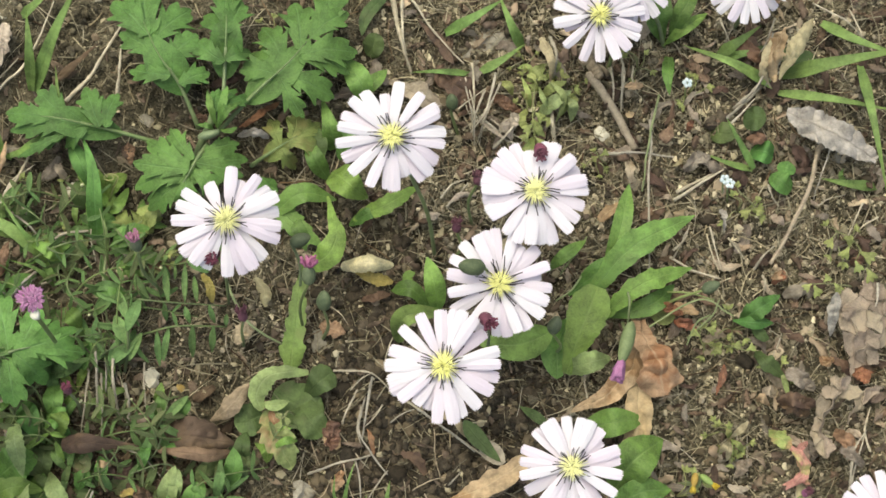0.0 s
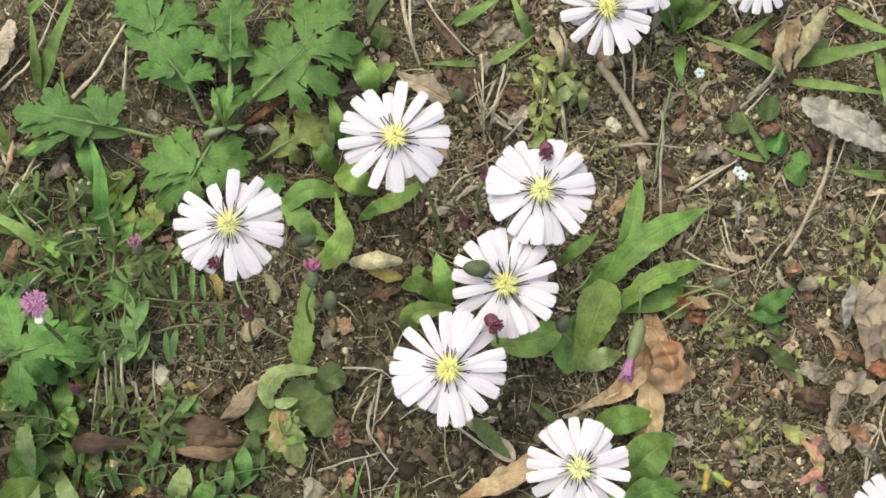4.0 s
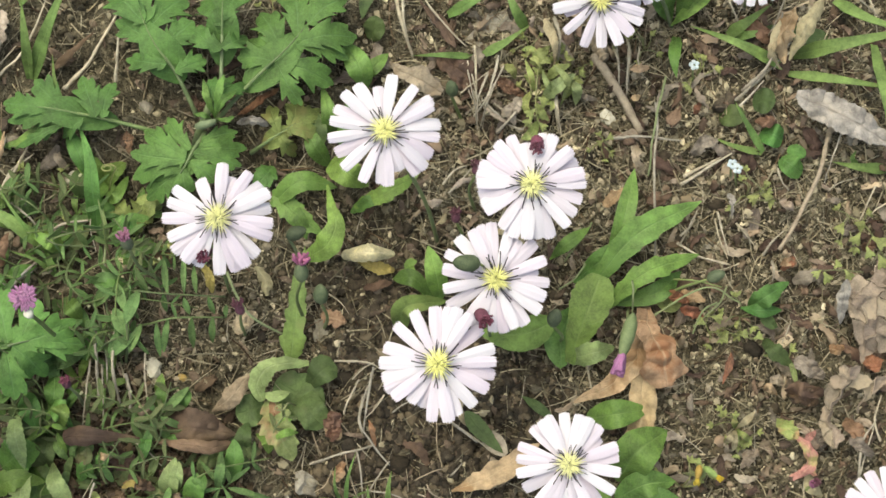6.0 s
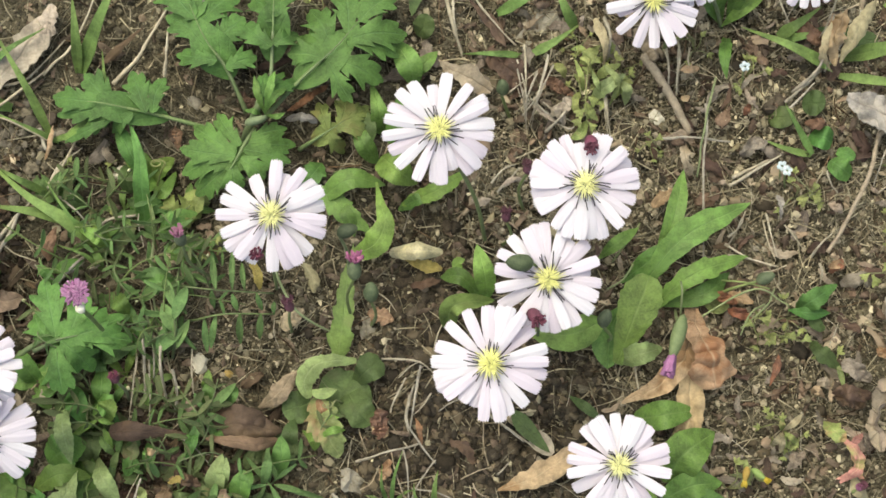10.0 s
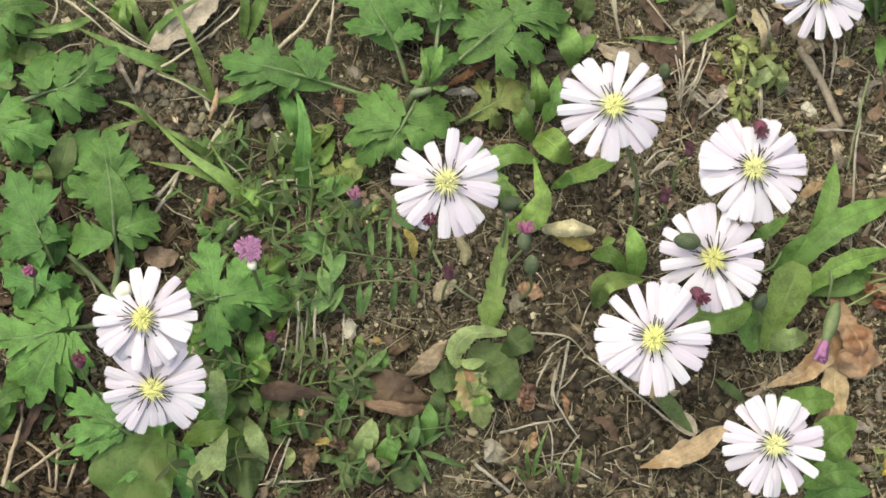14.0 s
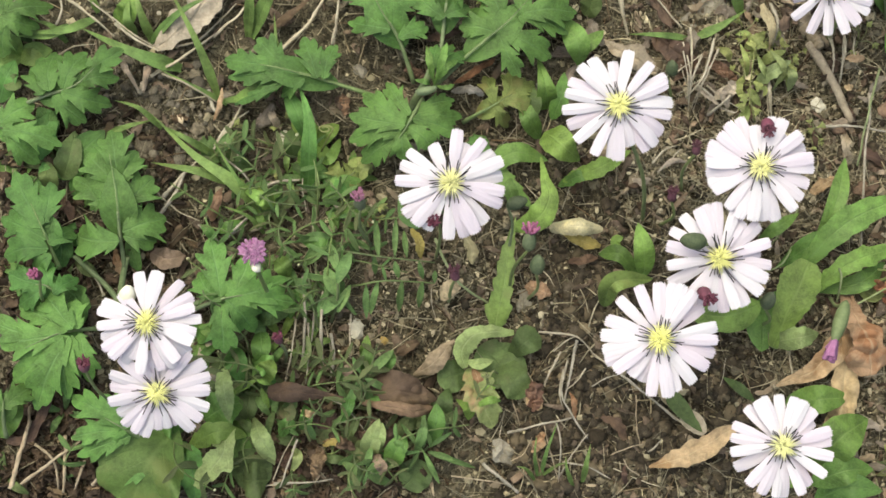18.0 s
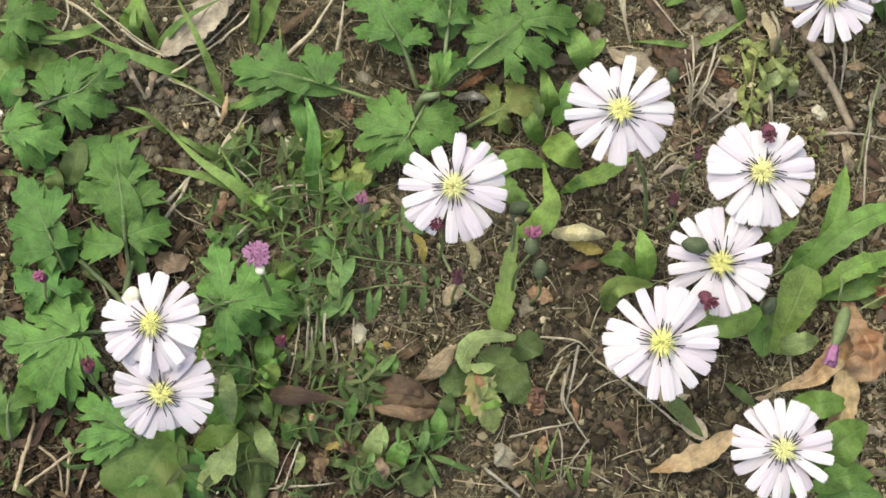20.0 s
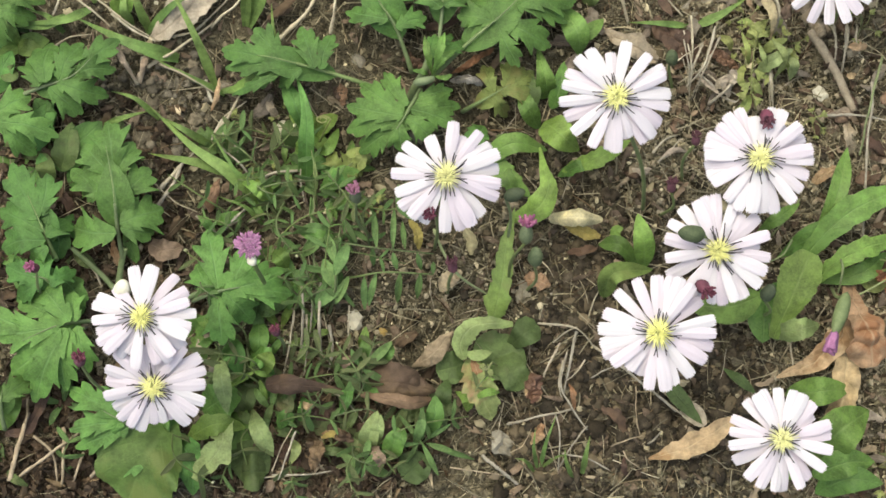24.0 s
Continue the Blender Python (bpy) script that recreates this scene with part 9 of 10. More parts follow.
for k in range(60):
    x, y = rng_d.uniform(0.012, 0.135), rng_d.uniform(-0.060, 0.068)
    if k % 4 == 0:
        x, y = rng_d.uniform(-0.145, 0.0), rng_d.uniform(-0.06, 0.065)
    a, ln = rng_d.uniform(0, 6.28), rng_d.uniform(0.003, 0.0085)
    if math.hypot(x + 0.017, y + 0.051) < 0.009:
        continue
    p = [(x, y, 0.0005), (x + 0.5 * ln * math.cos(a), y + 0.5 * ln * math.sin(a), 0.0018), (x + ln * math.cos(a + 0.3), y + ln * math.sin(a + 0.3), 0.0006)]
    dead_leaf("small torn scrap of a dead leaf", p, ln * rng_d.uniform(0.25, 0.6), (HAY, GREYLEAF, BROWN, CRISP, ROTSHRED)[k % 5], (ragged, lance)[k % 2], n=18, m=9, cup=rng_d.uniform(0, 0.7))

rng_l = random.Random(303)
for k in range(110):
    x, y = rng_l.uniform(0.060, 0.138), rng_l.uniform(-0.062, 0.068)
    if k % 5 == 0:
        x, y = rng_l.uniform(0.0, 0.06), rng_l.uniform(0.03, 0.07)
    a, ln = rng_l.uniform(0, 6.28), rng_l.uniform(0.003, 0.0085)
    p = [(x, y, 0.0004), (x + 0.5 * ln * math.cos(a), y + 0.5 * ln * math.sin(a), rng_l.uniform(0.0008, 0.0024)), (x + ln * math.cos(a + 0.3), y + ln * math.sin(a + 0.3), 0.0005)]
    dead_leaf("flat broken piece of a dead leaf", p, ln * rng_l.uniform(0.35, 0.8), (ROTSHRED, BROWN, CRISP, ROTSHRED, BROWN)[k % 5], ragged, n=16, m=9, rag=0.55, cup=rng_l.uniform(-0.3, 0.5))

# ---- twigs and straws ----


def stick(label, path, width, material=None, name="straw", bumpy=0.22, taper=0.45, group="dry straws"):
    rng = random.Random(len(bpy.data.objects))
    width *= 0.8
    run = spline(laid(path, width / 2 - 0.0001), 7)
    size = float(np.linalg.norm(run[-1] - run[0])) * (0.008 if name == "twig" else 0.007)
    p = [(q[0] + rng.uniform(-size, size), q[1] + rng.uniform(-size, size), q[2] + rng.uniform(0, size)) for q in run]
    return solo(name, tube(name, p, width / 2, width / 2 * taper, 7, 26, bumpy, len(bpy.data.objects) % 887), material or STRAW, label, name.replace("_", " "), group)


stick("short brown twig lying on soil", [(0.0601, 0.0516, 0.0025), (0.0652, 0.0430, 0.0025), (0.0714, 0.0314, 0.0025)], 0.00315, TWIG, "twig", 0.10, 0.8, "twigs")
stick("brown stub beside the twig", [(0.0585, 0.0559, 0.0025), (0.0613, 0.0528, 0.0025), (0.0629, 0.0498, 0.0025)], 0.00429, TWIG, "twig", 0.25, 0.7, "twigs")
stick("long dry brown stalk with swollen joints", [(0.1190, 0.0300, 0.0040), (0.1160, 0.0240, 0.0070), (0.1140, 0.0170, 0.0080), (0.1090, 0.0080, 0.0060), (0.1040, 0.0000, 0.0040)], 0.00150, TWIG, "stalk", 0.22, 0.8, "dry straws")
stick("swollen joint of the brown stalk", [(0.1190, 0.0300, 0.0050), (0.1180, 0.0290, 0.0060), (0.1180, 0.0270, 0.0050)], 0.00210, TWIG, "stalk", 0.2, 0.7, "dry straws")
for path, w in [
    ([(0.0750, 0.0384, 0.0050), (0.0738, 0.0173, 0.0080), (0.0721, -0.0126, 0.0060)], 8), ([(0.0968, 0.0404, 0.0030), (0.1025, 0.0461, 0.0090), (0.1065, 0.0585, 0.0100)], 9), 
    ([(0.1314, -0.0058, 0.0060), (0.1296, -0.0105, 0.0100), (0.1295, -0.0139, 0.0070)], 7), ([(0.1204, -0.0566, 0.0040), (0.1213, -0.0483, 0.0080), (0.1256, -0.0430, 0.0040)], 7), ([(-0.0671, -0.0514, 0.0090), (-0.0692, -0.0574, 0.0110), (-0.0712, -0.0636, 0.0080)], 5), ([(-0.0731, -0.0625, 0.0050), (-0.0648, -0.0621, 0.0080), (-0.0583, -0.0612, 0.0050)], 5),
    ([(0.1027, -0.0024, 0.0030), (0.1027, -0.0048, 0.0050), (0.1027, -0.0075, 0.0030)], 6), ([(0.1082, 0.0586, 0.0090), (0.1087, 0.0524, 0.0110), (0.1043, 0.0449, 0.0060)], 5), ([(0.0630, 0.0298, 0.0040), (0.0713, 0.0299, 0.0070), (0.0811, 0.0287, 0.0040)], 8)]:
    stick("bleached pale straw over soil", path, w * 0.000143, BONE, bumpy=0.3)
for path, w in [
    ([(-0.0690, -0.0216, 0.0040), (-0.0694, -0.0294, 0.0070), (-0.0713, -0.0376, 0.0030)], 6), ([(-0.0655, -0.0225, 0.0040), (-0.0652, -0.0295, 0.0070), (-0.0660, -0.0378, 0.0030)], 6), ([(0.0018, -0.0257, 0.0040), (0.0003, -0.0334, 0.0070), (-0.0011, -0.0413, 0.0040)], 8),
    ([(-0.0020, -0.0284, 0.0030), (-0.0037, -0.0319, 0.0050), (-0.0062, -0.0364, 0.0030)], 5), ([(0.0042, -0.0325, 0.0030), (0.0021, -0.0356, 0.0050), (-0.0006, -0.0380, 0.0030)], 5),
    ([(-0.0943, 0.0020, 0.0040), (-0.0901, -0.0010, 0.0070), (-0.0876, -0.0037, 0.0040)], 6), ([(-0.0872, -0.0009, 0.0040), (-0.0840, 0.0003, 0.0060), (-0.0821, 0.0026, 0.0040)], 8), ([(-0.0654, 0.0031, 0.0030), (-0.0650, 0.0010, 0.0050), (-0.0652, -0.0005, 0.0030)], 7), ([(-0.0789, 0.0113, 0.0040), (-0.0764, 0.0113, 0.0060), (-0.0746, 0.0112, 0.0040)], 6)]:
    stick("stiff pale straw between plants", path, w * 0.000125, BONE if w > 5 else STRAW, bumpy=0.3)
for path, w in [
    ([(0.0505, 0.0613, 0.0040), (0.0514, 0.0555, 0.0070), (0.0510, 0.0506, 0.0030)], 11), ([(0.0501, 0.0429, 0.0040), (0.0504, 0.0371, 0.0060), (0.0513, 0.0316, 0.0030)], 8), ([(0.0655, 0.0528, 0.0040), (0.0659, 0.0495, 0.0060), (0.0662, 0.0472, 0.0030)], 7), ([(0.0689, 0.0519, 0.0040), (0.0684, 0.0479, 0.0060), (0.0684, 0.0442, 0.0030)], 7),
    ([(0.0793, 0.0032, 0.0030), (0.0849, -0.0006, 0.0050), (0.0918, -0.0027, 0.0030)], 7), ([(0.0943, 0.0065, 0.0040), (0.0961, 0.0045, 0.0070), (0.0981, 0.0008, 0.0030)], 6), ([(0.1008, -0.0007, 0.0030), (0.1025, 0.0021, 0.0060), (0.1061, 0.0051, 0.0030)], 7), ([(0.0896, 0.0104, 0.0030), (0.0904, 0.0051, 0.0050), (0.0922, -0.0004, 0.0030)], 6),
    ([(0.0801, 0.0029, 0.0030), (0.0817, 0.0062, 0.0050), (0.0839, 0.0099, 0.0030)], 5), ([(0.1294, 0.0154, 0.0030), (0.1267, 0.0102, 0.0060), (0.1249, 0.0063, 0.0030)], 6), ([(0.1334, 0.0117, 0.0030), (0.1290, 0.0094, 0.0060), (0.1272, 0.0066, 0.0030)], 5), ([(0.1177, 0.0150, 0.0030), (0.1205, 0.0166, 0.0050), (0.1255, 0.0179, 0.0030)], 5),
    ([(0.0808, 0.0178, 0.0030), (0.0889, 0.0223, 0.0050), (0.0936, 0.0250, 0.0030)], 9), ([(0.1047, 0.0206, 0.0030), (0.1056, 0.0174, 0.0050), (0.1077, 0.0153, 0.0030)], 6)]:
    stick("dry tan stalk on gritty soil", path, w * 0.000125, STRAW, bumpy=0.3)
for path, w in [([(0.0561, -0.0009, 0.0040), (0.0525, -0.0056, 0.0120), (0.0487, -0.0078, 0.0060)], 5), ([(0.0669, -0.0042, 0.0050), (0.0664, -0.0089, 0.0130), (0.0664, -0.0148, 0.0080)], 6), ([(0.0580, 0.0090, 0.0030), (0.0546, 0.0044, 0.0080), (0.0505, -0.0007, 0.0040)], 5), ([(0.0756, -0.0058, 0.0040), (0.0820, -0.0070, 0.0080), (0.0894, -0.0085, 0.0050)], 5), ([(0.0879, -0.0126, 0.0040), (0.0837, -0.0147, 0.0080), (0.0813, -0.0201, 0.0040)], 5)]:
    stick("thin green stalk beside the rosette", path, w * 0.000143, STEM, "stalk", 0.08, 0.7, "green stalks")
for path, w in [
    ([(0.0318, 0.0402, 0.0050), (0.0341, 0.0374, 0.0080), (0.0369, 0.0355, 0.0050)], 10), ([(0.0349, 0.0328, 0.0040), (0.0387, 0.0358, 0.0080), (0.0416, 0.0405, 0.0050)], 11), ([(0.0279, 0.0484, 0.0050), (0.0291, 0.0411, 0.0080), (0.0301, 0.0340, 0.0030)], 6), ([(0.0372, 0.0495, 0.0050), (0.0334, 0.0415, 0.0090), (0.0307, 0.0346, 0.0030)], 8),
    ([(0.0344, 0.0450, 0.0050), (0.0322, 0.0389, 0.0080), (0.0312, 0.0340, 0.0030)], 6), ([(0.0380, 0.0343, 0.0040), (0.0410, 0.0327, 0.0070), (0.0431, 0.0356, 0.0040)], 8), ([(0.0954, 0.0361, 0.0060), (0.0985, 0.0390, 0.0090), (0.1016, 0.0421, 0.0080)], 9), ([(0.1218, 0.0308, 0.0030), (0.1180, 0.0225, 0.0070), (0.1163, 0.0166, 0.0040)], 7)]:
    stick("bleached straw above bare soil", path, w * 0.00009, BONE, bumpy=0.3)
for path, w in [
    ([(-0.0150, -0.0490, 0.0030), (-0.0080, -0.0470, 0.0060), (0.0010, -0.0450, 0.0030)], 9), ([(-0.0000, -0.0300, 0.0030), (-0.0020, -0.0380, 0.0050), (-0.0000, -0.0430, 0.0060), (0.0050, -0.0500, 0.0040)], 8), ([(-0.0060, -0.0470, 0.0030), (-0.0040, -0.0550, 0.0070), (-0.0020, -0.0610, 0.0020)], 4), ([(-0.0030, -0.0460, 0.0030), (-0.0020, -0.0510, 0.0080), (-0.0020, -0.0600, 0.0020)], 6), ([(0.0050, -0.0490, 0.0040), (0.0010, -0.0540, 0.0070), (-0.0020, -0.0600, 0.0020)], 6), ([(-0.0010, -0.0560, 0.0030), (0.0050, -0.0570, 0.0050), (0.0110, -0.0600, 0.0020)], 6),
    ([(-0.0210, -0.0570, 0.0030), (-0.0170, -0.0600, 0.0060), (-0.0120, -0.0640, 0.0030)], 13), ([(0.0110, -0.0540, 0.0030), (0.0150, -0.0520, 0.0050), (0.0190, -0.0510, 0.0030)], 5), ([(0.0140, -0.0550, 0.0030), (0.0150, -0.0570, 0.0050), (0.0180, -0.0590, 0.0030)], 5), ([(0.0200, -0.0530, 0.0030), (0.0210, -0.0520, 0.0050), (0.0230, -0.0500, 0.0030)], 7), ([(-0.0140, -0.0560, 0.0030), (-0.0110, -0.0540, 0.0050), (-0.0090, -0.0500, 0.0030)], 4), ([(0.0130, -0.0340, 0.0040), (0.0180, -0.0380, 0.0080), (0.0270, -0.0450, 0.0040)], 8),
    ([(0.0170, -0.0390, 0.0030), (0.0170, -0.0460, 0.0050), (0.0180, -0.0510, 0.0030)], 4), ([(-0.0140, -0.0410, 0.0030), (-0.0130, -0.0440, 0.0050), (-0.0120, -0.0470, 0.0030)], 5), ([(-0.0060, -0.0370, 0.0030), (-0.0050, -0.0340, 0.0050), (-0.0030, -0.0300, 0.0030)], 7), ([(0.0010, -0.0370, 0.0030), (0.0020, -0.0350, 0.0050), (0.0040, -0.0330, 0.0030)], 4), ([(0.0060, -0.0370, 0.0020), (0.0090, -0.0350, 0.0050), (0.0120, -0.0340, 0.0030)], 6), ([(-0.0290, -0.0600, 0.0030), (-0.0210, -0.0610, 0.0050), (-0.0140, -0.0620, 0.0030)], 5)]:
    stick("bleached bent straw on dark soil", path, w * 0.000095, TWIG if w < 6 else BONE, bumpy=0.25, taper=0.7)
for path, w in [
    ([(0.0360, 0.0520, 0.0050), (0.0330, 0.0420, 0.0080), (0.0290, 0.0370, 0.0030)], 9), ([(0.0280, 0.0510, 0.0040), (0.0300, 0.0420, 0.0070), (0.0300, 0.0360, 0.0030)], 6), ([(0.0300, 0.0550, 0.0040), (0.0300, 0.0460, 0.0080), (0.0300, 0.0410, 0.0030)], 8), ([(0.0350, 0.0450, 0.0040), (0.0320, 0.0410, 0.0070), (0.0270, 0.0380, 0.0030)], 6), ([(0.0500, 0.0430, 0.0040), (0.0500, 0.0380, 0.0060), (0.0510, 0.0340, 0.0030)], 9), ([(0.0260, 0.0430, 0.0030), (0.0290, 0.0450, 0.0060), (0.0330, 0.0480, 0.0040)], 5),
    ([(0.0660, 0.0530, 0.0040), (0.0660, 0.0470, 0.0060), (0.0660, 0.0430, 0.0030)], 8), ([(0.0690, 0.0530, 0.0040), (0.0680, 0.0450, 0.0060), (0.0680, 0.0410, 0.0030)], 9), ([(0.1140, 0.0600, 0.0090), (0.1110, 0.0520, 0.0110), (0.1060, 0.0470, 0.0060)], 6), ([(0.1080, 0.0630, 0.0090), (0.1040, 0.0550, 0.0110), (0.1030, 0.0530, 0.0060)], 5), ([(0.0940, 0.0640, 0.0060), (0.0950, 0.0600, 0.0080), (0.0970, 0.0560, 0.0050)], 7)]:
    stick("dry straw among pale weeds", path, w * 0.00010, STRAW, bumpy=0.25, taper=0.6)
for path, w in [
    ([(-0.1380, -0.0650, 0.0040), (-0.1360, -0.0570, 0.0080), (-0.1340, -0.0480, 0.0050)], 13), ([(-0.1370, -0.0650, 0.0040), (-0.1290, -0.0590, 0.0070), (-0.1220, -0.0530, 0.0040)], 9), ([(-0.1330, -0.0540, 0.0030), (-0.1280, -0.0580, 0.0060), (-0.1270, -0.0650, 0.0040)], 8), ([(-0.1260, -0.0520, 0.0040), (-0.1250, -0.0590, 0.0070), (-0.1260, -0.0660, 0.0030)], 10), ([(-0.1210, -0.0580, 0.0040), (-0.1220, -0.0620, 0.0060), (-0.1240, -0.0660, 0.0030)], 9), ([(-0.1190, -0.0640, 0.0040), (-0.1170, -0.0620, 0.0060), (-0.1150, -0.0610, 0.0040)], 9), ([(-0.1350, -0.0450, 0.0040), (-0.1340, -0.0490, 0.0060), (-0.1350, -0.0520, 0.0040)], 9)]:
    stick("brown dry stalk over dark litter", path, w * 0.00012, TWIG, bumpy=0.2, taper=0.7)
for path, w in [
    ([(-0.0670, -0.0110, 0.0070), (-0.0660, -0.0210, 0.0090), (-0.0670, -0.0320, 0.0030)], 9), ([(-0.0620, -0.0130, 0.0070), (-0.0620, -0.0230, 0.0090), (-0.0620, -0.0330, 0.0030)], 10), ([(-0.0650, -0.0140, 0.0050), (-0.0640, -0.0200, 0.0070), (-0.0650, -0.0270, 0.0030)], 7), ([(-0.0600, -0.0250, 0.0040), (-0.0590, -0.0310, 0.0060), (-0.0600, -0.0360, 0.0030)], 9), ([(-0.0550, -0.0200, 0.0030), (-0.0550, -0.0250, 0.0060), (-0.0550, -0.0310, 0.0030)], 6)]:
    stick("upright bleached stalk among vetch", path, w * 0.00011, BONE, bumpy=0.25, taper=0.8)
for path, w in [([(-0.0790, 0.0110, 0.0040), (-0.0750, 0.0130, 0.0070), (-0.0690, 0.0140, 0.0040)], 8), ([(-0.0890, -0.0030, 0.0040), (-0.0850, -0.0000, 0.0080), (-0.0820, 0.0040, 0.0050)], 9), ([(-0.1050, 0.0030, 0.0040), (-0.1000, 0.0090, 0.0080), (-0.0980, 0.0150, 0.0050)], 10), ([(-0.0880, 0.0190, 0.0050), (-0.0830, 0.0150, 0.0080), (-0.0800, 0.0110, 0.0040)], 6), ([(-0.0880, 0.0230, 0.0050), (-0.0840, 0.0190, 0.0080), (-0.0840, 0.0180, 0.0050)], 6), ([(-0.1050, 0.0100, 0.0040), (-0.0990, 0.0050, 0.0070), (-0.0940, 0.0030, 0.0040)], 5), ([(-0.0680, 0.0180, 0.0040), (-0.0680, 0.0120, 0.0080), (-0.0670, 0.0060, 0.0050)], 4), ([(-0.0620, 0.0090, 0.0040), (-0.0590, 0.0070, 0.0060), (-0.0550, 0.0070, 0.0040)], 5)]:
    stick("pale broken straw among grass and vetch", path, w * 0.00013, BONE if w > 5 else STRAW, bumpy=0.25, taper=0.7)
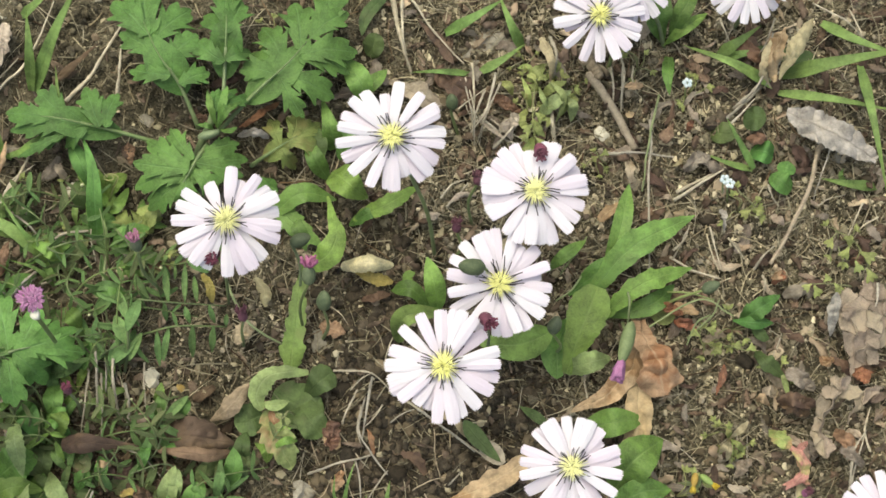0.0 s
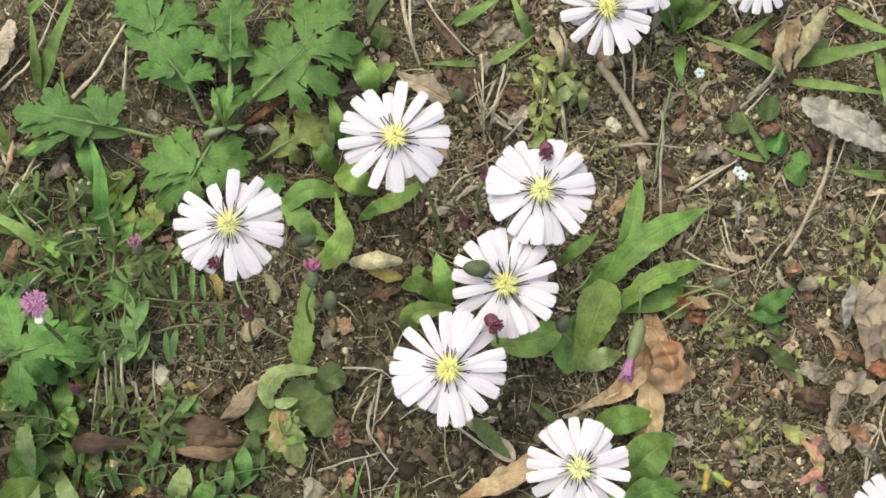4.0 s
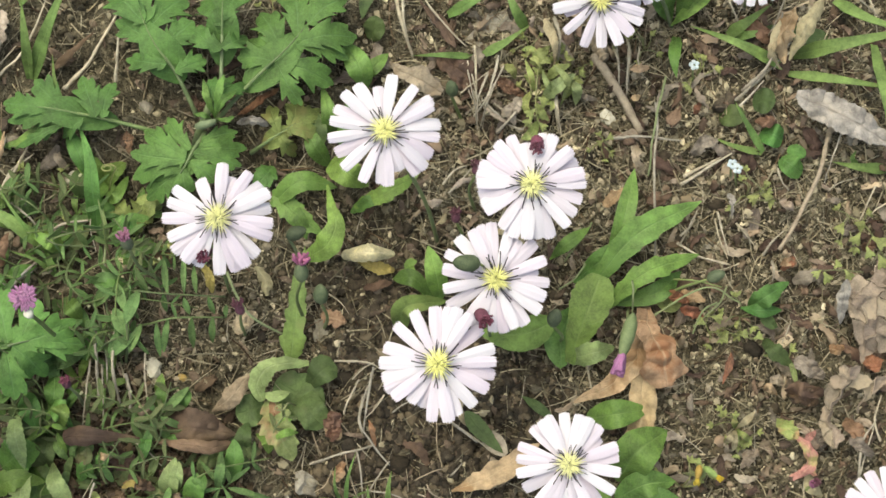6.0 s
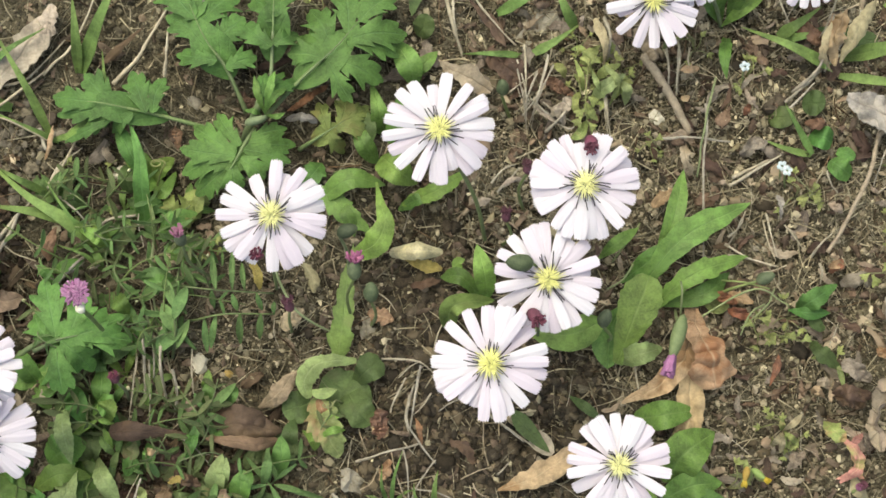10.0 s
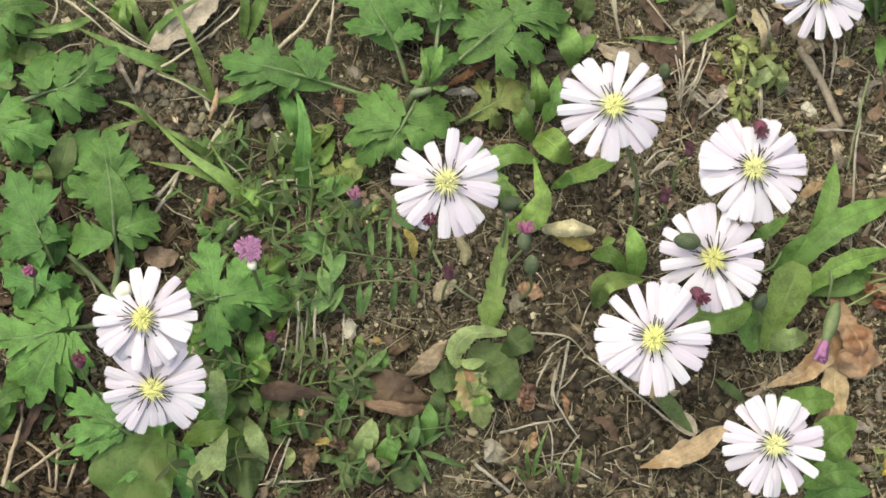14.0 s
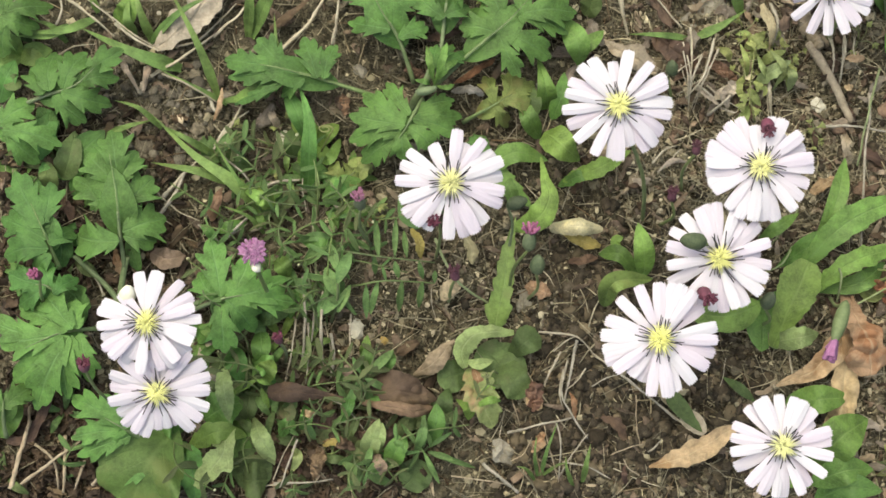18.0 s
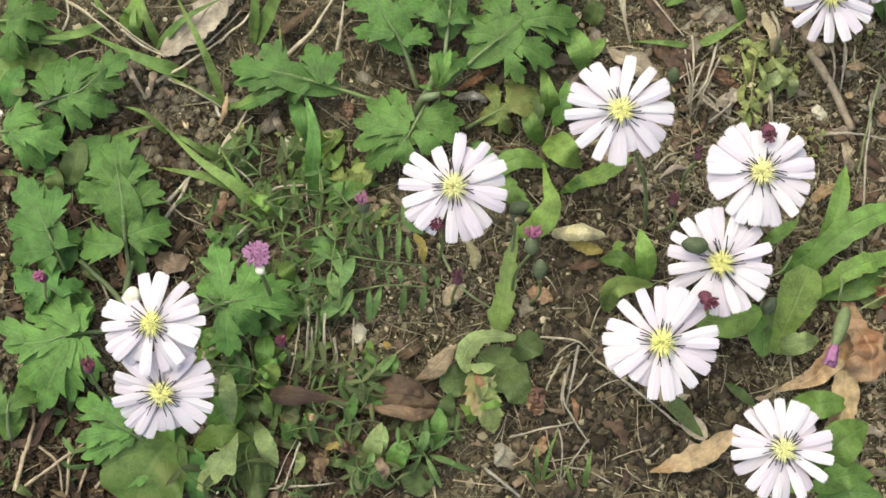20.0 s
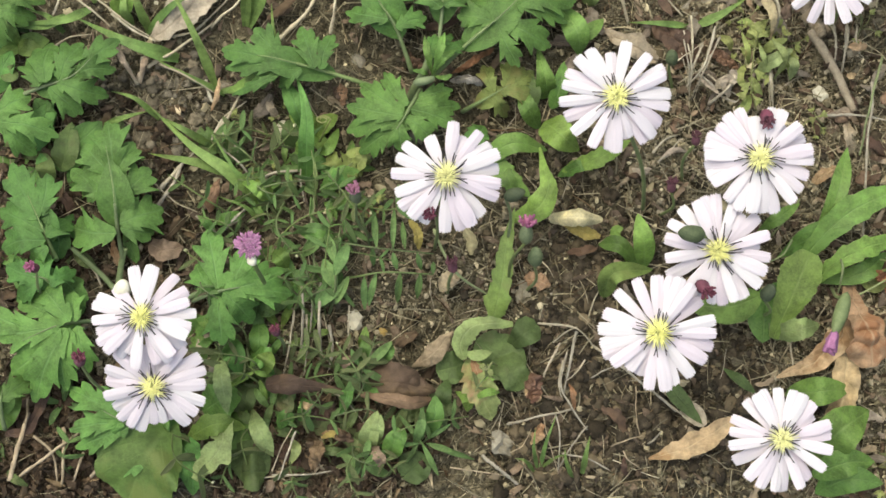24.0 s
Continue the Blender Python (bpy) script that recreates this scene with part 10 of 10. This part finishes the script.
STRAWS = [
    ([(0.0951, 0.0382, 0.0025), (0.0987, 0.0411, 0.0050), (0.1049, 0.0464, 0.0025)], 11),
    ([(0.0816, 0.0198, 0.0025), (0.0875, 0.0225, 0.0030), (0.0944, 0.0257, 0.0025)], 11), ([(0.0100, 0.0737, 0.0025), (0.0115, 0.0621, 0.0060), (0.0142, 0.0533, 0.0025)], 18), ([(0.0125, 0.0736, 0.0025), (0.0121, 0.0636, 0.0060), (0.0134, 0.0555, 0.0025)], 12), ([(0.0148, 0.0732, 0.0025), (0.0205, 0.0631, 0.0070), (0.0280, 0.0549, 0.0025)], 9),
    ([(-0.0741, 0.0471, 0.0025), (-0.0675, 0.0542, 0.0040), (-0.0599, 0.0666, 0.0025)], 15), ([(-0.0615, 0.0493, 0.0025), (-0.0603, 0.0548, 0.0040), (-0.0599, 0.0616, 0.0025)], 12), ([(-0.0917, 0.0501, 0.0025), (-0.0831, 0.0586, 0.0060), (-0.0766, 0.0727, 0.0025)], 9), ([(-0.0079, -0.0236, 0.0040), (0.0013, -0.0246, 0.0060), (0.0064, -0.0291, 0.0030)], 8),
    ([(0.0061, -0.0288, 0.0025), (0.0172, -0.0370, 0.0040), (0.0317, -0.0483, 0.0025)], 8), ([(-0.0011, -0.0328, 0.0025), (-0.0023, -0.0384, 0.0030), (-0.0013, -0.0426, 0.0025)], 8), ([(-0.0038, -0.0284, 0.0025), (-0.0009, -0.0258, 0.0040), (0.0020, -0.0244, 0.0025)], 6),
    ([(0.0676, 0.0170, 0.0025), (0.0678, 0.0081, 0.0030), (0.0673, 0.0024, 0.0025)], 6), ([(0.0799, 0.0006, 0.0025), (0.0869, -0.0012, 0.0030), (0.0928, -0.0027, 0.0025)], 8), ([(0.0941, 0.0074, 0.0025), (0.0967, 0.0044, 0.0030), (0.0988, 0.0015, 0.0025)], 7),
    ([(0.0801, 0.0049, 0.0025), (0.0831, 0.0077, 0.0030), (0.0848, 0.0114, 0.0025)], 8), ([(0.0891, 0.0091, 0.0025), (0.0901, 0.0031, 0.0030), (0.0921, -0.0013, 0.0025)], 6), ([(0.1268, -0.0483, 0.0025), (0.1253, -0.0427, 0.0040), (0.1283, -0.0370, 0.0025)], 9), ([(0.1204, -0.0580, 0.0025), (0.1234, -0.0497, 0.0040), (0.1257, -0.0440, 0.0025)], 7),
    ([(0.0289, 0.0491, 0.0025), (0.0295, 0.0428, 0.0040), (0.0296, 0.0365, 0.0025)], 8), ([(0.0333, 0.0483, 0.0025), (0.0307, 0.0424, 0.0060), (0.0297, 0.0380, 0.0025)], 10), ([(0.0268, 0.0507, 0.0025), (0.0279, 0.0441, 0.0050), (0.0297, 0.0395, 0.0025)], 6), ([(0.0220, 0.0176, 0.0025), (0.0242, 0.0196, 0.0030), (0.0280, 0.0240, 0.0025)], 8),
    ([(0.0206, 0.0198, 0.0025), (0.0236, 0.0233, 0.0030), (0.0269, 0.0248, 0.0025)], 8), ([(-0.0910, 0.0215, 0.0025), (-0.0878, 0.0270, 0.0040), (-0.0824, 0.0315, 0.0025)], 8), ([(-0.0811, 0.0010, 0.0025), (-0.0787, 0.0015, 0.0040), (-0.0776, 0.0031, 0.0025)], 9), ([(-0.0096, -0.0062, 0.0030), (-0.0060, -0.0090, 0.0080), (-0.0039, -0.0121, 0.0030)], 5),
    ([(0.0577, -0.0233, 0.0025), (0.0552, -0.0276, 0.0040), (0.0558, -0.0346, 0.0025)], 9), ([(0.0344, 0.0401, 0.0025), (0.0385, 0.0367, 0.0040), (0.0436, 0.0339, 0.0025)], 7), ([(0.0500, 0.0456, 0.0025), (0.0499, 0.0378, 0.0040), (0.0508, 0.0322, 0.0025)], 7), ([(0.0688, 0.0556, 0.0025), (0.0691, 0.0507, 0.0040), (0.0683, 0.0466, 0.0025)], 8),
    ([(0.0719, 0.0533, 0.0025), (0.0709, 0.0492, 0.0040), (0.0720, 0.0458, 0.0025)], 7), ([(0.0947, 0.0701, 0.0025), (0.0959, 0.0645, 0.0060), (0.0986, 0.0609, 0.0025)], 8), ([(0.1200, 0.0687, 0.0025), (0.1255, 0.0618, 0.0080), (0.1327, 0.0585, 0.0025)], 7), ([(0.1287, 0.0662, 0.0025), (0.1303, 0.0592, 0.0060), (0.1316, 0.0540, 0.0025)], 6),
    ([(-0.1314, 0.0605, 0.0050), (-0.1222, 0.0537, 0.0100), (-0.1163, 0.0489, 0.0060)], 11), ([(-0.1251, 0.0601, 0.0040), (-0.1130, 0.0505, 0.0090), (-0.1042, 0.0454, 0.0050)], 8), ([(-0.1167, 0.0527, 0.0050), (-0.1100, 0.0476, 0.0090), (-0.1047, 0.0452, 0.0060)], 10), ([(-0.1041, 0.0400, 0.0040), (-0.0969, 0.0365, 0.0080), (-0.0901, 0.0329, 0.0050)], 8),
    ([(-0.1153, 0.0437, 0.0025), (-0.1122, 0.0393, 0.0030), (-0.1100, 0.0351, 0.0025)], 18), ([(-0.1085, 0.0417, 0.0025), (-0.1088, 0.0387, 0.0030), (-0.1097, 0.0355, 0.0025)], 16), ([(-0.1072, 0.0395, 0.0025), (-0.1012, 0.0428, 0.0050), (-0.0910, 0.0509, 0.0025)], 13), ([(-0.1046, 0.0469, 0.0025), (-0.0955, 0.0486, 0.0060), (-0.0862, 0.0591, 0.0025)], 10),
    ([(-0.0907, 0.0224, 0.0025), (-0.0864, 0.0273, 0.0040), (-0.0839, 0.0342, 0.0025)], 12), ([(-0.0927, 0.0362, 0.0025), (-0.0904, 0.0307, 0.0050), (-0.0890, 0.0355, 0.0025)], 14), ([(-0.1039, 0.0083, 0.0025), (-0.0989, 0.0140, 0.0040), (-0.0949, 0.0186, 0.0025)], 14), ([(-0.0893, 0.0007, 0.0025), (-0.0856, 0.0028, 0.0040), (-0.0823, 0.0052, 0.0025)], 9),
    ([(-0.0737, -0.0622, 0.0025), (-0.0708, -0.0551, 0.0060), (-0.0680, -0.0494, 0.0040)], 5), ([(-0.1256, -0.0066, 0.0025), (-0.1204, -0.0110, 0.0060), (-0.1179, -0.0165, 0.0030)], 12),
    ([(-0.1335, 0.0441, 0.0025), (-0.1273, 0.0466, 0.0050), (-0.1220, 0.0480, 0.0025)], 7), ([(-0.1379, 0.0469, 0.0025), (-0.1398, 0.0537, 0.0050), (-0.1415, 0.0616, 0.0025)], 9), ([(-0.1324, 0.0529, 0.0025), (-0.1315, 0.0570, 0.0040), (-0.1328, 0.0633, 0.0025)], 9),
    ([(-0.0779, -0.0637, 0.0025), (-0.0623, -0.0619, 0.0040), (-0.0589, -0.0614, 0.0025)], 5), ([(-0.0664, -0.0452, 0.0025), (-0.0598, -0.0471, 0.0050), (-0.0514, -0.0463, 0.0040)], 5), ([(-0.0623, -0.0409, 0.0025), (-0.0556, -0.0435, 0.0070), (-0.0500, -0.0505, 0.0030)], 6),
]
for path, w in STRAWS:
    stick("pale dry straw lying on soil", path, w * 0.000105, (STRAW, STRAW, FIBRE)[len(path) % 3] if w < 8 else STRAW)

rng_t = random.Random(31)
for k in range(70):
    x, y = rng_t.uniform(-0.035, 0.135), rng_t.uniform(-0.062, 0.068)
    a, ln = rng_t.uniform(0, 6.28), rng_t.uniform(0.004, 0.016)
    b = a + rng_t.uniform(-0.25, 0.25)
    p = [(x, y, 0.0004), (x + 0.5 * ln * math.cos(a), y + 0.5 * ln * math.sin(a), rng_t.uniform(0.0006, 0.003)), (x + 0.5 * ln * (math.cos(a) + math.cos(b)), y + 0.5 * ln * (math.sin(a) + math.sin(b)), 0.0005)]
    stick("thin grey-white dry straw on soil", p, rng_t.uniform(0.00022, 0.0006))
for path, w in [([(0.0779, 0.0448, 0.0030), (0.0741, 0.0315, 0.0100), (0.0725, 0.0201, 0.0050)], 6), ([(0.0695, -0.0165, 0.0030), (0.0847, -0.0090, 0.0090), (0.0942, -0.0130, 0.0030)], 5), ([(0.0817, -0.0184, 0.0030), (0.0879, -0.0131, 0.0060), (0.0909, -0.0085, 0.0030)], 5), ([(-0.0640, 0.0120, 0.0030), (-0.0647, -0.0001, 0.0080), (-0.0627, -0.0196, 0.0040)], 6), ([(-0.0342, -0.0007, 0.0050), (-0.0284, -0.0113, 0.0100), (-0.0177, -0.0181, 0.0030)], 7)]:
    stick("thin bent green stalk over soil", path, w * 0.000143, STEM, "stalk", 0.08, 0.7, "green stalks")

# ---- stones ----


def stone(label, at, size, material, squash, seed):
    x, y, z = at
    me = lump("stone", (x, y, ground_z(x, y) + size * squash[2] * 0.35), size, seed, 0.55, BALL2, squash)
    me.polygons.foreach_set("use_smooth", np.zeros(len(me.polygons), bool))
    return solo("stone", me, material, label, "stone", "stones")


stone("flat weathered grey-brown stone in soil", (0.0350, 0.0610, 0.0000), 0.0082, STONE, (1, 0.55, 0.34), 4)
stone("pale angular pebble on soil", (0.0631, 0.0359, 0.0025), 0.00200, PALE_STONE, (1, 0.9, 0.6), 8)
stone("chalky pale lump among vetch", (-0.0539, -0.0237, 0.0025), 0.00286, PALE_STONE, (0.8, 1.1, 0.6), 3)
stone("cream stone chip on soil", (-0.0738, 0.0252, 0.0025), 0.00200, PALE_STONE, (0.8, 1.1, 0.5), 6)
stone("olive-grey rounded stone beside a leaf", (-0.0710, 0.0230, 0.0020), 0.0019, STONE, (0.9, 1.1, 0.6), 31)
stone("tan rounded stone on soil", (-0.0120, -0.0162, 0.0025), 0.00300, STONE, (1, 0.8, 0.6), 9)
stone("small grey pebble on soil", (-0.0165, -0.0533, 0.0025), 0.00257, STONE, (1, 1.1, 0.7), 11)
stone("grey fuzzy pebble by the mugwort", (-0.0543, 0.0427, 0.0025), 0.00186, STONE, (1, 0.8, 0.6), 14)
stone("tiny ochre pebble on soil", (-0.0468, -0.0265, 0.0025), 0.00114, OCHRE, (1, 1, 0.8), 15)
stone("rounded grey stone on dark soil", (-0.0155, -0.0544, 0.0025), 0.00200, STONE, (1, 1.1, 0.7), 21)
rng_s = random.Random(5)
for k in range(34):
    x, y = rng_s.uniform(-0.15, 0.14), rng_s.uniform(-0.07, 0.08)
    stone("small grey-brown pebble on soil" if k % 3 else "small pale pebble on soil", (x, y, 0), rng_s.uniform(0.0006, 0.0017), STONE if k % 3 else PALE_STONE, (1, rng_s.uniform(0.7, 1), 0.6), 30 + k)
